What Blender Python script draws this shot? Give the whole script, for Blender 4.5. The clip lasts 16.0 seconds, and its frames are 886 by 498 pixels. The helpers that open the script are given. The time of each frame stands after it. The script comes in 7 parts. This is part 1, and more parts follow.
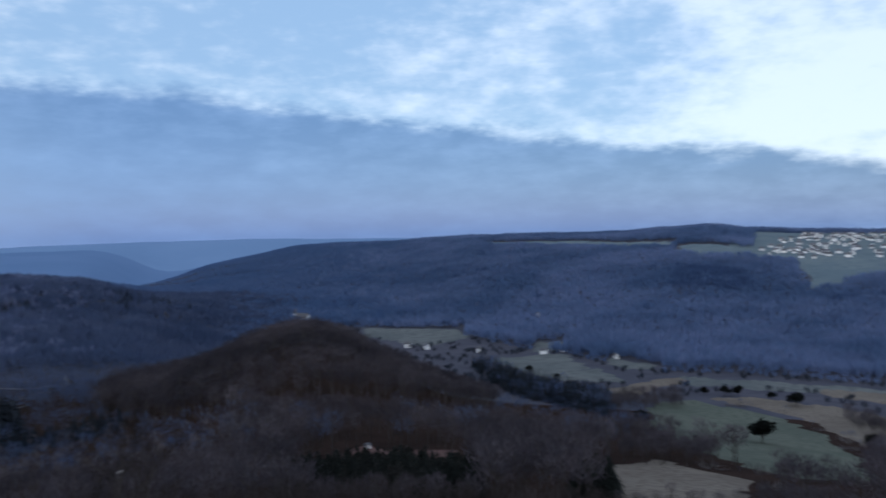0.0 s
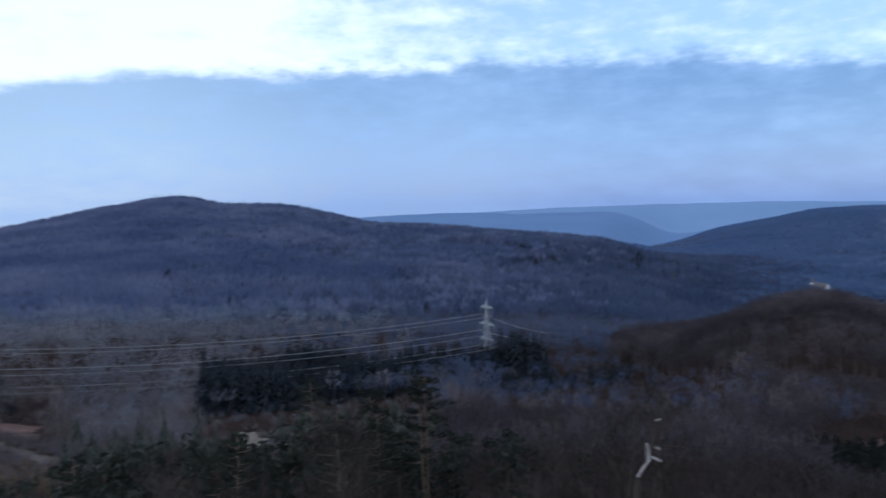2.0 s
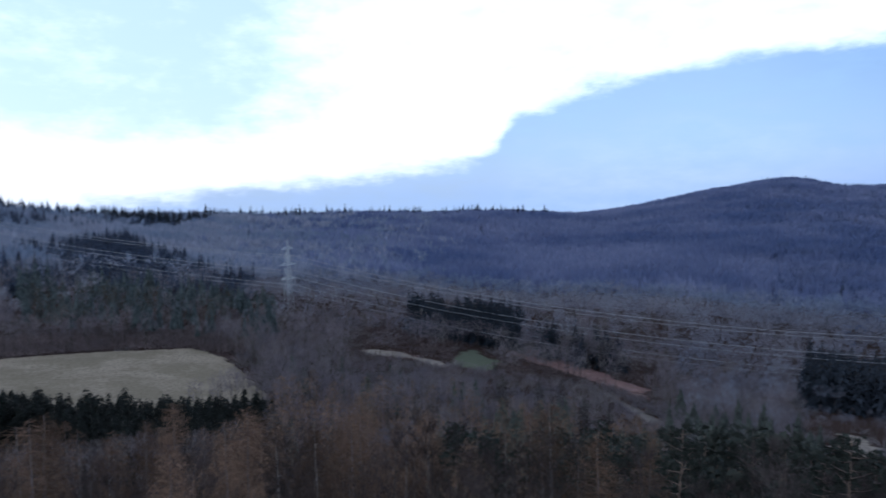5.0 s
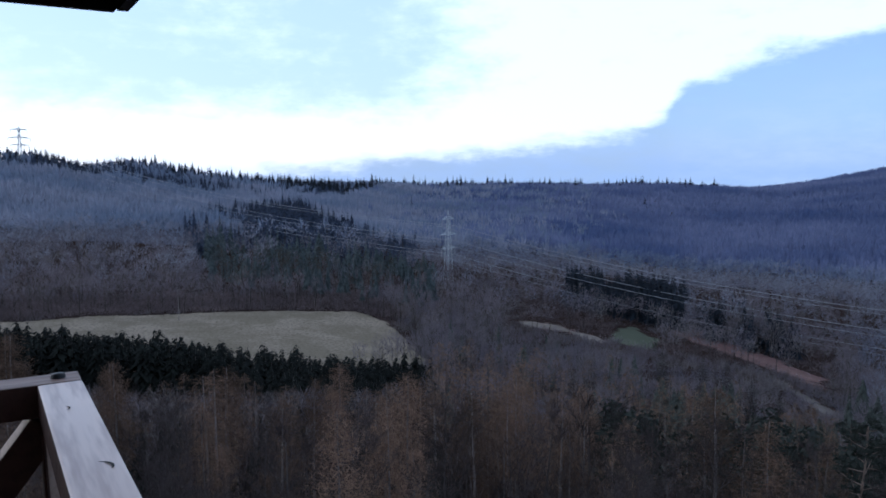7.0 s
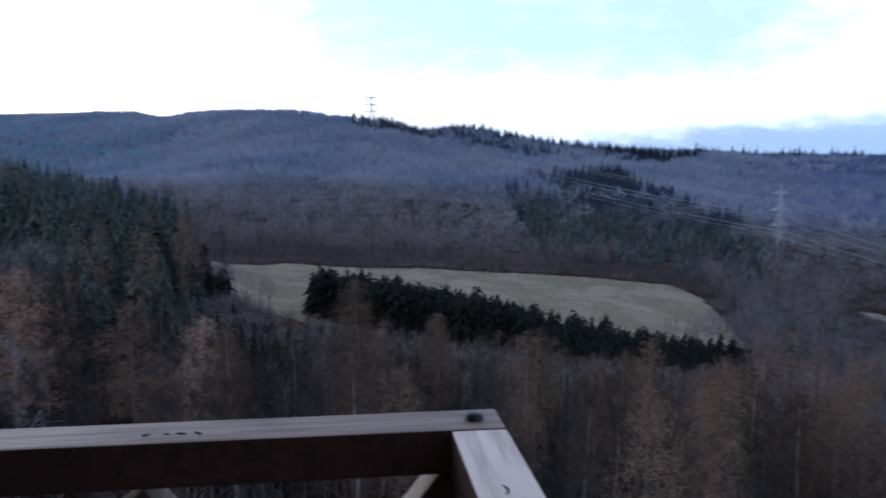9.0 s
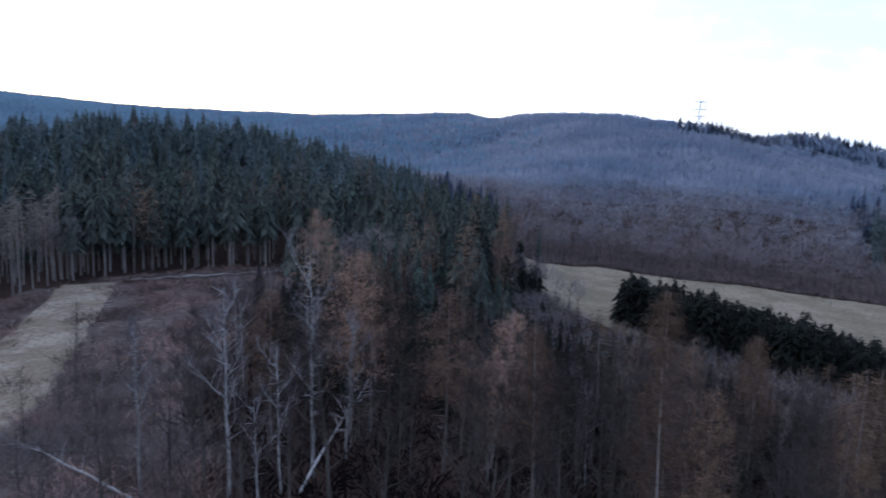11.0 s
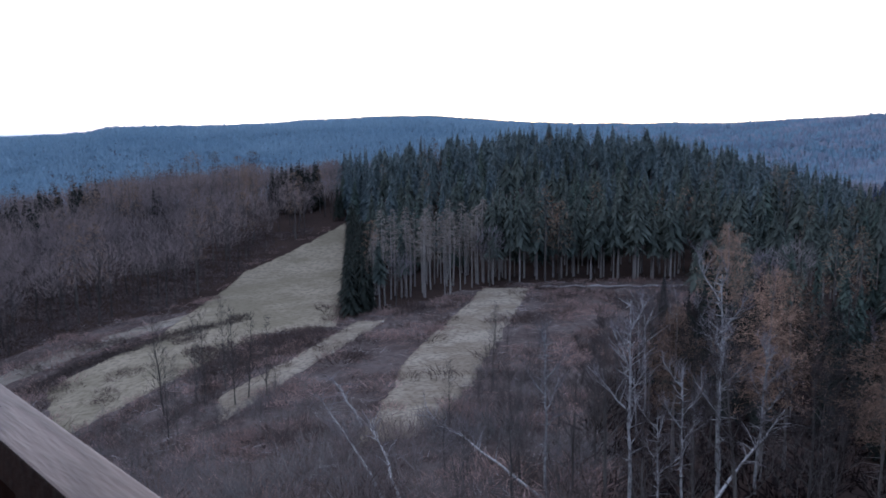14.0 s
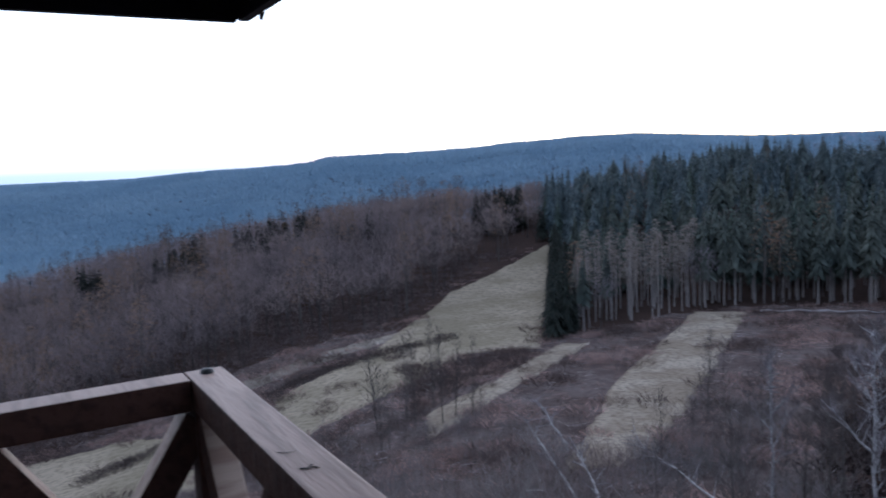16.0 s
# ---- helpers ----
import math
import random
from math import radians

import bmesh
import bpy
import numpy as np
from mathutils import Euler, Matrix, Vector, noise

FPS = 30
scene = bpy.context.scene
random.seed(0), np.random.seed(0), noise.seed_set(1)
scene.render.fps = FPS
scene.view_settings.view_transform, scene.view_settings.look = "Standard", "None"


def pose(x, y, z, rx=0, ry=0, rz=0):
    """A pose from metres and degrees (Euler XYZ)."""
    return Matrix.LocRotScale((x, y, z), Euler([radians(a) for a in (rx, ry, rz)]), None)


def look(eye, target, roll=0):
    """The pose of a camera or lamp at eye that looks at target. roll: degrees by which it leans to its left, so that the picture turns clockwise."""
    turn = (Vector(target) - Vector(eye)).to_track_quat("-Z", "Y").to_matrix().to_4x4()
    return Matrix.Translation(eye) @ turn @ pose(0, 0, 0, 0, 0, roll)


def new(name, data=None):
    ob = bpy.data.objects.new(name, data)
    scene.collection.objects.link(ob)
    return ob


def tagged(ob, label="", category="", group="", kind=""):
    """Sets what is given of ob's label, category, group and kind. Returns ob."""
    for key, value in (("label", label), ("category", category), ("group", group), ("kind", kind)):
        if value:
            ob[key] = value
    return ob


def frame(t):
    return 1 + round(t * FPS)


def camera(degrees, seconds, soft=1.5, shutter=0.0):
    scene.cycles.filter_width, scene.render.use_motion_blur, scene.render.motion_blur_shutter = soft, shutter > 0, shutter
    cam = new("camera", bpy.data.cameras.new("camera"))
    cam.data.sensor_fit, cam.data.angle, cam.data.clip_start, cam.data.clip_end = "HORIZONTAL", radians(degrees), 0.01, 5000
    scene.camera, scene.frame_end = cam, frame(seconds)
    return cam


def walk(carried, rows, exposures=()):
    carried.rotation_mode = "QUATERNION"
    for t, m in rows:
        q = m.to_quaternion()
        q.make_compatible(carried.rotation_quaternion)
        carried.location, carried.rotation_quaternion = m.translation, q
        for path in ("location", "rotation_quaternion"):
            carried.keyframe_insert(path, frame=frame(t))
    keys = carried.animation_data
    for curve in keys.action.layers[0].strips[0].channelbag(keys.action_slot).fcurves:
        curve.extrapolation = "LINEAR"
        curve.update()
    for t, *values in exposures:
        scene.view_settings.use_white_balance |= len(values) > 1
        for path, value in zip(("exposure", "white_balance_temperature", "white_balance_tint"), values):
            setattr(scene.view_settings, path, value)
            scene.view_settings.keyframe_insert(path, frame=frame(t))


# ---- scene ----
# ------------------------------------------------------------------ camera
FOV = 59.87
EYE = 24.0
cam = camera(FOV, 16.0, soft=1.6, shutter=0.4)
# seconds, x, y, z, heading, tilt, lean (degrees)
WALK = [
    (0.0, -1.431, -2.165, 24.00, 159.18, -1.17, -1.07),
    (0.5, -1.284, -2.137, 24.00, 168.39, -1.28, -0.73),
    (1.0, -1.136, -2.108, 24.00, 177.84, -1.87, -0.59),
    (1.5, -0.989, -2.080, 24.00, 186.53, -2.63, -0.58),
    (2.0, -0.842, -2.052, 24.00, 195.84, -3.29, -1.01),
    (2.5, -0.719, -2.029, 24.00, 204.52, -3.58, -1.25),
    (3.0, -0.596, -2.006, 24.00, 212.64, -3.75, -1.56),
    (3.5, -0.498, -1.988, 24.00, 219.41, -4.14, -0.98),
    (4.0, -0.399, -1.970, 24.00, 225.54, -4.31, -0.78),
    (4.5, -0.286, -1.949, 24.00, 231.76, -4.16, -0.52),
    (5.0, -0.173, -1.928, 24.00, 238.97, -3.97, -0.72),
    (7.5, 0.394, -1.854, 24.00, 252.70, -6.85, 0.27),
    (8.0, 0.624, -1.733, 24.00, 256.24, -7.72, 0.83),
    (8.5, 0.769, -1.669, 24.00, 264.10, -8.27, 0.92),
    (9.0, 0.987, -1.615, 24.00, 274.05, -8.49, 0.49),
    (9.5, 1.114, -1.512, 24.00, 280.36, -8.42, 1.03),
    (10.0, 1.383, -1.383, 24.00, 285.70, -8.50, 1.84),
    (12.5, 1.659, -0.854, 24.00, 313.62, -8.43, 0.74),
    (13.0, 1.725, -0.722, 24.00, 318.41, -8.29, 0.61),
    (13.5, 1.792, -0.590, 24.00, 323.84, -8.23, 0.10),
    (14.0, 1.739, -0.438, 24.00, 326.92, -8.22, -0.44),
    (14.5, 1.686, -0.286, 24.00, 329.57, -8.09, -0.66),
    (15.0, 1.652, -0.099, 24.00, 332.62, -7.94, -1.60),
    (15.5, 1.620, 0.015, 24.00, 336.21, -7.09, -2.26),
    (16.0, 1.564, 0.218, 24.00, 341.91, -6.28, -2.52),
]

def stand(x, y, z, heading, tilt, lean):
    return pose(x, y, z, 0, 0, heading) @ pose(0, 0, 0, 90 + tilt, 0, 0) @ pose(0, 0, 0, 0, 0, lean)


walk(cam, [(t, stand(*row)) for t, *row in WALK],
     exposures=[(0.0, -0.50, 5430, 10), (1.0, -0.42, 5440, 10), (2.5, -0.03, 5370, 10), (3.5, 0.0, 5230, 11), (5.0, 0.0, 5230, 12), (7.5, -0.10, 5060, 12),
                (10.0, 0.22, 5050, 13), (12.5, 0.42, 5130, 15), (16.0, 0.46, 5230, 14)])

# ------------------------------------------------------------------ sky and sun
SUN_HEADING, SUN_HEIGHT = 318.0, 9.0


def graph(tree):
    """Small helpers to write node graphs."""
    def node(kind, **values):
        n = tree.nodes.new(kind)
        for key, v in values.items():
            if key in n.inputs:
                n.inputs[key].default_value = v
        return n

    def calc(op, a, b=0.5, c=0.5):
        n = tree.nodes.new("ShaderNodeMath")
        n.operation = op
        for slot, v in zip(n.inputs, (a, b, c)):
            if isinstance(v, (int, float)):
                slot.default_value = v
            else:
                tree.links.new(v, slot)
        return n.outputs[0]

    def smooth(v, lo, hi, out0=0.0, out1=1.0):
        n = tree.nodes.new("ShaderNodeMapRange")
        n.interpolation_type = "SMOOTHSTEP"
        tree.links.new(v, n.inputs[0])
        for k, val in zip((1, 2, 3, 4), (lo, hi, out0, out1)):
            n.inputs[k].default_value = val
        return n.outputs[0]

    def mix(f, a, b):
        n = tree.nodes.new("ShaderNodeMix")
        n.data_type = "RGBA"
        for slot, v in zip((n.inputs[0], n.inputs[6], n.inputs[7]), (f, a, b)):
            if isinstance(v, (int, float)):
                slot.default_value = v
            elif isinstance(v, tuple):
                slot.default_value = (*v, 1)
            else:
                tree.links.new(v, slot)
        return n.outputs[2]

    def ramp(v, stops, mode="EASE"):
        n = tree.nodes.new("ShaderNodeValToRGB")
        n.color_ramp.interpolation = mode
        tree.links.new(v, n.inputs[0])
        el = n.color_ramp.elements
        while len(el) < len(stops):
            el.new(0.5)
        for e, (p, c) in zip(el, stops):
            e.position = p
            e.color = (c, c, c, 1) if isinstance(c, (int, float)) else (*c, 1)
        return n.outputs[0]

    def noise_tex(vec, scale, detail=4.0, rough=0.55):
        n = node("ShaderNodeTexNoise", Scale=scale, Detail=detail, Roughness=rough)
        if vec is not None:
            tree.links.new(vec, n.inputs["Vector"])
        return n.outputs[0]

    return node, calc, smooth, mix, ramp, noise_tex


def make_world():
    world = bpy.data.worlds.new("dusk_sky")
    scene.world = world
    world.use_nodes = True
    tree = world.node_tree
    tree.nodes.clear()
    node, calc, smooth, mix, ramp, noise_tex = graph(tree)
    out, back = node("ShaderNodeOutputWorld"), node("ShaderNodeBackground")
    sky = node("ShaderNodeTexSky")
    sky.sky_type, sky.sun_disc = "NISHITA", False
    sky.sun_elevation, sky.sun_rotation = radians(SUN_HEIGHT), radians(-SUN_HEADING)
    coord = node("ShaderNodeTexCoord")
    split = node("ShaderNodeSeparateXYZ")
    tree.links.new(coord.outputs["Generated"], split.inputs[0])
    x, y, z = split.outputs
    heading = calc("FRACT", calc("ADD", calc("DIVIDE", calc("ARCTAN2", calc("MULTIPLY", x, -1.0), y), 2 * math.pi), 0.75))
    height = calc("MULTIPLY", calc("ARCSINE", z), 180 / math.pi)
    # clouds lie flat, so their pattern is stretched along the horizon
    flat = node("ShaderNodeCombineXYZ")
    for k, v in enumerate((x, y, calc("MULTIPLY", z, 3.4))):
        tree.links.new(v, flat.inputs[k])
    big = noise_tex(flat.outputs[0], 3.0, 5.0, 0.55)
    fine = noise_tex(flat.outputs[0], 11.0, 6.0, 0.6)
    round_ = node("ShaderNodeCombineXYZ")
    for k, v in enumerate((x, y, calc("MULTIPLY", z, 2.0))):
        tree.links.new(v, round_.inputs[k])
    puff = noise_tex(round_.outputs[0], 21.0, 5.0, 0.6)
    wob = calc("ADD", calc("MULTIPLY", calc("SUBTRACT", big, 0.5), 3.0), calc("ADD", calc("MULTIPLY", calc("SUBTRACT", fine, 0.5), 2.2), calc("MULTIPLY", calc("SUBTRACT", puff, 0.5), 1.6)))
    # headings below are turns counted from a quarter turn, behind the view; upper edge of the cloud bank in degrees / 20
    edge = ramp(heading, [(0.05, 0.15), (0.108, 0.19), (0.126, 0.25), (0.15, 0.305), (0.19, 0.40), (0.21, 0.435), (0.24, 0.505), (0.275, 0.52), (0.31, 0.505), (0.36, 0.45),
                          (0.389, 0.36), (0.3985, 0.30), (0.4045, 0.15), (0.44, 0.07), (0.49, 0.0), (0.65, -0.2)], "LINEAR")
    above = calc("SUBTRACT", calc("ADD", height, wob), calc("MULTIPLY", edge, 20.0))
    bank = smooth(above, -0.9, 0.65, 1.0, 0.0)
    soft = smooth(above, -8.0, -0.5)
    dark = mix(soft, (0.18, 0.30, 0.60), (0.14, 0.25, 0.49))
    pale = mix(soft, (0.52, 0.64, 0.80), (0.41, 0.535, 0.70))
    bank_col = mix(ramp(heading, [(0.15, 0.0), (0.25, 0.04), (0.30, 0.34), (0.37, 0.92)]), dark, pale)
    mottle = calc("ADD", calc("ADD", calc("MULTIPLY", fine, 0.45), calc("MULTIPLY", big, 0.3)), calc("MULTIPLY", puff, 0.25))
    bank_col = mix(calc("MULTIPLY", calc("SUBTRACT", mottle, 0.44), 2.4), bank_col, mix(soft, (0.27, 0.44, 0.80), (0.43, 0.59, 0.90)))
    # the open sky above it: streaky blue to burnt-out white towards the sun
    blue, white = (0.46, 0.62, 0.81), (1.10, 1.12, 1.13)
    open_w = ramp(heading, [(0.07, 0.95), (0.125, 0.85), (0.16, 0.36), (0.22, 0.26), (0.275, 0.24), (0.30, 0.44), (0.33, 0.95), (0.425, 1.0), (0.465, 0.22),
                            (0.525, 0.14), (0.555, 0.80), (0.59, 1.1)])
    streak = calc("MULTIPLY", calc("SUBTRACT", big, 0.5), 1.5)
    streak = calc("ADD", streak, calc("ADD", calc("MULTIPLY", calc("SUBTRACT", fine, 0.5), 0.8), calc("MULTIPLY", calc("SUBTRACT", puff, 0.5), 1.0)))
    low = smooth(height, 2.0, 6.0, 0.65, 0.0)
    n = calc("ADD", calc("ADD", open_w, streak), calc("MULTIPLY", low, smooth(heading, 0.39, 0.45)))
    n_clamp = smooth(n, 0.05, 0.95)
    cloud = mix(n_clamp, mix(smooth(heading, 0.30, 0.42), blue, (0.64, 0.74, 0.87)), white)
    cloud = mix(bank, cloud, bank_col)
    # rosy and blue bands low over the far end of the valley
    rosy = calc("MULTIPLY", smooth(heading, 0.705, 0.74), smooth(height, 2.6, 0.9))
    cloud = mix(rosy, cloud, (0.76, 0.66, 0.70))
    cloud = mix(calc("MULTIPLY", smooth(heading, 0.71, 0.735), smooth(height, 0.9, 0.3)), cloud, (0.42, 0.56, 0.72))
    clear = node("ShaderNodeMix")
    clear.data_type, clear.blend_type = "RGBA", "ADD"
    sky_small = mix(0.045, (0.0, 0.0, 0.0), sky.outputs[0])
    clear.inputs[0].default_value = 1.0
    tree.links.new(cloud, clear.inputs[6])
    tree.links.new(sky_small, clear.inputs[7])
    tree.links.new(clear.outputs[2], back.inputs[0])
    back.inputs[1].default_value = 1.0
    tree.links.new(back.outputs[0], out.inputs[0])


make_world()
sun = bpy.data.lights.new("sun", "SUN")
sun.energy, sun.angle, sun.color = 0.5, radians(25), (1.0, 0.93, 0.86)
h, e = radians(SUN_HEADING), radians(SUN_HEIGHT + 8)
tagged(new("sun", sun), kind="structure").matrix_world = look((-math.sin(h) * math.cos(e) * 100, math.cos(h) * math.cos(e) * 100, math.sin(e) * 100), (0, 0, 0))

# ------------------------------------------------------------------ land
def pchip(xs, ys, x):
    """Monotone cubic through the stations xs, ys."""
    xs, ys = np.asarray(xs, float), np.asarray(ys, float)
    h = np.diff(xs)
    d = np.diff(ys) / h
    m = np.zeros_like(ys)
    m[0], m[-1] = d[0], d[-1]
    ok = d[:-1] * d[1:] > 0
    m[1:-1][ok] = 2 * d[:-1][ok] * d[1:][ok] / (d[:-1] + d[1:])[ok]
    x = np.clip(x, xs[0], xs[-1])
    i = np.clip(np.searchsorted(xs, x) - 1, 0, len(h) - 1)
    t = (x - xs[i]) / h[i]
    return (ys[i] * (1 + 2 * t) * (1 - t) ** 2 + m[i] * h[i] * t * (1 - t) ** 2
            + ys[i + 1] * t * t * (3 - 2 * t) + m[i + 1] * h[i] * t * t * (t - 1))


# stations by heading (degrees, anticlockwise from +y): height of the knoll's flank, of the slope below it and of the valley or saddle beyond
SLOPE = [(90, -22, -40), (180, -22, -44), (205, -25, -48), (232, -28, -49), (252, -27, -43), (270, -23, -37), (286, -18, -31),
         (295, -13, -18), (304, -11, -12), (320, -10, -11), (335, -11, -14), (350, -15, -17), (372, -22, -32), (450, -22, -40)]
# foot of the slope: heading, distance, height
FOOT = [(90, 620, -110), (145, 620, -110), (165, 640, -108), (176, 520, -92), (190, 430, -71), (205, 420, -73), (230, 380, -60), (245, 400, -50), (260, 360, -40),
        (275, 350, -36), (286, 360, -34), (295, 340, -20), (304, 330, -5), (311, 335, 3), (318, 340, 8), (326, 340, 4), (336, 330, -1), (348, 320, -7), (356, 320, -16), (372, 330, -36), (450, 620, -110)]
# far side of the valley, or halfway up the hill behind: heading, distance, height
RISE = [(90, 800, -112), (130, 770, -112), (143, 775, -113), (157, 1040, -119), (168, 1240, -122), (175, 1100, -105), (182, 760, -72), (190, 850, -62), (205, 1000, -48),
        (215, 1100, -32), (230, 900, -52), (245, 850, -42), (260, 750, -32), (275, 700, -16), (285, 800, -2), (295, 800, -25), (305, 800, -45), (335, 850, -60), (350, 900, -75), (372, 1000, -90), (450, 800, -112)]
# distance of the skyline by heading, and its height over the eye's level in degrees, woods included
CREST_FAR = [(90, 2200), (150, 2300), (168, 2700), (173.5, 2650), (179, 2500), (184.5, 1300), (192, 1350), (201, 1650), (214, 2000), (223, 1750), (230, 1500), (250, 1350),
             (268, 1150), (280, 1150), (294, 1500), (307, 1800), (330, 2000), (350, 2000), (358, 2300), (372, 2600), (450, 2200)]
CREST_UP = [(90, 0.0), (129, -0.22), (137.3, 0.04), (140, 0.33), (142.2, 0.22), (146, -0.04), (157, -0.16), (163, -0.45), (169, -0.6), (172.3, -1.15), (175.7, -1.75), (179, -2.7), (182, -3.1), (184.5, -2.6),
            (190, -2.0), (197, -1.4), (201, -1.2), (203, -0.7), (208, 0.3), (211.3, 0.4), (214.5, 0.92), (218.7, 0.4), (223, -0.46), (228.5, -1.27), (234.3, -1.1),
            (250, -1.03), (257.5, -0.90), (264.4, -0.45), (268.6, 0.05), (272.8, 0.66), (275.2, 0.45), (278, 1.1), (282.2, 1.4), (285.4, 1.64), (292, 1.38), (293.6, 1.04),
            (296, 1.3), (307, 0.9), (319, 1.03), (329.4, 1.6), (336.3, 1.32), (343, 1.0), (349.5, 0.9), (351.5, 0.5), (354, 0.4), (358.5, 0.25), (365, -0.1), (372, -0.1), (450, 0.0)]
# last far ridges
LAST_UP = [(90, -0.4), (150, -0.45), (160, -0.30), (167, -0.24), (173, -0.15), (182, -0.25), (189, -0.42), (193, -0.60), (197, -0.66), (201.5, -0.80), (206, -1.6), (340, -1.0), (362, -0.3), (372, -0.12), (450, -0.4)]
MID_UP = [(166, -12.0), (172, -8.0), (177, -5.0), (181, -3.2), (184, -1.9), (188, -1.02), (191, -0.76), (194, -0.6), (197, -0.66), (201.5, -0.8), (206, -1.6), (212, -3.0)]
CONE = (169.6, 480.0, 53.0)
WOOD = 13.0


def column(table, k, a):
    return pchip([row[0] for row in table], [row[k] for row in table], a)


def fbm(x, y, scale, seed):
    """Cheap smooth noise from a few turned waves, about -1 to 1."""
    r = np.random.RandomState(seed)
    s = 0
    for k in range(9):
        a, f, p = r.uniform(0, 6.28), r.uniform(0.6, 1.9) / scale, r.uniform(0, 6.28)
        s = s + np.sin((x * math.cos(a) + y * math.sin(a)) * f * 6.28 + p)
    return s / 4.5


def land(x, y):
    """Height of the ground at x, y (arrays)."""
    x, y = np.asarray(x, float), np.asarray(y, float)
    r = np.hypot(x, y)
    a = np.degrees(np.arctan2(-x, y)) % 360
    a = np.where(a < 90, a + 360, a)
    r3 = column(CREST_FAR, 1, a)
    z3 = EYE + r3 * np.tan(np.radians(column(CREST_UP, 1, a))) - WOOD
    z5 = EYE + 4300 * np.tan(np.radians(column(LAST_UP, 1, a)))
    rs = [0 * a, 0 * a + 25, 0 * a + 110, 0 * a + 200, column(FOOT, 1, a), column(RISE, 1, a), r3, r3 * 1.25 + 60, 0 * a + 4300, 0 * a + 4900]
    zs = [0 * a, 0 * a - 1.5, column(SLOPE, 1, a), column(SLOPE, 2, a), column(FOOT, 2, a), column(RISE, 2, a), z3, np.minimum(z3 - 25, z5 - 20), z5, z5 - 60]
    rs, zs = np.stack(rs), np.stack(zs)
    h = np.diff(rs, axis=0)
    d = np.diff(zs, axis=0) / h
    m = np.zeros_like(zs)
    prod = d[:-1] * d[1:]
    m[1:-1] = np.where(prod > 0, 2 * prod / np.where(np.abs(d[:-1] + d[1:]) < 1e-9, 1, d[:-1] + d[1:]), 0)
    i = np.clip((r[None] >= rs).sum(0) - 1, 0, len(h) - 1)[None]
    g = lambda q: np.take_along_axis(q, i, 0)[0]
    r0, hh, za, ma = g(rs[:-1]), g(h), g(zs[:-1]), g(m[:-1])
    zb, mb = g(zs[1:]), g(m[1:])
    t = np.clip((r - r0) / hh, 0, 1)
    z = za * (1 + 2 * t) * (1 - t) ** 2 + ma * hh * t * (1 - t) ** 2 + zb * t * t * (3 - 2 * t) + mb * hh * t * t * (t - 1)
    ca, cr, ch = CONE
    cx, cy = -math.sin(radians(ca)) * cr, math.cos(radians(ca)) * cr
    along = (x - cx) * math.sin(radians(ca)) - (y - cy) * math.cos(radians(ca))
    side = (x - cx) * math.cos(radians(ca)) + (y - cy) * math.sin(radians(ca))
    z = z + ch * np.exp(-(np.abs(along) / 120) ** 2 - (np.abs(side) / 82) ** 1.7)
    shoulder = EYE + 1150 * np.tan(np.radians(np.interp(a, [170, 173.5, 177, 181, 184, 189, 192], [-8.5, -6.3, -4.75, -3.6, -2.6, -2.5, -6.0]))) - WOOD
    z = np.where((a > 170) & (a < 192) & (r > 850) & (r < 1600), np.maximum(z, shoulder - 50 * ((r - 1150) / 330) ** 2), z)
    ridge = EYE + 3000 * np.tan(np.radians(column(MID_UP, 1, a))) - 45 * ((r - 3000) / 330) ** 2
    z = np.where((a > 170) & (a < 212) & (r > 2300) & (r < 3900), np.maximum(z, ridge), z)
    rough = np.clip((r - 40) / 400, 0, 1)
    return z + rough * (fbm(x, y, 260, 1) * 2.0 + fbm(x, y, 90, 2) * 0.7)


def at(heading, r):
    a = radians(heading)
    return -math.sin(a) * r, math.cos(a) * r


def mesh_from(name, verts, faces, smooth_shade=False):
    me = bpy.data.meshes.new(name)
    me.from_pydata(verts, [], faces)
    me.polygons.foreach_set("use_smooth", [smooth_shade] * len(me.polygons))
    me.update()
    return me


def build_ground(*materials):
    heads = np.concatenate([np.arange(110, 376, 0.8), np.arange(376, 470, 4.0)])
    rad = np.concatenate([[0], np.geomspace(6, 4900, 170)])
    A, Rr = np.meshgrid(np.radians(heads), rad)
    x, y = -np.sin(A) * Rr, np.cos(A) * Rr
    z = land(x, y)
    nh, nr = len(heads), len(rad)
    idx = np.arange(nh * nr).reshape(nr, nh)
    nxt = np.roll(idx, -1, axis=1)
    quads = np.stack([idx[:-1], nxt[:-1], nxt[1:], idx[1:]], -1)[:, :, ::-1].reshape(-1, 4)
    me = mesh_from("ground", np.stack([x, y, z], -1).reshape(-1, 3).tolist(), quads.tolist(), True)
    for m in materials:
        me.materials.append(m)
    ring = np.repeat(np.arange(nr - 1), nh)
    # farther ground takes paler, bluer slots: haze painted in steps of distance
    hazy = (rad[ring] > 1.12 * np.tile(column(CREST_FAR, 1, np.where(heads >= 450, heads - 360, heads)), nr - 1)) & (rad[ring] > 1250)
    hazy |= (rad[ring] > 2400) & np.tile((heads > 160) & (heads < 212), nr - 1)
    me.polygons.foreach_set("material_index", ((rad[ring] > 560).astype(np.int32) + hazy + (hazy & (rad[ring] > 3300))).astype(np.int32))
    slots = np.zeros(len(quads), np.int32)
    me.polygons.foreach_get("material_index", slots)
    # ground round the village takes the farmland slot with haze tinted in
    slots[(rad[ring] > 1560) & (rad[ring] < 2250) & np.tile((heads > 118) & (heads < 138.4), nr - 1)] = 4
    me.polygons.foreach_set("material_index", slots)
    return tagged(new("ground", me), "brown leaf-littered winter hillside ground under woods", "ground", kind="structure")

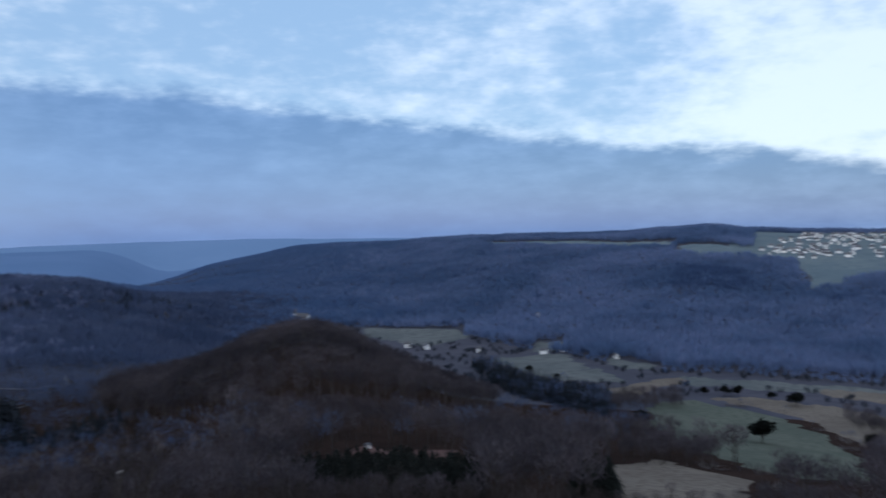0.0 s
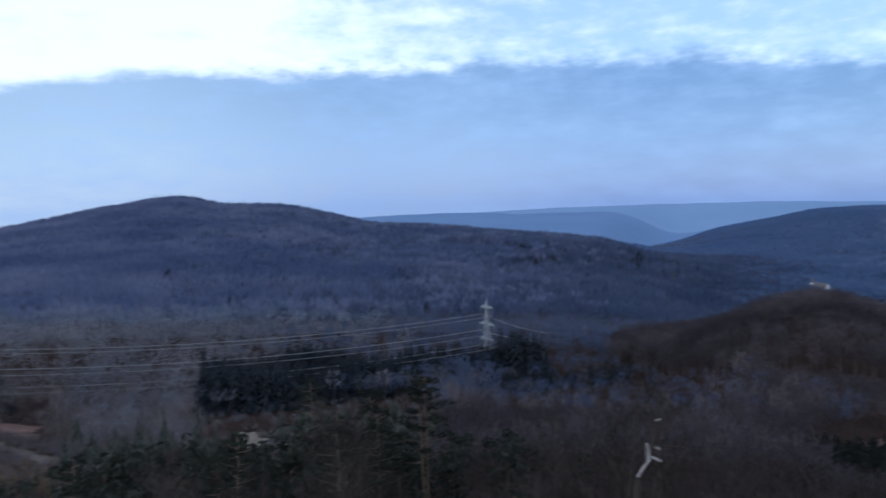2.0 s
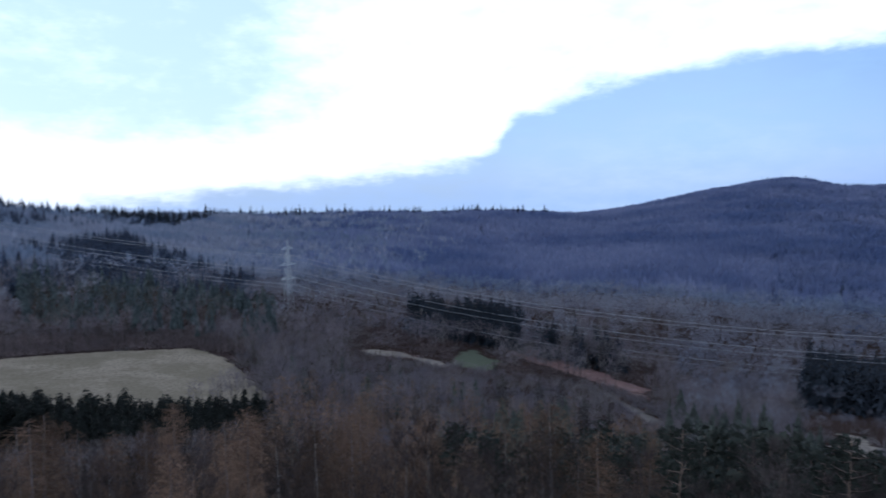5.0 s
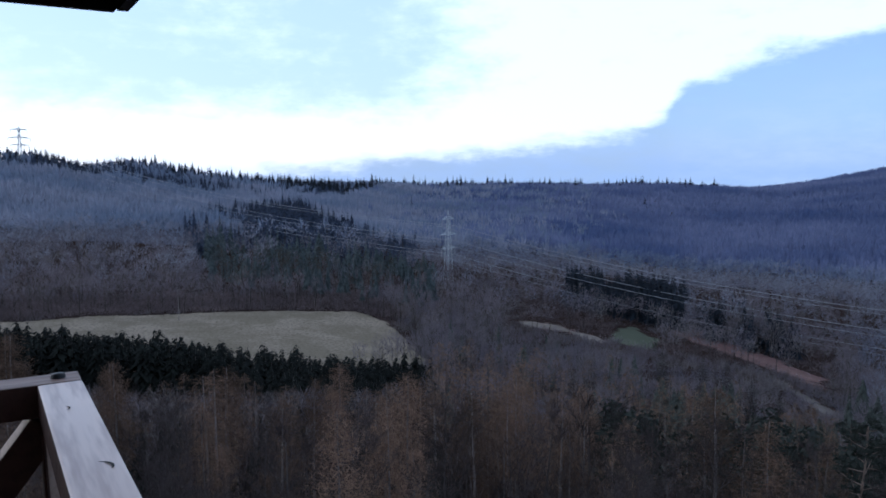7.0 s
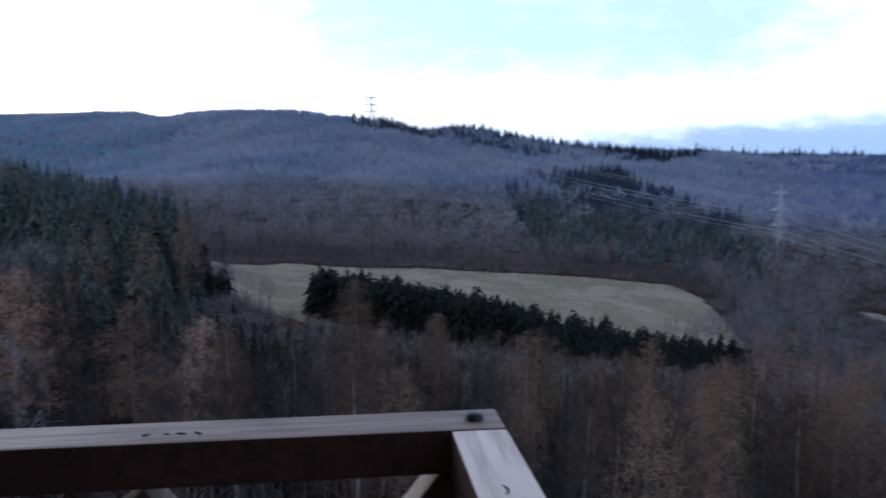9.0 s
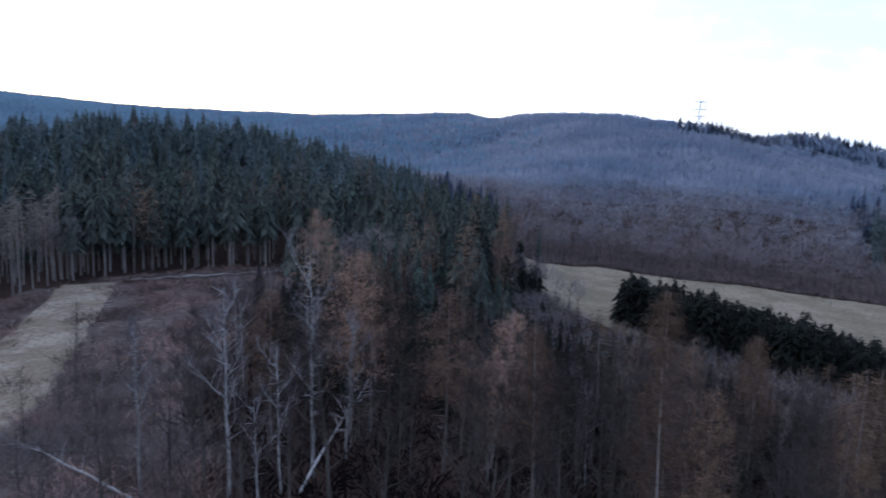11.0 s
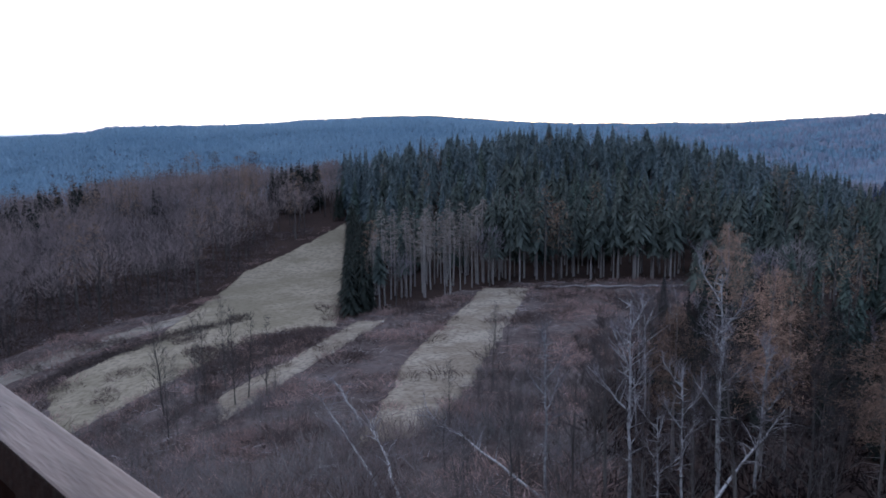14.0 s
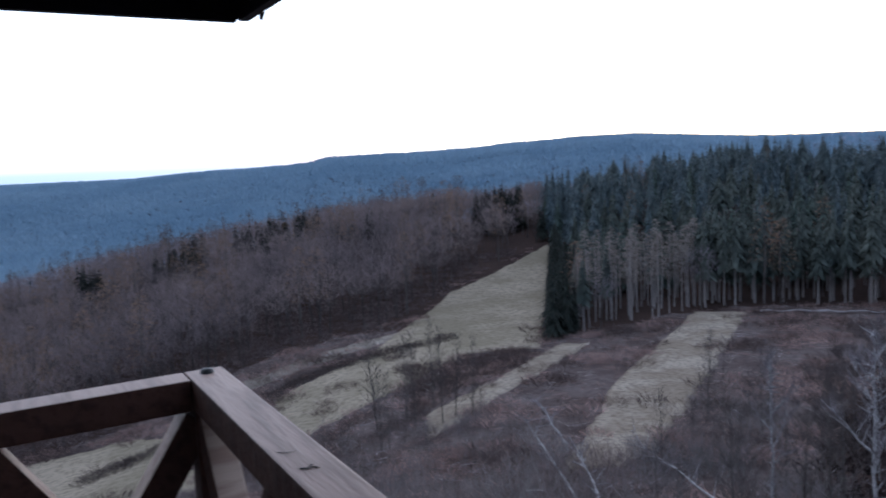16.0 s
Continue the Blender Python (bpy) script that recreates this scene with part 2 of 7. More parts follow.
# ------------------------------------------------------------------ materials
def surface(name, tones, scale=0.5, fine=8.0, rough=0.9, bump=0.3, metal=0.0, gloss=0.15, vary=0.0, stretch=(1, 1, 1), turn=0.0, grain=0.0, airy=0.0):
    """A procedural surface: three tones mixed by a coarse and a fine noise, with fine relief; vary: how far objects differ, grain: how far loose twigs and sprays differ, airy: how much light passes through the loose sprays."""
    mat = bpy.data.materials.new(name)
    mat.use_nodes = True
    tree = mat.node_tree
    bsdf = tree.nodes["Principled BSDF"]
    node, calc, smooth, mix, ramp, noise_tex = graph(tree)
    geo = node("ShaderNodeNewGeometry")
    mapping = node("ShaderNodeMapping")
    if turn:
        mapping.vector_type = "TEXTURE"
        mapping.inputs["Rotation"].default_value = (0, 0, radians(turn))
        stretch = tuple(1 / v for v in stretch)
    mapping.inputs["Scale"].default_value = stretch
    tree.links.new(geo.outputs["Position"], mapping.inputs[0])
    big = noise_tex(mapping.outputs[0], scale, 4.0, 0.6)
    small = noise_tex(mapping.outputs[0], fine, 3.0, 0.6)
    col = mix(smooth(big, 0.36, 0.64), tones[0], tones[1])
    col = mix(calc("MULTIPLY", smooth(small, 0.42, 0.68), 0.75), col, tones[2])
    if vary:
        info = node("ShaderNodeObjectInfo")
        hsv = node("ShaderNodeHueSaturation")
        tree.links.new(smooth(info.outputs["Random"], 0, 1, 1 - vary, 1 + vary), hsv.inputs["Value"])
        tree.links.new(col, hsv.inputs["Color"])
        col = hsv.outputs[0]
    if grain:
        hsv = node("ShaderNodeHueSaturation")
        tree.links.new(smooth(geo.outputs["Random Per Island"], 0, 1, 1 - grain, 1 + grain), hsv.inputs["Value"])
        tree.links.new(col, hsv.inputs["Color"])
        col = hsv.outputs[0]
    tree.links.new(col, bsdf.inputs["Base Color"])
    bsdf.inputs["Roughness"].default_value = rough
    bsdf.inputs["Metallic"].default_value = metal
    bsdf.inputs["Specular IOR Level"].default_value = gloss
    if airy:
        gauze, both = node("ShaderNodeBsdfTranslucent"), node("ShaderNodeMixShader")
        tree.links.new(col, gauze.inputs["Color"])
        both.inputs[0].default_value = airy
        tree.links.new(bsdf.outputs[0], both.inputs[1])
        tree.links.new(gauze.outputs[0], both.inputs[2])
        tree.links.new(both.outputs[0], tree.nodes["Material Output"].inputs["Surface"])
    if bump:
        b = node("ShaderNodeBump", Strength=bump, Distance=0.02)
        tree.links.new(small, b.inputs["Height"])
        tree.links.new(b.outputs[0], bsdf.inputs["Normal"])
    return mat


M = {
    "litter": surface("leaf_litter", ((0.0274, 0.0194, 0.0174), (0.0376, 0.0258, 0.0223), (0.0205, 0.0149, 0.0135)), 0.06, 1.6, gloss=0.0),
    # bluish floor for distant ground, haze mixed into its tones
    "farfloor": surface("hazed_wood_floor", ((0.0600, 0.0614, 0.0787), (0.0780, 0.0763, 0.0941), (0.0560, 0.0567, 0.0730)), 0.006, 0.05, gloss=0.0, bump=0),
    "frost": surface("frosty_meadow", ((0.1300, 0.1102, 0.0810), (0.1900, 0.1577, 0.1224), (0.0920, 0.0798, 0.0576)), 0.06, 0.9, gloss=0.0),
    "heath": surface("dead_heather_ground", ((0.0583, 0.0444, 0.0417), (0.0888, 0.0725, 0.0696), (0.0355, 0.0274, 0.0251)), 0.12, 0.9, gloss=0.0),
    "strip": surface("dry_grass", ((0.138, 0.113, 0.088), (0.200, 0.170, 0.139), (0.083, 0.066, 0.053)), 0.14, 1.3, gloss=0.0),
    "green": surface("winter_pasture", ((0.0638, 0.0698, 0.0504), (0.0788, 0.084, 0.0612), (0.054, 0.06, 0.0432)), 0.02, 0.4, gloss=0.0),
    "tan": surface("pale_stubble", ((0.125, 0.107, 0.092), (0.16, 0.138, 0.118), (0.095, 0.08, 0.068)), 0.03, 0.4, gloss=0.0),
    "red": surface("reddish_bracken", ((0.105, 0.064, 0.06), (0.135, 0.088, 0.08), (0.08, 0.056, 0.052)), 0.04, 0.5, gloss=0.0),
    "track": surface("pale_gravel_track", ((0.091, 0.0793, 0.0715), (0.117, 0.104, 0.0962), (0.0683, 0.0598, 0.0533)), 0.1, 1.5, gloss=0.0),
    "slopegrass": surface("grey_green_hill_pasture", ((0.083, 0.093, 0.077), (0.106, 0.114, 0.094), (0.070, 0.078, 0.066)), 0.02, 0.25, gloss=0.0, bump=0),
    "valley": surface("grey_green_valley_pasture", ((0.0980, 0.1064, 0.1080), (0.1280, 0.1330, 0.1318), (0.0800, 0.0855, 0.0864)), 0.01, 0.1, gloss=0.0, bump=0),
    "bark": surface("grey_bark", ((0.0446, 0.0375, 0.0345), (0.0744, 0.0643, 0.0595), (0.0268, 0.022, 0.0202)), 0.6, 5.0, bump=0.6, vary=0.3, stretch=(1, 1, 0.3)),
    "larchbark": surface("larch_bark", ((0.1275, 0.108, 0.102), (0.17, 0.1487, 0.1403), (0.068, 0.0561, 0.0527)), 0.5, 5.0, bump=0.6, vary=0.25, stretch=(1, 1, 0.3)),
    "pinebark": surface("pine_bark", ((0.1, 0.072, 0.058), (0.145, 0.105, 0.082), (0.065, 0.05, 0.043)), 0.4, 5.0, bump=0.6, vary=0.2, stretch=(1, 1, 0.4)),
    "birchbark": surface("birch_bark", ((0.19, 0.178, 0.18), (0.26, 0.245, 0.248), (0.0628, 0.0544, 0.0555)), 0.5, 2.5, bump=0.4, vary=0.2, stretch=(1, 1, 1.6)),
    "twig": surface("brown_twigs", ((0.0331, 0.0262, 0.0261), (0.0523, 0.0428, 0.0406), (0.0232, 0.0182, 0.0181)), 0.12, 1.5, bump=0, gloss=0.05, vary=0.45, grain=0.35, airy=0.15),
    "slimtwig": surface("grey_brown_twigs", ((0.0450, 0.0387, 0.0378), (0.0648, 0.0558, 0.0540), (0.0324, 0.0279, 0.0279)), 0.12, 1.5, bump=0, gloss=0.05, vary=0.2, grain=0.35, airy=0.15),
    "birchtwig": surface("violet_brown_twigs", ((0.09, 0.0756, 0.0816), (0.144, 0.1248, 0.132), (0.06, 0.0492, 0.054)), 0.12, 1.5, bump=0, gloss=0.05, vary=0.3, grain=0.35, airy=0.15),
    "larchtwig": surface("ochre_larch_twigs", ((0.0984, 0.0635, 0.0437), (0.1349, 0.0889, 0.0620), (0.0693, 0.0459, 0.0340)), 0.10, 1.2, bump=0, gloss=0.05, vary=0.45, grain=0.35, airy=0.15),
    "goldtwig": surface("golden_larch_twigs", ((0.1565, 0.0998, 0.0728), (0.2147, 0.1400, 0.1031), (0.1103, 0.0723, 0.0564)), 0.10, 1.2, bump=0, gloss=0.05, vary=0.45, grain=0.35, airy=0.15),
    "spruce": surface("dark_spruce_needles", ((0.0065, 0.0078, 0.0071), (0.0102, 0.0119, 0.0105), (0.0136, 0.0153, 0.0133)), 0.15, 1.6, bump=0, gloss=0.05, vary=0.25, grain=0.35, airy=0.25),
    "pine": surface("pine_needles", ((0.0187, 0.0225, 0.0206), (0.03, 0.0344, 0.0294), (0.0425, 0.0438, 0.035)), 0.2, 1.6, bump=0, gloss=0.05, vary=0.25, grain=0.35, airy=0.25),
    # paler, bluer spruce for the deeper stand: haze put into its tones
    "hazespruce": surface("hazed_dark_spruce", ((0.0699, 0.0899, 0.0999), (0.1029, 0.1226, 0.1276), (0.0845, 0.1045, 0.1136)), 0.06, 0.8, bump=0, gloss=0.0, grain=0.35, airy=0.5),
    "nearspruce": surface("dark_green_spruce", ((0.0430, 0.0558, 0.0495), (0.0702, 0.0826, 0.0699), (0.0544, 0.0691, 0.0609)), 0.08, 1.0, bump=0, gloss=0.0, grain=0.35, airy=0.25),
    "midpine": surface("dark_green_pine", ((0.0454, 0.0530, 0.0485), (0.0718, 0.0787, 0.0688), (0.0584, 0.0659, 0.0576)), 0.08, 1.0, bump=0, gloss=0.0, grain=0.35, airy=0.25),
    # violet tint of this wood stands for haze on the hillside
    "mistwood": surface("hazed_leafless_wood", ((0.1291, 0.1347, 0.1727), (0.2062, 0.1979, 0.2236), (0.1621, 0.1635, 0.1982)), 0.012, 0.1, bump=0, gloss=0.0, grain=0.25, airy=0.5),
    "greywood": surface("pale_leafless_trees", ((0.1063, 0.0968, 0.0993), (0.1594, 0.1402, 0.1349), (0.1275, 0.1148, 0.1144)), 0.05, 0.4, bump=0, gloss=0.0, grain=0.25, airy=0.5),
    "edgebrush": surface("edge_saplings", ((0.0926, 0.0730, 0.0730), (0.1263, 0.0982, 0.0954), (0.0702, 0.0561, 0.0575)), 0.08, 0.8, bump=0, gloss=0.0, grain=0.3, airy=0.5),
    "slopewood": surface("brown_leafless_wood", ((0.1092, 0.0896, 0.0914), (0.1652, 0.1316, 0.1261), (0.0812, 0.0672, 0.0725)), 0.03, 0.35, bump=0, gloss=0.0, grain=0.3, airy=0.5),
    "hedgerow": surface("brown_hedge_twigs", ((0.045, 0.036, 0.034), (0.066, 0.053, 0.049), (0.032, 0.026, 0.025)), 0.2, 1.5, bump=0, gloss=0.0, grain=0.35, airy=0.5),
    "hedgewood": surface("dark_hedge", ((0.03, 0.036, 0.05), (0.045, 0.05, 0.062), (0.036, 0.042, 0.056)), 0.02, 0.2, bump=0, gloss=0.0, grain=0.35, airy=0.5),
    # slate blue here is distance haze put into the wood's colour
    "slatewood": surface("hazed_slate_wood", ((0.1342, 0.1665, 0.2363), (0.2363, 0.2446, 0.3030), (0.1772, 0.2030, 0.2619)), 0.007, 0.07, bump=0, gloss=0.0, grain=0.09, airy=0.5),
    # farmland greyed and blued, so distance haze sits in its base colour
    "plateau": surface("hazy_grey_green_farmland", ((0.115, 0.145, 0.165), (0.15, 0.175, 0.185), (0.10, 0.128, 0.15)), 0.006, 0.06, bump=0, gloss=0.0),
    # pine copy with haze tinted in, paler and bluer than midpine
    "hazepine": surface("hazed_green_pine", ((0.0685, 0.0875, 0.0926), (0.1045, 0.1232, 0.1222), (0.0885, 0.1053, 0.1064)), 0.06, 0.8, bump=0, gloss=0.0, grain=0.35, airy=0.5),
    "palebark": surface("pale_grey_bark", ((0.1632, 0.1421, 0.1344), (0.2112, 0.1872, 0.1776), (0.1056, 0.0893, 0.0845)), 0.3, 4.0, bump=0, gloss=0.0),
    "duskbark": surface("grey_conifer_bark", ((0.12, 0.108, 0.108), (0.15, 0.137, 0.135), (0.09, 0.08, 0.08)), 0.3, 4.0, bump=0, gloss=0.0),
    "palelarch": surface("pale_larch_twigs", ((0.135, 0.115, 0.105), (0.17, 0.145, 0.13), (0.10, 0.085, 0.078)), 0.1, 1.0, bump=0, gloss=0.0, grain=0.35, airy=0.5),
    "darkbrush": surface("dark_bramble", ((0.062, 0.046, 0.043), (0.092, 0.067, 0.060), (0.045, 0.034, 0.032)), 0.09, 1.2, bump=0, gloss=0.0, grain=0.4, airy=0.4),
    "brush": surface("dead_heather_and_bramble", ((0.1823, 0.1248, 0.1121), (0.2981, 0.2106, 0.1927), (0.1335, 0.0893, 0.0806)), 0.09, 1.2, bump=0, gloss=0.0, grain=0.35, airy=0.5),
    "palebrush": surface("frosted_dead_grass", ((0.2525, 0.2245, 0.2226), (0.3416, 0.3176, 0.3233), (0.1782, 0.1507, 0.1483)), 0.12, 1.4, bump=0, gloss=0.0, grain=0.35, airy=0.5),
    "midwood": surface("leafless_wood", ((0.0995, 0.0905, 0.1066), (0.1701, 0.1448, 0.1524), (0.1302, 0.1158, 0.1303)), 0.035, 0.3, bump=0, gloss=0.0, grain=0.25, airy=0.5),
    "conewood": surface("leafless_oak_wood", ((0.0362, 0.0319, 0.0382), (0.1053, 0.0864, 0.0952), (0.0602, 0.0568, 0.0672)), 0.035, 0.3, bump=0, gloss=0.0, grain=0.25, airy=0.5),
    # the blue in the far woods' tones paints the haze over distance
    "farwood": surface("hazed_far_beech_wood", ((0.0791, 0.1035, 0.1984), (0.1726, 0.1860, 0.2847), (0.1161, 0.1380, 0.2333)), 0.006, 0.06, bump=0, gloss=0.0, grain=0.09, airy=0.5),
    "hillwood": surface("hazed_hillside_wood", ((0.0616, 0.0825, 0.1481), (0.0977, 0.1163, 0.1853), (0.0764, 0.0969, 0.1642)), 0.01, 0.1, bump=0, gloss=0.0, grain=0.09, airy=0.5),
    # last lands in pale blue: the haze is their base colour
    "haze": surface("hazed_far_land", ((0.1159, 0.1787, 0.3087), (0.1283, 0.1915, 0.3277), (0.1226, 0.1851, 0.3182)), 0.002, 0.01, bump=0, gloss=0.0),
    "lastland": surface("hazed_last_ridge", ((0.1548, 0.2304, 0.3750), (0.1677, 0.2448, 0.3920), (0.1600, 0.2362, 0.3820)), 0.002, 0.02, bump=0, gloss=0.0),
    # brush tones near black: the wood's shade is in the colour
    "understory": surface("shade_black_understorey", ((0.0083, 0.0062, 0.0066), (0.0137, 0.0101, 0.0107), (0.0065, 0.0048, 0.0053)), 0.1, 1.2, bump=0, gloss=0.0, grain=0.35, airy=0.25),
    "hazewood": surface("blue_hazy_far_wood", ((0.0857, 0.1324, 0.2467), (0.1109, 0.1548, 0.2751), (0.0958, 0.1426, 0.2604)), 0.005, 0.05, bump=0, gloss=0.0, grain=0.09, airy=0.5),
    "dimwood": surface("hazed_distant_beech_wood", ((0.0833, 0.1231, 0.2237), (0.1703, 0.2096, 0.3438), (0.1177, 0.1704, 0.2955)), 0.005, 0.05, bump=0, gloss=0.0, grain=0.09, airy=0.5),
    "bluewood": surface("hazed_blue_wood", ((0.1351, 0.2015, 0.2727), (0.1698, 0.2396, 0.3108), (0.1509, 0.2200, 0.2923)), 0.004, 0.04, bump=0, gloss=0.0, grain=0.09, airy=0.5),
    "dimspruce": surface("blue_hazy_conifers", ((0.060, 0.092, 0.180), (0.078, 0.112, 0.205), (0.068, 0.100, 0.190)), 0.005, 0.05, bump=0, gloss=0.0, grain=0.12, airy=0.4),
    "rimspruce": surface("skyline_spruce", ((0.016, 0.020, 0.027), (0.026, 0.030, 0.037), (0.021, 0.025, 0.032)), 0.02, 0.2, bump=0, gloss=0.0, grain=0.3),
    # far conifers lightened and blued to paint in haze
    "farspruce": surface("hazed_far_spruce", ((0.0432, 0.0558, 0.0889), (0.0698, 0.0838, 0.1210), (0.0564, 0.0696, 0.1032)), 0.02, 0.2, bump=0, gloss=0.0, grain=0.35, airy=0.5),
    # rail tops paler, sides near-black: sky light and shade put into the colour
    "rail": surface("skylit_weathered_timber", ((0.4234, 0.3042, 0.2430), (0.5557, 0.4161, 0.3462), (0.2646, 0.1553, 0.1155)), 1.3, 26.0, rough=0.3, bump=0.12, gloss=0.6, vary=0.08, stretch=(0.10, 1, 1), turn=12.0),
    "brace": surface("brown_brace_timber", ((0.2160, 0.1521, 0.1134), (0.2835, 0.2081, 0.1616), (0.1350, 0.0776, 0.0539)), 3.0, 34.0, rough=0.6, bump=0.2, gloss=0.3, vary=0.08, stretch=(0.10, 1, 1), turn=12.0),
    "brownrail": surface("brown_top_timber", ((0.2156, 0.1409, 0.1121), (0.2875, 0.2012, 0.1654), (0.1294, 0.0791, 0.0618)), 3.0, 34.0, rough=0.5, bump=0.25, gloss=0.22, vary=0.08, stretch=(1, 0.10, 1), turn=12.0),
    "railside": surface("shaded_side_timber", ((0.0279, 0.0118, 0.0081), (0.0395, 0.0176, 0.0121), (0.0186, 0.0084, 0.0061)), 3.0, 30.0, rough=0.75, bump=0.3, gloss=0.12, vary=0.08),
    "dark": surface("dark_tin", ((0.012, 0.010, 0.012), (0.02, 0.016, 0.02), (0.008, 0.007, 0.01)), 3.0, 20.0, rough=0.5, metal=0.3, bump=0.1),
    "bolt": surface("black_bolt", ((0.02, 0.02, 0.022), (0.03, 0.03, 0.03), (0.015, 0.015, 0.015)), 20, 90, rough=0.5, metal=0.8, bump=0.1),
    "ink": surface("black_ink", ((0.015, 0.013, 0.013), (0.02, 0.018, 0.018), (0.03, 0.025, 0.022)), 20, 90, rough=0.8, bump=0),
    "steel": surface("galvanised_steel", ((0.3645, 0.3915, 0.4050), (0.4455, 0.4725, 0.4860), (0.2970, 0.3240, 0.3375)), 0.4, 3.0, rough=0.6, metal=0.4, bump=0),
    "cable": surface("aluminium_cable", ((0.2750, 0.2812, 0.3000), (0.3125, 0.3187, 0.3375), (0.2500, 0.2500, 0.2687)), 0.1, 1.0, rough=0.6, metal=0.3, bump=0),
    "wall": surface("white_render", ((0.7115, 0.7115, 0.7115), (0.8492, 0.8377, 0.8147), (0.5967, 0.5852, 0.5737)), 0.03, 0.6, bump=0.1, vary=0.25),
    "roof": surface("slate_roof", ((0.11, 0.11, 0.125), (0.16, 0.155, 0.165), (0.09, 0.085, 0.095)), 0.03, 1.0, bump=0.2, vary=0.3),
    "glass": surface("dark_window", ((0.03, 0.035, 0.045), (0.04, 0.045, 0.055), (0.025, 0.03, 0.035)), 0.3, 3.0, rough=0.15, gloss=0.5, bump=0),
    "pole": surface("grey_wooden_pole", ((0.16, 0.14, 0.13), (0.2, 0.18, 0.165), (0.12, 0.1, 0.09)), 1.0, 8.0),
}

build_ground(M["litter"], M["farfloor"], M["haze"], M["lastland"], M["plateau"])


# ------------------------------------------------------------------ mesh tools
def tri_mesh(name, verts, tris, mats, slots=None, soft_shade=False):
    me = bpy.data.meshes.new(name)
    verts, tris = np.asarray(verts, np.float32), np.asarray(tris, np.int32)
    me.vertices.add(len(verts))
    me.vertices.foreach_set("co", verts.ravel())
    me.loops.add(tris.size)
    me.loops.foreach_set("vertex_index", tris.ravel())
    me.polygons.add(len(tris))
    me.polygons.foreach_set("loop_start", np.arange(len(tris), dtype=np.int32) * 3)
    for m in mats:
        me.materials.append(m)
    if slots is not None:
        me.polygons.foreach_set("material_index", np.asarray(slots, np.int32))
    if soft_shade:
        me.polygons.foreach_set("use_smooth", np.ones(len(tris), bool))
    me.update(calc_edges=True)
    return me


class Shape:
    """Collects triangles of one or more materials."""

    def __init__(self):
        self.v, self.f, self.s = [], [], []

    def tube(self, pts, radii, sides=5, slot=0):
        base = len(self.v)
        for k, (p, r) in enumerate(zip(pts, radii)):
            d = Vector(pts[min(k + 1, len(pts) - 1)]) - Vector(pts[max(k - 1, 0)])
            q = d.to_track_quat("Z", "Y") if d.length > 1e-6 else Vector((0, 0, 1)).to_track_quat("Z", "Y")
            for j in range(sides):
                a = 6.2832 * j / sides
                self.v.append(Vector(p) + q @ Vector((math.cos(a) * r, math.sin(a) * r, 0)))
        for k in range(len(pts) - 1):
            for j in range(sides):
                a, b = base + k * sides + j, base + k * sides + (j + 1) % sides
                self.f += [(a, b, b + sides), (a, b + sides, a + sides)]
                self.s += [slot, slot]

    def blade(self, p, d, length, width, slot=0, rnd=random):
        p, d = Vector(p), Vector(d).normalized()
        side = d.cross(Vector((rnd.uniform(-1, 1), rnd.uniform(-1, 1), rnd.uniform(-1, 1)))).normalized() * width * 0.5
        b = len(self.v)
        self.v += [p - side, p + side, p + d * length]
        self.f.append((b, b + 1, b + 2))
        self.s.append(slot)

    def leafy(self, p, size, slot=0, rnd=random):
        """One small ragged patch of foliage."""
        p = Vector(p)
        b = len(self.v)
        for _ in range(3):
            self.v.append(p + Vector((rnd.uniform(-1, 1), rnd.uniform(-1, 1), rnd.uniform(-0.7, 0.7))) * size)
        self.f.append((b, b + 1, b + 2))
        self.s.append(slot)

    def arrays(self):
        return np.array([tuple(v) for v in self.v], np.float32), np.array(self.f, np.int32), np.array(self.s, np.int32)

    def mesh(self, name, *mats):
        v, f, s = self.arrays()
        return tri_mesh(name, v, f, mats, s)


def part(name, me, parent, label=""):
    ob = new(name, me)
    ob.parent = parent
    if label:
        ob["label"] = label
    return ob


def heading_of(x, y):
    a = np.degrees(np.arctan2(-np.asarray(x, float), np.asarray(y, float))) % 360
    return np.where(a < 90, a + 360, a)


def inside(poly, x, y):
    """Which points lie in a polygon given by heading and distance."""
    pts = [at(h, r) for h, r in poly]
    res = np.zeros(np.shape(x), bool)
    for (x0, y0), (x1, y1) in zip(pts, pts[1:] + pts[:1]):
        if abs(y1 - y0) < 1e-9:
            continue
        res ^= ((y0 > y) != (y1 > y)) & (x < (x1 - x0) * (y - y0) / (y1 - y0) + x0)
    return res


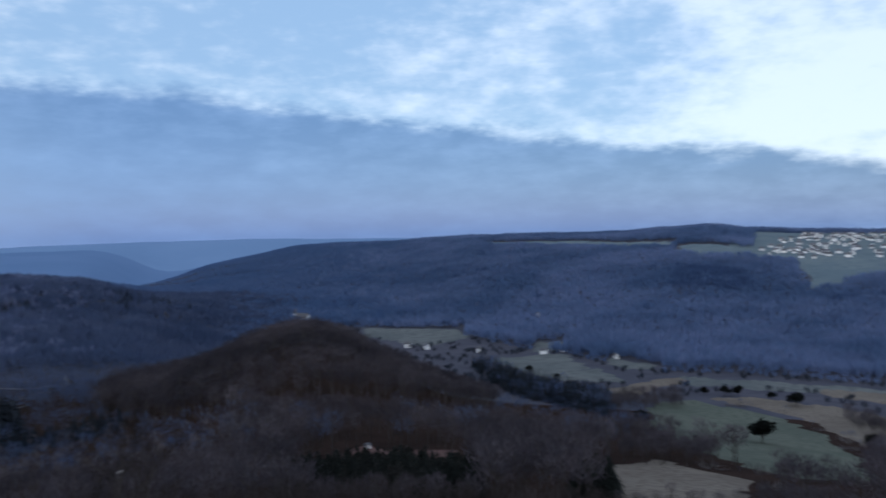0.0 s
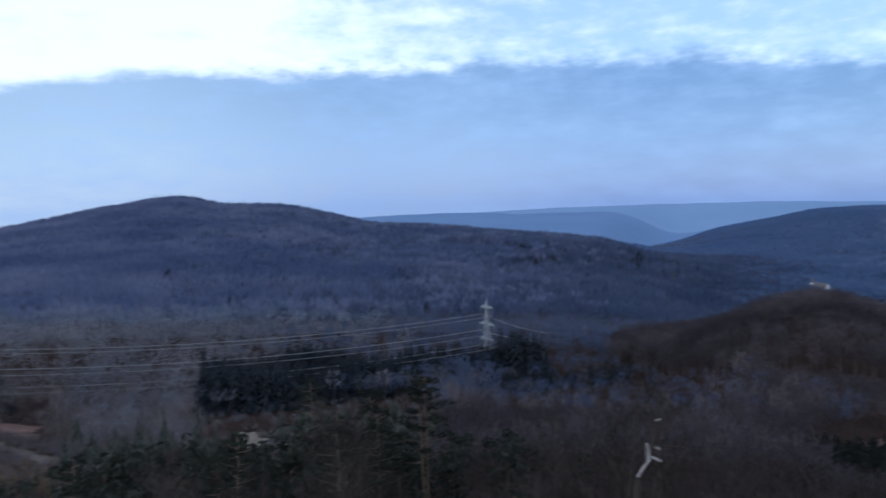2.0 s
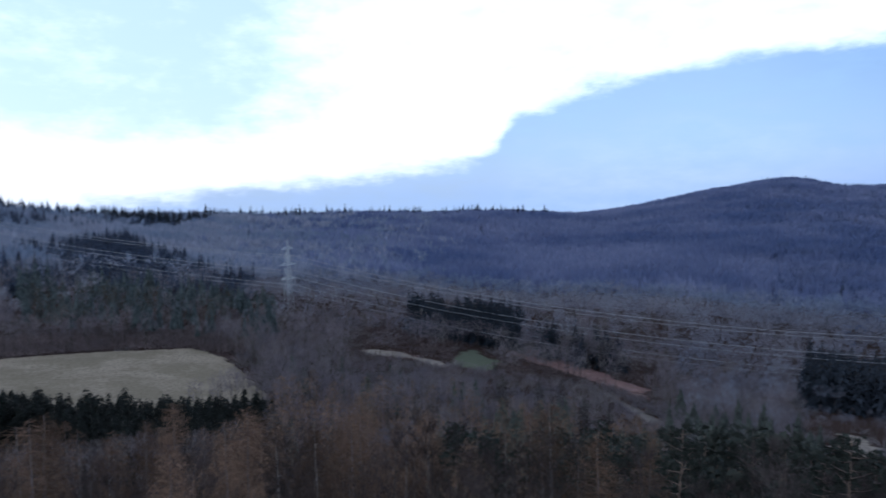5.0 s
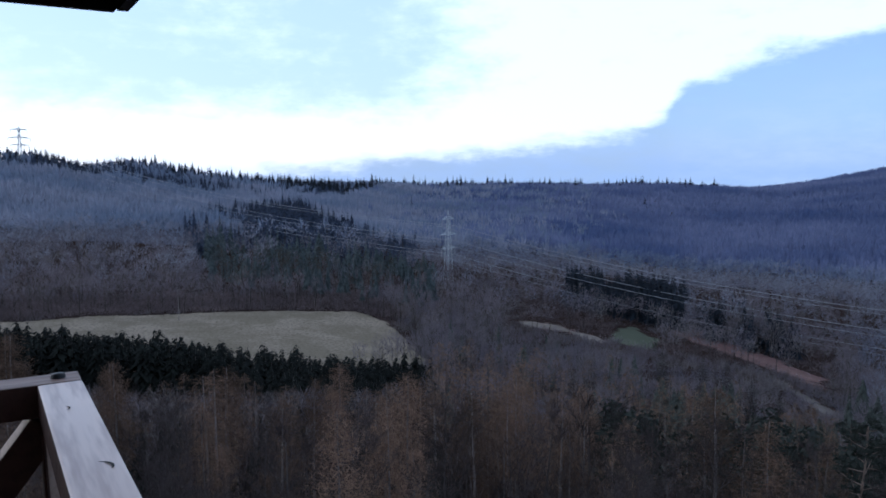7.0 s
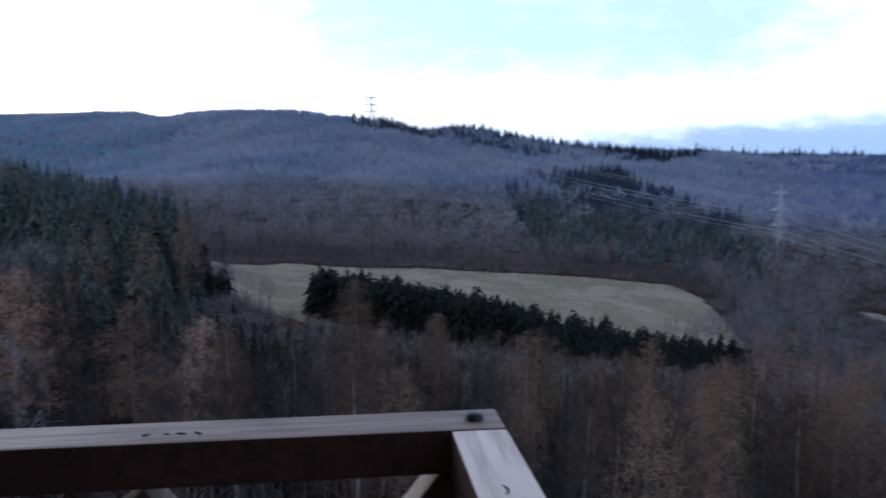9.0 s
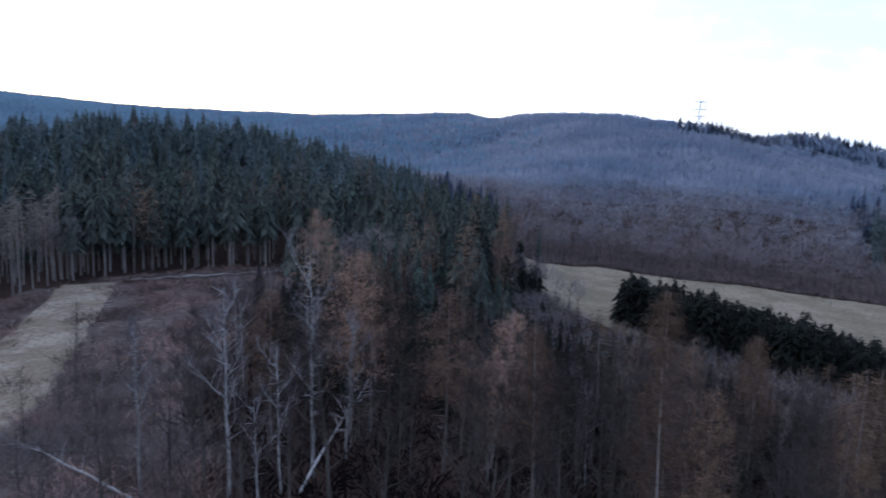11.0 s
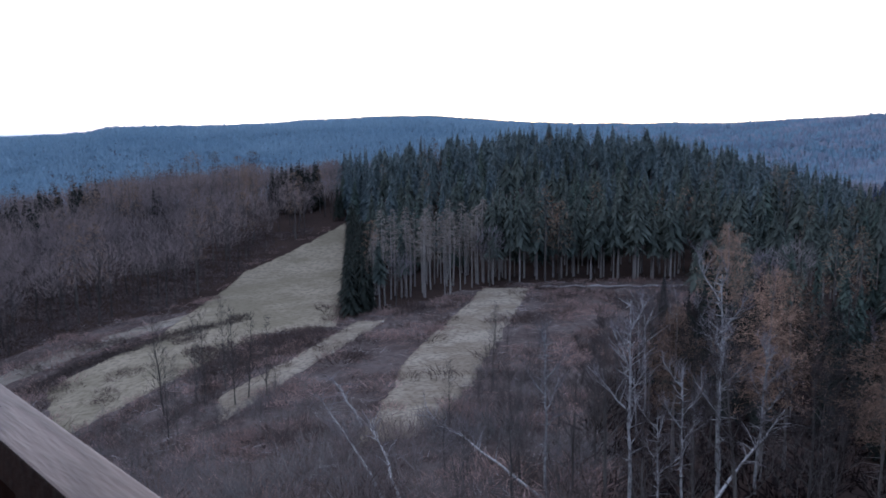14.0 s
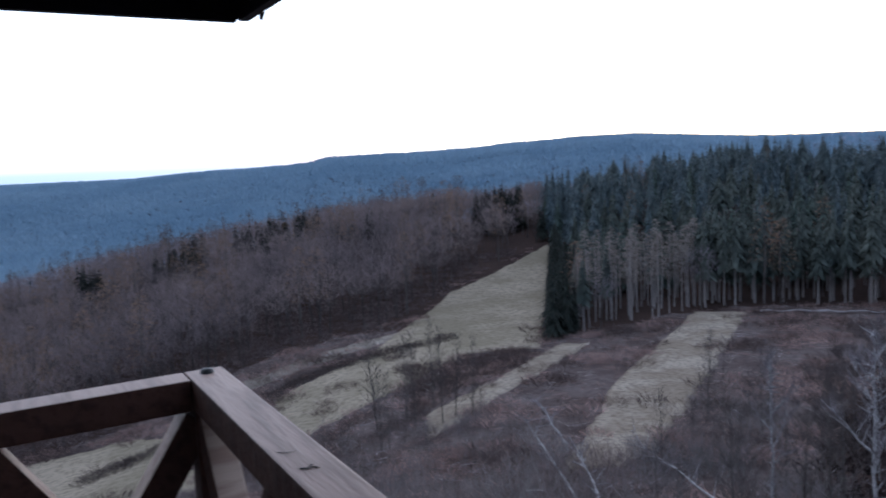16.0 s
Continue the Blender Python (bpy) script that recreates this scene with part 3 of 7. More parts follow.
# ------------------------------------------------------------------ open land: (label, material, lift, cell, corners by heading and distance)
FIELDS = [
    ("frost-pale meadow between wooded slopes", "frost", 0.35, 1.3, [(291.3, 318), (286, 343), (275, 344), (268.4, 345), (256.8, 345), (254.7, 326), (251.2, 268), (262, 220), (275, 225), (284, 232), (291, 262)]),
    ("pale frosted sloping meadow at the spruce edge", "frost", 0.35, 0.5, [(333.7, 276), (334.2, 149), (339.3, 150), (346, 128), (354.2, 111), (354.4, 143), (347.7, 160), (341.3, 224)]),
    ("dry pale grass strip through the clearing", "strip", 0.32, 0.5, [(332.9, 76), (328.0, 79), (325.4, 88), (319.8, 177), (323.4, 178), (329.2, 118)]),
    ("narrow pale grass track through heather", "strip", 0.32, 0.5, [(343.2, 97), (339.0, 109), (335.0, 125), (330.6, 150), (332.9, 152), (338.4, 124), (343.0, 112)]),
    ("reddish bracken clearing under the power line", "red", 0.3, 4.0, [(236.0, 413), (231.4, 420), (228.1, 391), (223.6, 355), (223.1, 319), (228.0, 358), (232.6, 384)]),
    ("pale gravel track beside the clearing", "track", 0.6, 2.0, [(228.6, 362), (225.2, 318), (223.5, 298), (222.1, 287), (223.5, 276), (225.2, 304), (228.4, 350)]),
    ("small green pasture in a wood gap", "green", 0.3, 3.0, [(238.3, 346), (238.1, 375), (236.9, 398), (234.3, 378), (235.1, 341)]),
    ("pale grass strip beyond the birch wood", "tan", 0.3, 3.0, [(245.7, 369), (242.4, 372), (238.5, 359), (238.1, 340), (238.5, 335), (241.5, 355), (244.9, 356)]),
    ("small pale clearing among pines", "tan", 0.4, 3.0, [(211, 316), (208.1, 292), (209.2, 258), (212, 285)]),
    ("grey-green pasture on the valley slope", "slopegrass", 0.8, 5.0, [(144.6, 590), (143.4, 622), (141.7, 642), (138.5, 609), (135.0, 573), (132.6, 524), (130.4, 392), (129.8, 300), (132.6, 262), (137.0, 270), (139.6, 300), (141.2, 360), (145.0, 500)]),
    ("pale stubble field on the valley slope", "tan", 0.9, 5.0, [(141.2, 660), (137.3, 652), (126, 612), (126, 520), (129.4, 500), (130.6, 470), (132.8, 545), (135.2, 592), (138.5, 622)]),
    ("pale grass field below the wood", "tan", 0.3, 4.0, [(147.9, 262), (143.2, 283), (137.9, 243), (137.0, 190), (148.2, 182)]),
    ("grey-green pasture on the valley floor", "valley", 1.2, 9.0, [(165.7, 1200), (157.7, 1140), (157.3, 1030), (161.1, 980), (165.3, 1110)]),
    ("grey-green pasture on the valley floor", "valley", 1.2, 8.0, [(155.7, 872), (150.3, 880), (148.2, 787), (150.3, 715), (153.4, 740)]),
    ("grey-green pasture on the valley floor", "valley", 1.2, 8.0, [(147.4, 850), (143.3, 792), (143.5, 758), (147.0, 782)]),
    ("grey-green pasture on the valley floor", "valley", 1.2, 8.0, [(142.3, 750), (122, 745), (122, 690), (141.2, 700)]),
    ("grey-green pasture on the valley floor", "valley", 1.2, 6.0, [(154.2, 775), (147.8, 781), (145.8, 708), (152.4, 724)]),
    ("pale meadow strip on the valley floor", "tan", 1.2, 6.0, [(133.6, 712), (126, 715), (126, 661), (133.2, 671)]),
    ("grey-green pasture on the valley floor", "valley", 1.2, 6.0, [(152.5, 997), (149.8, 986), (150.3, 922), (152.8, 903)]),
    ("pale meadow strip on the valley floor", "tan", 1.2, 6.0, [(147.9, 679), (142.3, 745), (141.5, 724), (146.3, 641)]),
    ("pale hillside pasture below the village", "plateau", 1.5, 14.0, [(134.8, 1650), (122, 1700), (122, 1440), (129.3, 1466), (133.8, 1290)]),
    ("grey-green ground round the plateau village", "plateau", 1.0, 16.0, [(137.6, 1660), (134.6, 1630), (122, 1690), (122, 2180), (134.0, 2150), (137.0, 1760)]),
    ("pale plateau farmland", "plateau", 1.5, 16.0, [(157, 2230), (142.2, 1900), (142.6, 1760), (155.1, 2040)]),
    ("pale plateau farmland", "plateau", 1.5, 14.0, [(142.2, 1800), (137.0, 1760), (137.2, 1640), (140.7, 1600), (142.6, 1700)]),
    ("pale grass strip under the wood edge", "tan", 0.3, 0.8, [(362, 164), (353.9, 167), (348.8, 174), (345.1, 180), (345.1, 174), (348.8, 165), (353.9, 158), (362, 155)]),
    ("pale frosted meadow below the platform", "frost", 0.35, 1.0, [(360.6, 140), (359.8, 106), (366, 116), (374, 122), (374, 162), (365, 157)]),
    ("pale bare knoll clearing", "red", 0.4, 3.0, [(168.7, 268), (165.4, 294), (162.0, 288), (157.0, 294), (162.9, 252)]),
]


def build_field(label, material, lift, cell, poly):
    xy = np.array([at(h, r) for h, r in poly])
    lo, hi = xy.min(0) - cell, xy.max(0) + cell
    nx, ny = (np.ceil((hi - lo) / cell)).astype(int) + 1
    gx, gy = np.meshgrid(lo[0] + np.arange(nx) * cell, lo[1] + np.arange(ny) * cell)
    gx = gx + fbm(gx, gy, cell * 7, 5) * cell * 0.35
    gy = gy + fbm(gx, gy, cell * 7, 6) * cell * 0.35
    cx, cy = (gx[:-1, :-1] + gx[1:, 1:]) / 2, (gy[:-1, :-1] + gy[1:, 1:]) / 2
    ok = inside(poly, cx + fbm(cx, cy, cell * 9, 7) * cell * 0.9, cy + fbm(cx, cy, cell * 9, 8) * cell * 0.9)
    idx = np.arange(nx * ny).reshape(ny, nx)
    quads = np.stack([idx[:-1, :-1], idx[:-1, 1:], idx[1:, 1:], idx[1:, :-1]], -1)[ok]
    used = np.unique(quads)
    remap = np.full(nx * ny, -1)
    remap[used] = np.arange(len(used))
    rim = np.bincount(quads.ravel(), minlength=nx * ny).reshape(ny, nx) < 4      # the outer row dips into the soil
    z = land(gx, gy) + np.where(rim, -0.5 * lift, lift)
    verts = np.stack([gx, gy, z], -1).reshape(-1, 3)[used]
    me = mesh_from("meadow", verts.tolist(), remap[quads].tolist(), True)
    me.materials.append(M[material])
    return tagged(new("meadow", me), label, "meadow", kind="structure")


for row in FIELDS:
    build_field(*row)
HEATH = [(312.5, 30), (313, 60), (314.5, 100), (310, 150), (305.5, 200), (312, 192), (318.4, 187), (323.4, 180), (330.2, 164), (333.6, 153), (333.6, 280), (335.5, 276), (341.3, 226), (347, 187), (353.9, 181),
         (362, 170), (380, 165), (380, 30)]
build_field("violet-brown dead heather ground of the clearing", "heath", 0.06, 2.0, [q for q in HEATH if not 331 < q[0] < 346])
OPEN = [f[4] for f in FIELDS]
GRASS = OPEN[1:4] + [f[4] for f in FIELDS if "below the platform" in f[0]]

# ------------------------------------------------------------------ trees, near: one thing each with trunk and crown
def bend(p, h, lean, rnd, n=8, wob=0.012):
    """Centre line of a stem."""
    pts, dx, dy = [], 0.0, 0.0
    for k in range(n + 1):
        t = k / n
        dx, dy = dx + rnd.uniform(-wob, wob) * h, dy + rnd.uniform(-wob, wob) * h
        pts.append(Vector((p[0] + dx + lean[0] * t * h, p[1] + dy + lean[1] * t * h, p[2] + t * h)))
    return pts


def on(pts, t):
    f = t * (len(pts) - 1)
    i = min(int(f), len(pts) - 2)
    return pts[i].lerp(pts[i + 1], f - i)


def larch(seed, h=24.0, twig="larchtwig", wide=5.2):
    rnd = random.Random(seed)
    trunk, crown = Shape(), Shape()
    pts = bend((0, 0, 0), h, (rnd.uniform(-0.03, 0.03), rnd.uniform(-0.03, 0.03)), rnd, 8, 0.005)
    trunk.tube(pts, [0.27 * (1 - 0.87 * k / 8) for k in range(9)], 7)
    lo = rnd.uniform(0.32, 0.46)
    for k in range(26):
        a, p = rnd.uniform(0, 6.28), on(pts, rnd.uniform(0.14, lo + 0.04))
        d = Vector((math.cos(a), math.sin(a), rnd.uniform(-0.35, 0.1)))
        trunk.tube([p, p + d * rnd.uniform(0.6, 2.6)], [0.035, 0.008], 3)
    for k in range(150):
        s = (k + rnd.random()) / 150
        t = lo + (0.99 - lo) * s
        a, ln = rnd.uniform(0, 6.28), (1 - s) ** 0.62 * (0.5 + 0.5 * min(1.0, s * 3.2)) * wide * rnd.uniform(0.45, 1.1) + 0.3
        p = on(pts, t)
        out = Vector((math.cos(a), math.sin(a), 0))
        lift = rnd.uniform(-0.35, 0.5)
        mid, tip = p + out * ln * 0.55 + Vector((0, 0, (lift - 0.1) * 0.5 * ln)), p + out * ln + Vector((0, 0, lift * ln))
        crown.blade(p, mid - p, (mid - p).length * 1.2, 0.07, 0, rnd)
        crown.blade(mid, tip - mid, (tip - mid).length, 0.04, 0, rnd)
        for j in range(int(6 + ln * 10)):
            q0 = rnd.random() ** 0.6
            q = p.lerp(mid, q0 * 2) if q0 < 0.5 else mid.lerp(tip, q0 * 2 - 1)
            q = q + Vector((rnd.gauss(0, 0.3), rnd.gauss(0, 0.3), rnd.gauss(-0.05, 0.38)))
            d = out * rnd.uniform(-0.4, 0.7) + Vector((rnd.uniform(-0.8, 0.8), rnd.uniform(-0.8, 0.8), rnd.uniform(-0.9, 0.7)))
            crown.blade(q, d, rnd.uniform(0.3, 0.85), 0.058, 0, rnd)
    return trunk.mesh("trunk", M["larchbark"]), crown.mesh("crown", M[twig])


def limbs(shape, twigs, p, d, ln, r, level, rnd, twig_len, twig_w, up):
    """Branches of a leafless broadleaf tree, three orders deep."""
    n = 3 - level
    pts = [Vector(p)]
    for k in range(n):
        d = (d + Vector((rnd.uniform(-0.22, 0.22), rnd.uniform(-0.22, 0.22), up + rnd.uniform(-0.1, 0.15)))).normalized()
        pts.append(pts[-1] + d * ln / n)
    if level < 2:
        shape.tube(pts, [r * (1 - 0.8 * k / n) for k in range(n + 1)], 4 if level == 0 else 3)
    else:
        shape.blade(p, pts[-1] - pts[0], ln, r * 2.2, 0, rnd)
    if level < 2:
        for k in range(6 if level == 0 else 4):
            t = rnd.uniform(0.12, 1.0)
            a = rnd.uniform(0, 6.28)
            side = Vector((math.cos(a), math.sin(a), rnd.uniform(0.0, 0.7)))
            limbs(shape, twigs, on(pts, t), (d * 0.8 + side * 0.7).normalized(), ln * rnd.uniform(0.45, 0.8) * (1.1 - 0.35 * t), r * 0.45, level + 1, rnd, twig_len, twig_w, up)
    for k in range(4):
        q = on(pts, rnd.uniform(0.1, 1.0))
        twigs.blade(q, d * 0.9 + Vector((rnd.uniform(-0.8, 0.8), rnd.uniform(-0.8, 0.8), rnd.uniform(-0.3, 0.9))), twig_len * rnd.uniform(0.4, 1.1), twig_w, 0, rnd)


def bare_tree(seed, h=18.0, bark="bark", twig="twig", spread=0.30, forks=15, lo=0.26, rad=0.2, up=0.12, wob=0.009, order=0):
    rnd = random.Random(seed)
    trunk, crown = Shape(), Shape()
    pts = bend((0, 0, 0), h * 0.96, (rnd.uniform(-0.05, 0.05), rnd.uniform(-0.05, 0.05)), rnd, 8, wob)
    trunk.tube(pts, [rad * (1 - 0.92 * k / 8) for k in range(9)], 7)
    for k in range(forks):
        t = lo + (0.97 - lo) * (k + rnd.random() * 0.7) / forks
        a = k * 2.4 + rnd.uniform(-0.5, 0.5)
        d = Vector((math.cos(a), math.sin(a), rnd.uniform(0.35, 1.1))).normalized()
        limbs(trunk, crown, on(pts, t), d, h * spread * (1.1 - 0.8 * t) * rnd.uniform(0.7, 1.2), rad * 0.36 * (1.15 - t), order, rnd, (0.06 if order == 0 else 0.04) * h, 0.0012 * h + 0.008, up)
    return trunk.mesh("trunk", M[bark]), crown.mesh("crown", M[twig])


def birch(seed, h=17.0):
    """Half-dead birch: a pale stem with many short broken stubs and a few limbs."""
    rnd = random.Random(seed)
    trunk, crown = Shape(), Shape()
    pts = bend((0, 0, 0), h, (rnd.uniform(-0.04, 0.04), rnd.uniform(-0.04, 0.04)), rnd, 9, 0.007)
    trunk.tube(pts, [0.155 * (1 - 0.80 * k / 9) for k in range(10)], 7)
    for k in range(34):
        a, p = rnd.uniform(0, 6.28), on(pts, rnd.uniform(0.25, 1.0))
        d = Vector((math.cos(a), math.sin(a), rnd.uniform(-0.1, 0.7)))
        q = p + d * rnd.uniform(0.3, 1.3)
        trunk.tube([p, q], [0.05, 0.02], 3)
        for j in range(3):
            crown.blade(q, d + Vector((rnd.uniform(-0.7, 0.7), rnd.uniform(-0.7, 0.7), rnd.uniform(-0.3, 0.6))), rnd.uniform(0.4, 1.1), 0.04, 0, rnd)
    for k in range(6):
        t, a = 0.42 + 0.09 * k, k * 2.4 + rnd.uniform(-0.5, 0.5)
        limbs(trunk, crown, on(pts, t), Vector((math.cos(a) * 0.7, math.sin(a) * 0.7, 0.8)).normalized(), h * 0.17 * rnd.uniform(0.7, 1.3), 0.075, 0, rnd, 0.9, 0.04, 0.08)
    return trunk.mesh("trunk", M["birchbark"]), crown.mesh("crown", M["birchtwig"])


def pine(seed, h=20.0):
    rnd = random.Random(seed)
    trunk, crown = Shape(), Shape()
    pts = bend((0, 0, 0), h * 0.97, (rnd.uniform(-0.03, 0.03), rnd.uniform(-0.03, 0.03)), rnd, 8, 0.007)
    trunk.tube(pts, [0.26 * (1 - 0.82 * k / 8) for k in range(9)], 7)
    for k in range(5):
        a, p = rnd.uniform(0, 6.28), on(pts, rnd.uniform(0.3, 0.6))
        trunk.tube([p, p + Vector((math.cos(a), math.sin(a), 0.15)) * rnd.uniform(0.8, 2.4)], [0.05, 0.012], 3)
    for k in range(24):
        t = 0.56 + 0.44 * k / 24
        a, ln = k * 2.4, (1.12 - t) * 5.4 * rnd.uniform(0.6, 1.15) + 0.4
        p = on(pts, t)
        tip = p + Vector((math.cos(a), math.sin(a), rnd.uniform(0.15, 0.5))) * ln
        trunk.tube([p, p.lerp(tip, 0.5) + Vector((0, 0, -0.1)), tip], [0.06, 0.04, 0.015], 3)
        for j in range(4):
            c = p.lerp(tip, rnd.uniform(0.5, 1.05)) + Vector((rnd.uniform(-0.5, 0.5), rnd.uniform(-0.5, 0.5), rnd.uniform(-0.1, 0.4)))
            for i in range(17):
                crown.blade(c, (rnd.uniform(-1, 1), rnd.uniform(-1, 1), rnd.uniform(-0.4, 0.9)), rnd.uniform(0.35, 0.75), 0.13, 0, rnd)
    return trunk.mesh("trunk", M["pinebark"]), crown.mesh("crown", M["pine"])


def spruce(seed, h=16.0):
    rnd = random.Random(seed)
    trunk, crown = Shape(), Shape()
    pts = bend((0, 0, 0), h, (0, 0), rnd, 6, 0.002)
    trunk.tube(pts, [0.22 * (1 - 0.95 * k / 6) for k in range(7)], 6)
    rows = 21
    for k in range(rows):
        t = 0.08 + 0.91 * k / rows
        ln = (1 - t) ** 0.85 * h * 0.20 + 0.18
        n = max(5, int(11 * (1 - t) + 5))
        for j in range(n):
            a = 6.283 * (j + rnd.random() * 0.7) / n + k
            l2 = ln * rnd.uniform(0.75, 1.15)
            p, out = on(pts, min(t + rnd.uniform(-0.01, 0.01), 0.99)), Vector((math.cos(a), math.sin(a), 0))
            tip = p + out * l2 + Vector((0, 0, -0.28 * l2 + 0.12))
            side = Vector((-out.y, out.x, 0))
            for s in range(5):
                q = p.lerp(tip, 0.18 + 0.19 * s)
                w = l2 * 0.34 * (1.1 - 0.17 * s)
                for sg in (-1, 1):
                    b = len(crown.v)
                    crown.v += [q, q + out * w * 0.35, q + side * sg * w + out * w * 0.75 + Vector((0, 0, -0.25 * w + rnd.uniform(-0.08, 0.08)))]
                    crown.f.append((b, b + 1, b + 2))
                    crown.s.append(0)
            crown.blade(p.lerp(tip, 0.85), out + Vector((0, 0, 0.1)), l2 * 0.3, 0.14, 0, rnd)
    return trunk.mesh("trunk", M["bark"]), crown.mesh("crown", M["spruce"])


def hedge_tree(seed, h=12.0):
    """Broad dense evergreen or ivy-grown tree with a short trunk."""
    rnd = random.Random(seed)
    trunk, crown = Shape(), Shape()
    trunk.tube([Vector((0, 0, 0)), Vector((0.1, 0, h * 0.3)), Vector((0, 0.2, h * 0.6))], [0.4, 0.3, 0.1], 6)
    for k in range(13):
        a, w = k * 2.4, rnd.uniform(0.0, 0.44) * h
        c = Vector((math.cos(a) * w, math.sin(a) * w, h * (0.72 - 0.9 * (w / h) ** 2 + rnd.uniform(-0.16, 0.04))))
        trunk.tube([Vector((0, 0, h * 0.25)), c], [0.12, 0.03], 3)
        for j in range(100):
            o = Vector((rnd.gauss(0, 1), rnd.gauss(0, 1), rnd.gauss(0, 0.8))).normalized()
            p = c + o * h * rnd.uniform(0.10, 0.21)
            crown.blade(p, o + Vector((rnd.uniform(-1, 1), rnd.uniform(-1, 1), rnd.uniform(-1, 1))), rnd.uniform(0.7, 1.3), 0.95, 0, rnd)
    return trunk.mesh("trunk", M["bark"]), crown.mesh("crown", M["spruce"])


KINDS = {
    "scrub_tree": (lambda s: bare_tree(s, 7.0, "bark", "birchtwig", 0.34, 30, 0.08, 0.07, 0.18, 0.02, 1), 7.0, "small leafless scrub tree in the heather clearing", "tree", "clearing scrub"),
    "hedge_tree": (hedge_tree, 12.0, "broad dense dark tree in a valley hedgerow", "tree", "valley hedgerow trees"),
    "larch_tree": (larch, 24.0, "tall leafless ochre-twigged larch in the near wood", "larch", "near wood"),
    "golden_larch": (lambda s: larch(s, 24.0, "goldtwig", 7.0), 24.0, "tall larch with warm ochre twigs beside the clearing", "larch", "near wood"),
    "birch_tree": (birch, 17.0, "white-stemmed leafless birch at the clearing edge", "birch", "near wood"),
    "bare_tree": (bare_tree, 18.0, "leafless grey-brown broadleaf tree with fine twigs", "tree", "near wood"),
    "slender_tree": (lambda s: bare_tree(s, 15.0, "bark", "slimtwig", 0.19, 44, 0.16, 0.12, 0.24, 0.007, 1), 15.0, "slender leafless tree with short rising branches by the meadow", "tree", "meadow trees"),
    "pine_tree": (pine, 20.0, "reddish-stemmed pine with dark tufted crown", "pine", "near wood"),
    "spruce_tree": (spruce, 16.0, "dark green spruce with drooping boughs", "spruce", "near wood"),
}
STOCK = {}
for kind, (maker, size, label, category, group) in KINDS.items():
    STOCK[kind] = [(maker(100 + k * 7 + len(kind)), size) for k in range(3)]
COUNT = {}


def plant(kind, x, y, h, turn=0.0, lean=0.0, label=""):
    """Set one near tree of height h; the meshes of a kind are shared."""
    if kind == "larch_tree" and float(heading_of(x, y)) > 291:
        kind = "golden_larch"
    n = COUNT[kind] = COUNT.get(kind, 0) + 1
    (trunk, crown), size = STOCK[kind][n % 3]
    _, _, text, category, group = KINDS[kind]
    ob = new(kind)
    ob.empty_display_size = 0.5
    tagged(ob, label or text, category, group)
    z = float(land(x, y)) - 0.15
    ob.matrix_world = pose(x, y, z, lean, 0, turn) @ Matrix.Scale(h / size, 4)
    part("trunk", trunk, ob)
    part("crown", crown, ob)
    return ob


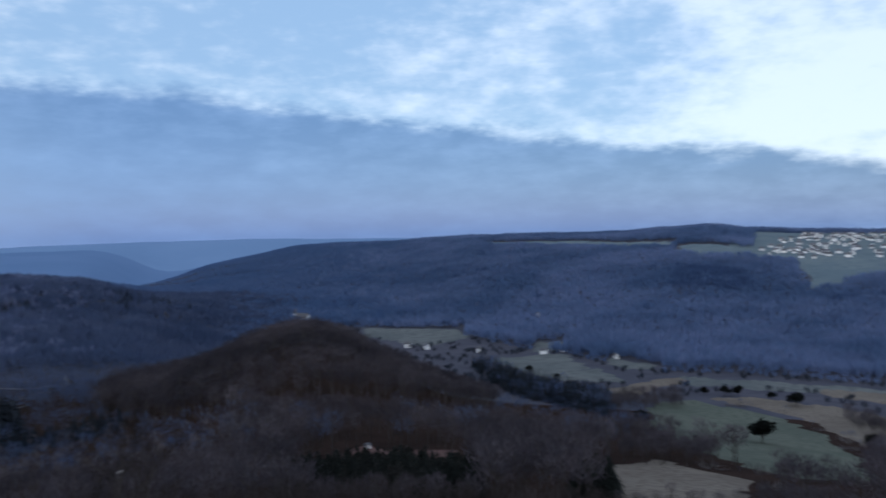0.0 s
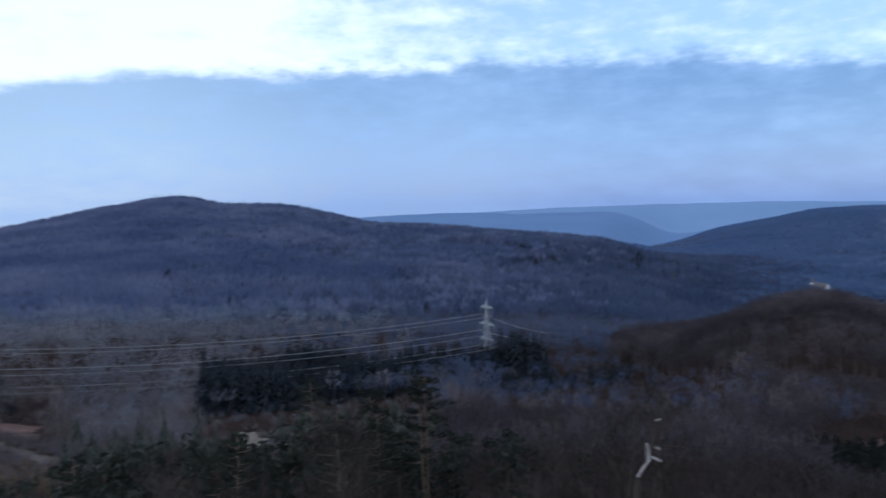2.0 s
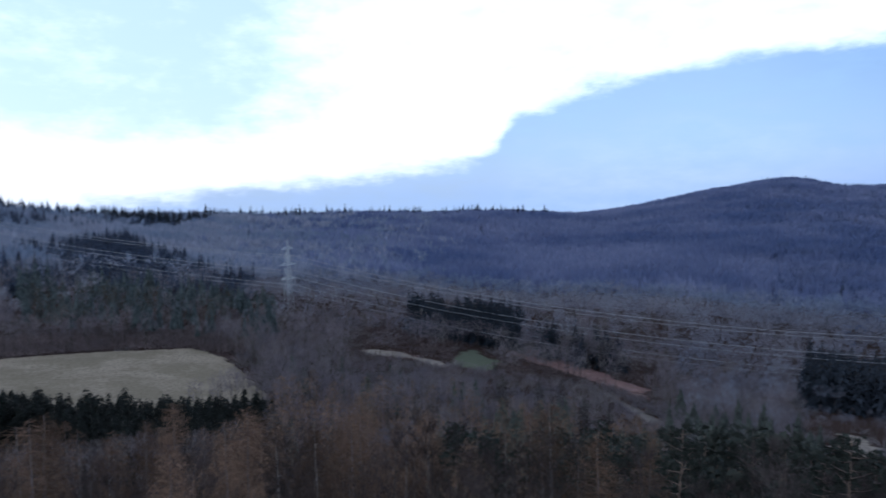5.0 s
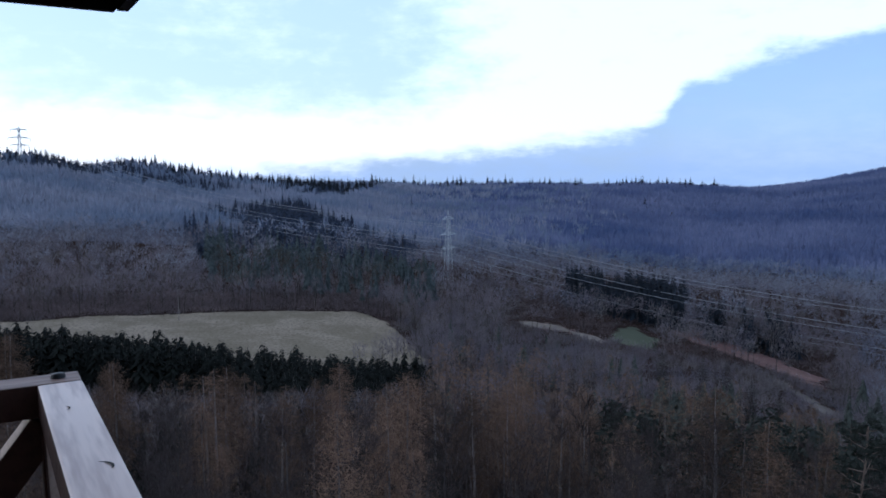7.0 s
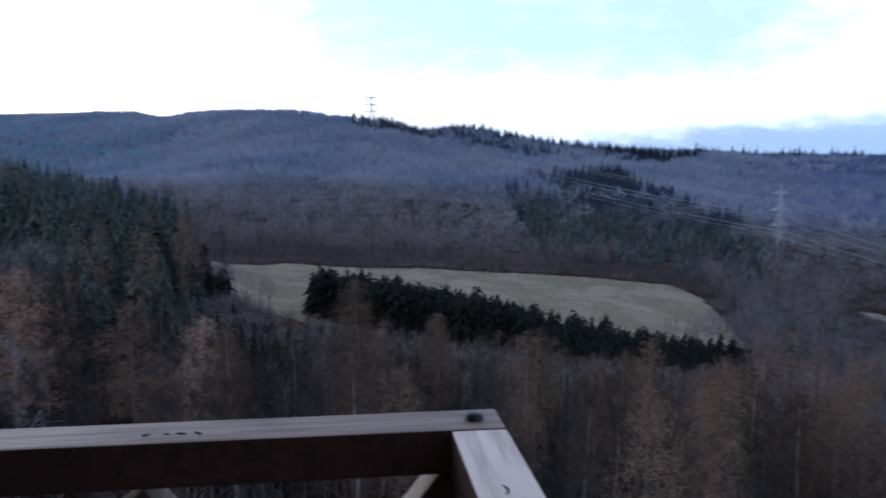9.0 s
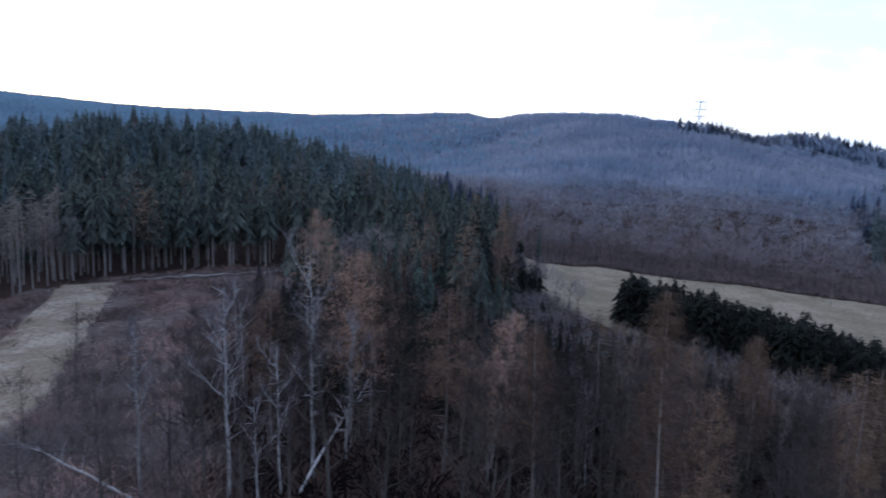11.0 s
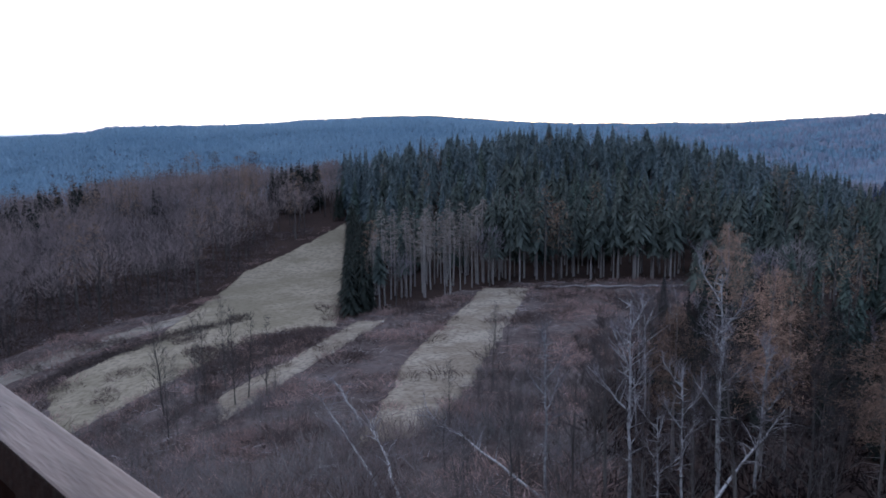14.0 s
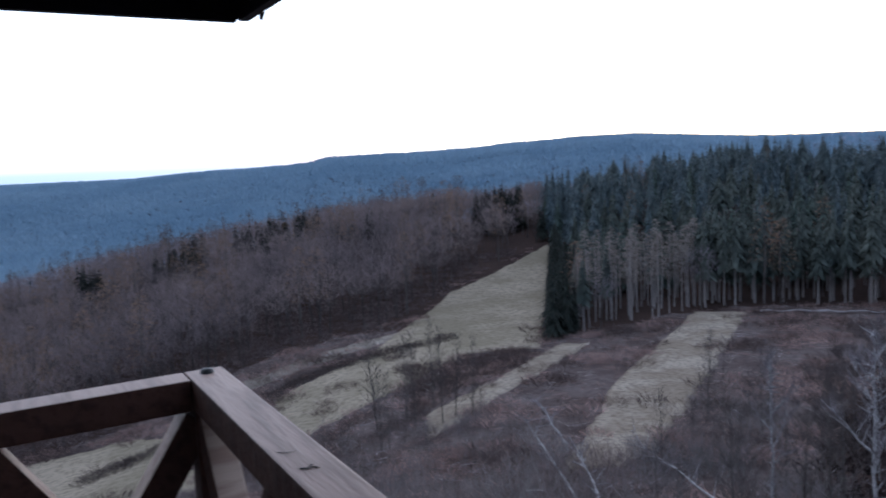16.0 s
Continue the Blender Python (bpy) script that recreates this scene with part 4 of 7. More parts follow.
# trees that stand out: kind, heading, distance, height over the ground
CHOSEN = [("larch_tree", 302.6, 75, 20.4), ("larch_tree", 308.5, 73, 16.3), ("birch_tree", 311.3, 59, 17.5), ("birch_tree", 305.2, 65, 19.7),
          ("birch_tree", 307.4, 61, 12.5), ("larch_tree", 295.0, 67, 17.6), ("larch_tree", 291.6, 73, 16.3, 4), ("larch_tree", 288.5, 83, 15.2),
          ("bare_tree", 285.1, 79, 14.9), ("bare_tree", 282.6, 71, 17.2), ("bare_tree", 298.4, 61, 9.9), ("bare_tree", 314.0, 71, 11.8),
          ("bare_tree", 315.5, 63, 11.0), ("bare_tree", 320.0, 56, 12.1), ("pine_tree", 306.3, 111, 17.1), ("spruce_tree", 297.9, 106, 18.8),
          ("spruce_tree", 288.6, 136, 17.4), ("spruce_tree", 284.7, 141, 17.7), ("spruce_tree", 283.6, 143, 17.8), ("spruce_tree", 286.2, 141, 17.2),
          ("spruce_tree", 290.1, 139, 17.8), ("larch_tree", 305.7, 129, 21.7), ("larch_tree", 280.0, 101, 23.3), ("larch_tree", 273.6, 99, 20.3),
          ("larch_tree", 265.9, 93, 20.4), ("larch_tree", 288.6, 85, 14.6), ("bare_tree", 282.7, 81, 15.1), ("bare_tree", 276.9, 83, 17.6),
          ("bare_tree", 269.8, 85, 16.8), ("larch_tree", 259.7, 92, 20.0), ("larch_tree", 257.4, 97, 22.0), ("bare_tree", 313.1, 62, 15.7),
          ("larch_tree", 301.1, 80, 19.9), ("bare_tree", 294.1, 75, 15.6), ("larch_tree", 279.7, 100, 23.3), ("larch_tree", 273.3, 88, 20.0),
          ("larch_tree", 266.0, 92, 19.3), ("larch_tree", 244.2, 97, 23.3), ("larch_tree", 251.8, 91, 20.1), ("pine_tree", 196.1, 84, 22.3),
          ("pine_tree", 200.5, 98, 22.4), ("pine_tree", 204.9, 122, 26.2), ("bare_tree", 203.7, 78, 20.1), ("pine_tree", 226.3, 87, 18.0),
          ("pine_tree", 221.4, 101, 19.6), ("pine_tree", 215.9, 101, 19.6), ("pine_tree", 214.5, 89, 17.9), ("pine_tree", 232.0, 85, 16.2),
          ("bare_tree", 209.8, 79, 15.8), ("pine_tree", 219.4, 111, 19.3), ("spruce_tree", 234.3, 263, 20.4), ("spruce_tree", 231.5, 257, 19.3),
          ("spruce_tree", 229.9, 251, 19.0), ("spruce_tree", 228.2, 239, 17.0), ("spruce_tree", 226.3, 229, 15.7), ("larch_tree", 239.1, 93, 20.0),
          ("larch_tree", 244.8, 92, 20.8), ("larch_tree", 241.9, 84, 18.4), ("larch_tree", 252.8, 96, 20.7), ("larch_tree", 239.1, 97, 20.3),
          ("larch_tree", 245.4, 93, 19.1), ("pine_tree", 196.4, 86, 22.6), ("pine_tree", 199.8, 80, 19.2), ("bare_tree", 203.2, 76, 19.3),
          ("bare_tree", 181.9, 92, 18.6), ("bare_tree", 186.8, 86, 16.8), ("slender_tree", 346.7, 108, 17.2), ("slender_tree", 344.5, 112, 13.7),
          ("slender_tree", 342.4, 115, 14.5), ("slender_tree", 340.8, 107, 12.9), ("slender_tree", 345.8, 96, 11.4), ("slender_tree", 341.7, 105, 14.5), ("slender_tree", 339.5, 106, 12.5), ("slender_tree", 346.4, 94, 12.8), ("slender_tree", 343.8, 107, 15.2), ("slender_tree", 322.3, 99, 12.6),
          ("slender_tree", 325.3, 79, 9.0), ("birch_tree", 317.4, 61, 14.8), ("hedge_tree", 136.8, 415, 14.0), ("hedge_tree", 134.6, 621, 12.3), ("hedge_tree", 136.2, 641, 6.6), ("hedge_tree", 138.3, 658, 9.7), ("hedge_tree", 139.2, 660, 9.0), ("hedge_tree", 140.6, 663, 7.5),
          ("hedge_tree", 144.9, 498, 10.3), ("hedge_tree", 150.9, 723, 6.4), ("hedge_tree", 152.9, 766, 7.9), ("spruce_tree", 156.3, 808, 14.8), ("hedge_tree", 130.1, 459, 10.1),
          ("spruce_tree", 217.4, 345, 11.0), ("spruce_tree", 215.4, 352, 12.0), ("spruce_tree", 234.9, 336, 9.0), ("bare_tree", 182.3, 74, 22.9), ("bare_tree", 179.3, 68, 18.8)]
for kind, head, dist, tall, *more in CHOSEN:
    plant(kind, *at(head, dist), tall, head * 37 % 360, more[0] if more else 0.0)

picks = random.Random(8)
for k in range(46):
    spot = at(picks.uniform(310.5, 326), picks.uniform(52, 125))
    if inside(OPEN[2], *spot) or inside(OPEN[3], *spot):
        continue
    plant("scrub_tree", *spot, picks.uniform(4.0, 8.0), picks.uniform(0, 360), picks.uniform(-6, 6))
for k in range(14):
    plant("scrub_tree", *at(picks.uniform(338, 352), picks.uniform(84, 112)), picks.uniform(3, 6), picks.uniform(0, 360), picks.uniform(-4, 4))

# ------------------------------------------------------------------ the woods
SPRUCE_ROWS = [
    [(251.0, 232), (251.5, 186), (262, 192), (268, 212), (276, 225), (283.5, 240), (283.0, 262), (276, 250), (268, 236), (260, 226)],
    [(213.4, 362), (205.8, 350), (201.5, 368), (197.8, 385), (197.5, 402), (188, 415), (188, 440), (206, 440), (213.4, 430)],
    [(241.4, 418), (233.5, 402), (225.4, 376), (225.4, 396), (229, 420), (233.4, 448), (241.3, 470)],
    [(170.7, 195), (156.5, 172), (156.5, 205), (163, 235), (170.7, 225)],
    [(149.6, 172), (146.8, 172), (146.8, 196), (149.6, 196)],
    [(253, 480), (268, 455), (270, 640), (262, 700), (252.5, 640)],
    [(157.2, 800), (155.5, 690), (152.5, 600), (147.5, 530), (146.4, 590), (148, 640), (152, 690), (155, 780)],
    [(198, 372), (190.5, 365), (185.5, 386), (182, 396), (182, 408), (190.5, 385), (198, 394)],
]
VALLEY_CLUMPS = [[(147.2, 560), (142.0, 590), (142.2, 668), (146.9, 656)], [(146.3, 258), (142.5, 262), (139.9, 265), (139.9, 312), (142.5, 318), (146.3, 312)], [(137.2, 205), (131.8, 205), (131.8, 245), (137.2, 240)],
                 [(132.0, 610), (128, 575), (128, 520), (131.0, 540)]]
HILL_STANDS = [[(267.9, 551), (262.5, 558), (251.2, 449), (250.6, 345), (256.3, 345), (267.4, 379)], [(268.4, 742), (261.3, 899), (253.5, 593), (253.4, 452), (262, 538)]]
PLANTATION = [(334.3, 152), (330.2, 166), (323.4, 181), (312.1, 192), (305, 204), (297, 215), (292.6, 232), (292.0, 330), (297, 420), (318, 470), (334.6, 440), (334.6, 290)]
LARCH_EDGE = [(331.6, 164), (323.2, 180), (323.2, 206), (331.6, 190)]
CORNER = [(334.3, 152), (331.4, 163), (331.4, 205), (334.4, 300)]
LARCH_ROW = [(293.2, 222), (291.2, 235), (291.2, 320), (293.0, 320)]
PINE_SIDE = [(313, 55), (308, 105), (304, 190), (296, 215), (288, 190), (289, 130), (297, 90)]
DARK_PATCHES = [[(205.7, 1030), (202.5, 1036), (202.5, 1070), (205.7, 1064)], [(193, 1115), (188.8, 1050), (188.8, 1088), (193, 1165)], [(208.5, 790), (206.5, 780), (206.5, 808), (208.5, 818)], [(204.8, 700), (203.1, 655), (203.1, 692), (204.8, 742)], [(190.7, 945), (187.2, 945), (187.2, 972), (190.7, 972)], HILL_STANDS[1], [(176, 1180), (182, 1010), (184, 1080), (178, 1300)],
                [(219, 1960), (213, 1930), (209.8, 1850), (209, 2150), (219, 2150)], [(143, 1300), (137, 1250), (138, 1450), (142, 1500)], [(133, 1200), (129, 1250), (129, 1290), (133, 1245)],
                [(256, 1240), (250, 1270), (243, 1330), (236, 1400), (231, 1440), (231, 1510), (236, 1480), (243, 1420), (250, 1380), (256, 1340)],
                [(268, 900), (258, 1000), (255, 1200), (268, 1250), (281, 1250), (281, 1000)]]


def any_in(polys, x, y):
    res = np.zeros(np.shape(x), bool)
    for p in polys:
        res |= inside(p, x, y)
    return res


def scatter(rng, r0, r1, a0, a1, gap):
    """Jittered points of a ring sector."""
    n = int(r1 / gap) + 1
    g = np.arange(-n, n + 1) * gap
    x, y = np.meshgrid(g, g)
    x = (x + rng.uniform(-0.45, 0.45, x.shape) * gap).ravel()
    y = (y + rng.uniform(-0.45, 0.45, y.shape) * gap).ravel()
    r, a = np.hypot(x, y), heading_of(x, y)
    ok = (r >= r0) & (r < r1) & (a >= a0) & (a <= a1)
    return x[ok], y[ok], r[ok], a[ok]


# what the eye can see: highest slope so far along each heading
_ha = np.arange(110, 380, 0.5)
_hr = np.geomspace(30, 4400, 420)
_A, _R = np.meshgrid(np.radians(_ha), _hr)
_X, _Y = -np.sin(_A) * _R, np.cos(_A) * _R
_cover = np.where((_R > 200) & ~any_in(OPEN, _X, _Y), 9.0, 0.0)
_rise = np.maximum.accumulate((land(_X, _Y) + _cover - EYE) / _R, axis=0)


def seen(x, y, r, a, z_top, slack=0.004):
    i = np.clip(np.searchsorted(_hr, r * 0.985 - 6) - 1, 0, len(_hr) - 1)
    j = np.clip(np.round((a - 110) / 0.5).astype(int), 0, len(_ha) - 1)
    return (z_top - EYE) / r > _rise[i, j] - slack


def shell(s, rnd, c, rw, rh, n, size, slot=1):
    """Ragged scales round a crown."""
    for k in range(n):
        a, v = rnd.uniform(0, 6.28), rnd.uniform(-0.75, 1)
        w = math.sqrt(max(0.0, 1 - v * v))
        o = Vector((math.cos(a) * w, math.sin(a) * w, v))
        f = rnd.uniform(0.72, 1.08)
        p = Vector((c[0] + o.x * rw * f, c[1] + o.y * rw * f, c[2] + o.z * rh * f))
        u = o.cross(Vector((rnd.uniform(-1, 1), rnd.uniform(-1, 1), rnd.uniform(-1, 1)))).normalized()
        q = o.cross(u)
        b = len(s.v)
        s.v += [p + (u * rnd.uniform(0.5, 1.1) + o * rnd.uniform(-0.25, 0.25)) * size, p + (q - u * 0.6 + o * rnd.uniform(-0.25, 0.25)) * size * rnd.uniform(0.6, 1.1),
                p + (-q - u * 0.6 + o * rnd.uniform(-0.25, 0.25)) * size * rnd.uniform(0.6, 1.1)]
        s.f.append((b, b + 1, b + 2))
        s.s.append(slot)


def template_bare(seed, twigs, wid, scales, size):
    rnd = random.Random(seed)
    s = Shape()
    pts = bend((0, 0, 0), 0.85, (rnd.uniform(-0.05, 0.05), rnd.uniform(-0.05, 0.05)), rnd, 3, 0.015)
    if twigs > 100:
        s.tube(pts, [0.011, 0.008, 0.006, 0.002], 3, 0)
    else:
        s.blade(pts[0], pts[-1] - pts[0], 0.85, 0.022, 0, rnd)
    for k in range(9 if twigs > 100 else 3):
        a, p = k * 2.4, on(pts, rnd.uniform(0.35, 0.85))
        s.blade(p, (math.cos(a) * 0.8, math.sin(a) * 0.8, 0.8), rnd.uniform(0.2, 0.34), 0.011, 0, rnd)
    c, rw, rh = (pts[2].x, pts[2].y, 0.66), rnd.uniform(0.20, 0.27), rnd.uniform(0.26, 0.33)
    shell(s, rnd, c, rw * 0.9, rh * 0.9, scales, size)
    for k in range(twigs):
        a, v = rnd.uniform(0, 6.28), rnd.uniform(-0.9, 1)
        w, f = math.sqrt(max(0, 1 - v * v)), rnd.uniform(0.45, 0.9)
        d = Vector((math.cos(a) * w, math.sin(a) * w, v + 0.35))
        s.blade((c[0] + d.x * rw * f, c[1] + d.y * rw * f, c[2] + v * rh * f), Vector((d.x * 0.45, d.y * 0.45, 0.75)) + Vector((rnd.uniform(-0.45, 0.45), rnd.uniform(-0.45, 0.45), rnd.uniform(-0.3, 0.5))), rnd.uniform(0.06, 0.15), wid, 1, rnd)
    return s.arrays()


def template_larch(seed, twigs, wid, slim=1.0, lo=0.40):
    rnd = random.Random(seed)
    s = Shape()
    s.tube([Vector((0, 0, 0)), Vector((rnd.uniform(-0.02, 0.02), 0, 0.5)), Vector((0, 0, 1))], [0.011, 0.008, 0.001], 4, 0)
    for k in range(twigs):
        f = rnd.random() ** 1.25
        t = lo + (0.99 - lo) * f
        a, w = rnd.uniform(0, 6.28), ((1 - f) ** 0.7 * (0.6 + 0.4 * min(1, 5 * f)) * 0.165 * rnd.random() ** 0.5) * slim
        s.blade((math.cos(a) * w, math.sin(a) * w, t), (math.cos(a), math.sin(a), rnd.uniform(-0.9, 0.4)), rnd.uniform(0.03, 0.065), wid, 1, rnd)
    return s.arrays()


def template_spruce(seed, rows, n, lo=0.05, wide=0.19, taper=0.8):
    """Conifer of overlapping ragged boughs, pointed at the top."""
    rnd = random.Random(seed)
    s = Shape()
    s.tube([Vector((0, 0, 0)), Vector((0, 0, 0.98))], [0.013, 0.002], 3, 0)
    for k in range(rows):
        f = ((k + rnd.uniform(-0.3, 0.3)) / rows) ** 0.9 if k else 0.0
        t = lo + (0.97 - lo) * f
        ln = (1 - f) ** taper * wide + 0.008
        m = max(3, int(round(n * (1.25 - 0.8 * f))))
        for j in range(m):
            a = 6.283 * (j + rnd.random() * 0.8) / m + k * 1.3
            l2 = ln * rnd.uniform(0.65, 1.2)
            out, side = Vector((math.cos(a), math.sin(a), 0)), Vector((-math.sin(a), math.cos(a), 0))
            wd = 0.30 * rnd.uniform(0.6, 1.2)
            root = Vector((0, 0, min(t + l2 * rnd.uniform(0.35, 0.8), 0.99))) + out * l2 * 0.15
            b = len(s.v)
            s.v += [root + side * l2 * wd, root - side * l2 * wd, Vector((0, 0, max(0.0, t - l2 * rnd.uniform(0.0, 0.3)))) + out * l2 + side * l2 * rnd.uniform(-0.2, 0.2)]
            s.f.append((b, b + 1, b + 2))
            s.s.append(1)
    return s.arrays()


def template_pine(seed, tufts):
    rnd = random.Random(seed)
    s = Shape()
    s.tube([Vector((0, 0, 0)), Vector((rnd.uniform(-0.02, 0.02), 0, 0.95))], [0.012, 0.004], 4, 0)
    m = 7
    for k in range(m):
        a, t = k * 2.4 + rnd.uniform(-0.4, 0.4), 0.58 + 0.38 * k / (m - 1) + rnd.uniform(-0.03, 0.03)
        w = 0.13 * (1 - k / m) ** 0.6 * rnd.uniform(0.5, 1.1)
        f = rnd.uniform(0.07, 0.10)
        shell(s, rnd, (math.cos(a) * w, math.sin(a) * w, t), f * 1.15, f * 0.75, tufts // m, 0.030)
    return s.arrays()


def template_tuft(seed, n=12):
    """Far leafless crown: upright sprays of twigs under a rounded top."""
    rnd = random.Random(seed)
    s = Shape()
    for k in range(n):
        a, w = rnd.uniform(0, 6.28), rnd.random() ** 0.55 * 0.30
        lo = rnd.uniform(0.12, 0.5)
        top = 0.96 - 2.6 * w * w + rnd.uniform(-0.10, 0.04)
        s.blade((math.cos(a) * w * 0.8, math.sin(a) * w * 0.8, lo), (math.cos(a) * 0.22 + rnd.uniform(-0.15, 0.15), math.sin(a) * 0.22 + rnd.uniform(-0.15, 0.15), 1.0), max(0.2, top - lo), 0.13, 0, rnd)
    return s.arrays()


def woods(name, templates, x, y, heights, mats, label, rng, broad=1.0, soft_shade=False):
    """Many trees as one mesh of stuff."""
    if len(x) == 0:
        return
    z = land(x, y) - 0.2
    pick = rng.randint(0, len(templates), len(x))
    V, F, S, base = [], [], [], 0
    for k, (tv, tf, ts) in enumerate(templates):
        i = np.nonzero(pick == k)[0]
        if len(i) == 0:
            continue
        ang = rng.uniform(0, 6.28, len(i))
        c, s, h = np.cos(ang)[:, None], np.sin(ang)[:, None], heights[i][:, None]
        w = h * (rng.uniform(0.85, 1.2, len(i))[:, None]) * (broad[i] if isinstance(broad, np.ndarray) else broad)
        vx = (tv[None, :, 0] * c - tv[None, :, 1] * s) * w + x[i][:, None]
        vy = (tv[None, :, 0] * s + tv[None, :, 1] * c) * w + y[i][:, None]
        vz = tv[None, :, 2] * h + z[i][:, None]
        V.append(np.stack([vx, vy, vz], -1).reshape(-1, 3))
        F.append((tf[None] + (np.arange(len(i)) * len(tv))[:, None, None] + base).reshape(-1, 3))
        S.append(np.tile(ts, len(i)))
        base += len(i) * len(tv)
    me = tri_mesh(name, np.concatenate(V), np.concatenate(F), [M[m] for m in mats], np.concatenate(S), soft_shade)
    return tagged(new(name, me), label, "woodland", kind="stuff")


rng = np.random.RandomState(11)
T_BARE_N = [template_bare(k, 200, 0.0042, 0, 0.02) for k in range(4)]
T_BARE = [template_bare(20 + k, 210, 0.0062, 0, 0.035) for k in range(5)]
T_BARE_M = [template_bare(30 + k, 78, 0.0135, 0, 0.035) for k in range(6)]
T_OAK = [template_bare(35 + k, 125, 0.0125, 0, 0.04) for k in range(6)]
T_BARE_F = [template_bare(40 + k, 44, 0.02, 0, 0.04) for k in range(8)]
T_LARCH_N = [template_larch(50 + k, 380, 0.0042) for k in range(3)]
T_LARCH = [template_larch(60 + k, 230, 0.0062) for k in range(4)]
T_LARCH_SLIM = [template_larch(65 + k, 170, 0.010, 0.62, 0.40 + 0.05 * k) for k in range(3)]
T_SPRUCE = [template_spruce(70 + k, 26, 9, 0.04 + 0.02 * k, 0.15 + 0.02 * k) for k in range(4)]
T_BELT = [template_spruce(85 + k, 15, 7, 0.05, 0.20 + 0.02 * k, 0.62) for k in range(4)]
T_STAND = [template_spruce(75 + k, 22, 9, 0.30 + 0.06 * k, 0.125 + 0.015 * k) for k in range(4)]
T_SPRUCE_F = [template_spruce(80 + k, 14, 7) for k in range(4)]
T_PINE = [template_pine(90 + k, 196) for k in range(4)]
T_FAR = [template_tuft(95 + k) for k in range(9)]

# near wood, round the foot of the tower
x, y, r, a = scatter(rng, 42, 150, 122, 316, 5.2)
ok = ~any_in(OPEN, x, y) & ~inside(HEATH, x, y) & ~any_in(SPRUCE_ROWS, x, y)
for kind, head, dist, *_ in CHOSEN:
    px, py = at(head, dist)
    ok &= np.hypot(x - px, y - py) > 3.2
x, y, r, a = x[ok], y[ok], r[ok], a[ok]
u = rng.uniform(0, 1, len(x)) + 0.18 * fbm(x, y, 60, 31)
kind = np.full(len(x), 2)                                     # 0 larch 1 birch 2 bare 3 pine 4 spruce
kind[(a > 222) & (u < 0.40)] = 0
kind[(a > 292) & (kind == 0)] = 2
kind[(a > 294) & (r < 110) & (kind == 2) & (rng.uniform(0, 1, len(x)) < 0.14)] = 1
kind[(a > 215) & (a < 250) & (u > 0.80)] = 4
kind[(a > 196) & (a < 240) & (r > 80) & (u > 0.42)] = 3
kind[(a > 185) & (a < 222) & (u < 0.22)] = 3
kind[(a > 284) & (u > 0.62) & (u < 0.72)] = 1
kind[(a > 240) & (a < 300) & (r > 85) & (u > 0.80)] = 4
kind[(a > 270) & (a < 300) & (r > 105) & (u > 0.62)] = 4
kind[(a > 284) & (a < 309) & (r > 92) & (u > 0.12)] = 4
kind[(r < 70) & (kind == 0) & (a < 296) & (rng.uniform(0, 1, len(x)) < 0.6)] = 2
kind[(a > 238) & (a < 311) & (r > 62) & (rng.uniform(0, 1, len(x)) < 0.20)] = 4
tall = np.choose(kind, [19.5, 14.5, 15.0, 16.5, 12.5]) * rng.uniform(0.62, 1.14, len(x))
tall *= np.where(a < 200, 0.78, 1.0)
# crowns stay under the lines of sight to the open land behind
limit = pchip([120, 150, 178, 200, 215, 232, 250, 262, 275, 290, 305, 320], [-18.5, -17.5, -14.5, -13.0, -14.0, -15.6, -15.6, -14.6, -13.4, -11.0, -9.6, -9.4], a)
roof = EYE + r * np.tan(np.radians(limit)) - land(x, y)
tall = np.minimum(tall, roof * rng.uniform(0.86, 1.04, len(x)))
ok = (tall > 5) & ~((a > 296) & (r < 96) & (rng.uniform(0, 1, len(x)) < 0.6))
x, y, r, a, kind, tall = x[ok], y[ok], r[ok], a[ok], kind[ok], tall[ok]
low = (EYE - land(x, y) - tall) / r                           # slope down to the crown
order = np.argsort(r + 60 * (low > 0.56))
things = np.zeros(len(x), bool)
things[order[:215]] = True
names = ["larch_tree", "birch_tree", "bare_tree", "pine_tree", "spruce_tree"]
for i in np.nonzero(things)[0]:
    plant(names[kind[i]], float(x[i]), float(y[i]), float(tall[i]), float(rng.uniform(0, 360)), float(rng.uniform(-2.5, 2.5)))
rest = ~things
for k, (tmpl, mats, text) in enumerate([(T_LARCH_N, ("larchbark", "larchtwig"), "ochre leafless larches of the near wood"), (T_BARE_N, ("birchbark", "birchtwig"), "leafless birches of the near wood"),
                                        (T_BARE_N, ("bark", "twig"), "leafless broadleaf trees of the near wood"), (T_PINE, ("pinebark", "pine"), "dark pines of the near wood"),
                                        (T_SPRUCE, ("bark", "spruce"), "dark spruces of the near wood")]):
    m = rest & (kind == k)
    woods("near_wood", tmpl, x[m], y[m], tall[m], mats, text, rng)

# middle distance
x, y, r, a = scatter(rng, 150, 620, 116, 376, 6.6)
more = [q[any_in(SPRUCE_ROWS[:5] + SPRUCE_ROWS[7:], *scatter_rows[:2])] for scatter_rows in [scatter(rng, 150, 480, 140, 290, 3.0)] for q in scatter_rows]
deep = [q[any_in(SPRUCE_ROWS[6:], *spots[:2])] for spots in [scatter(rng, 500, 820, 144, 160, 5.0)] for q in spots]
clump = [q[any_in(VALLEY_CLUMPS, *spots[:2])] for spots in [scatter(rng, 225, 700, 127, 150, 6.0)] for q in spots]
nook = [q[inside(CORNER, *spots[:2])] for spots in [scatter(rng, 145, 300, 330, 336, 3.0)] for q in spots]
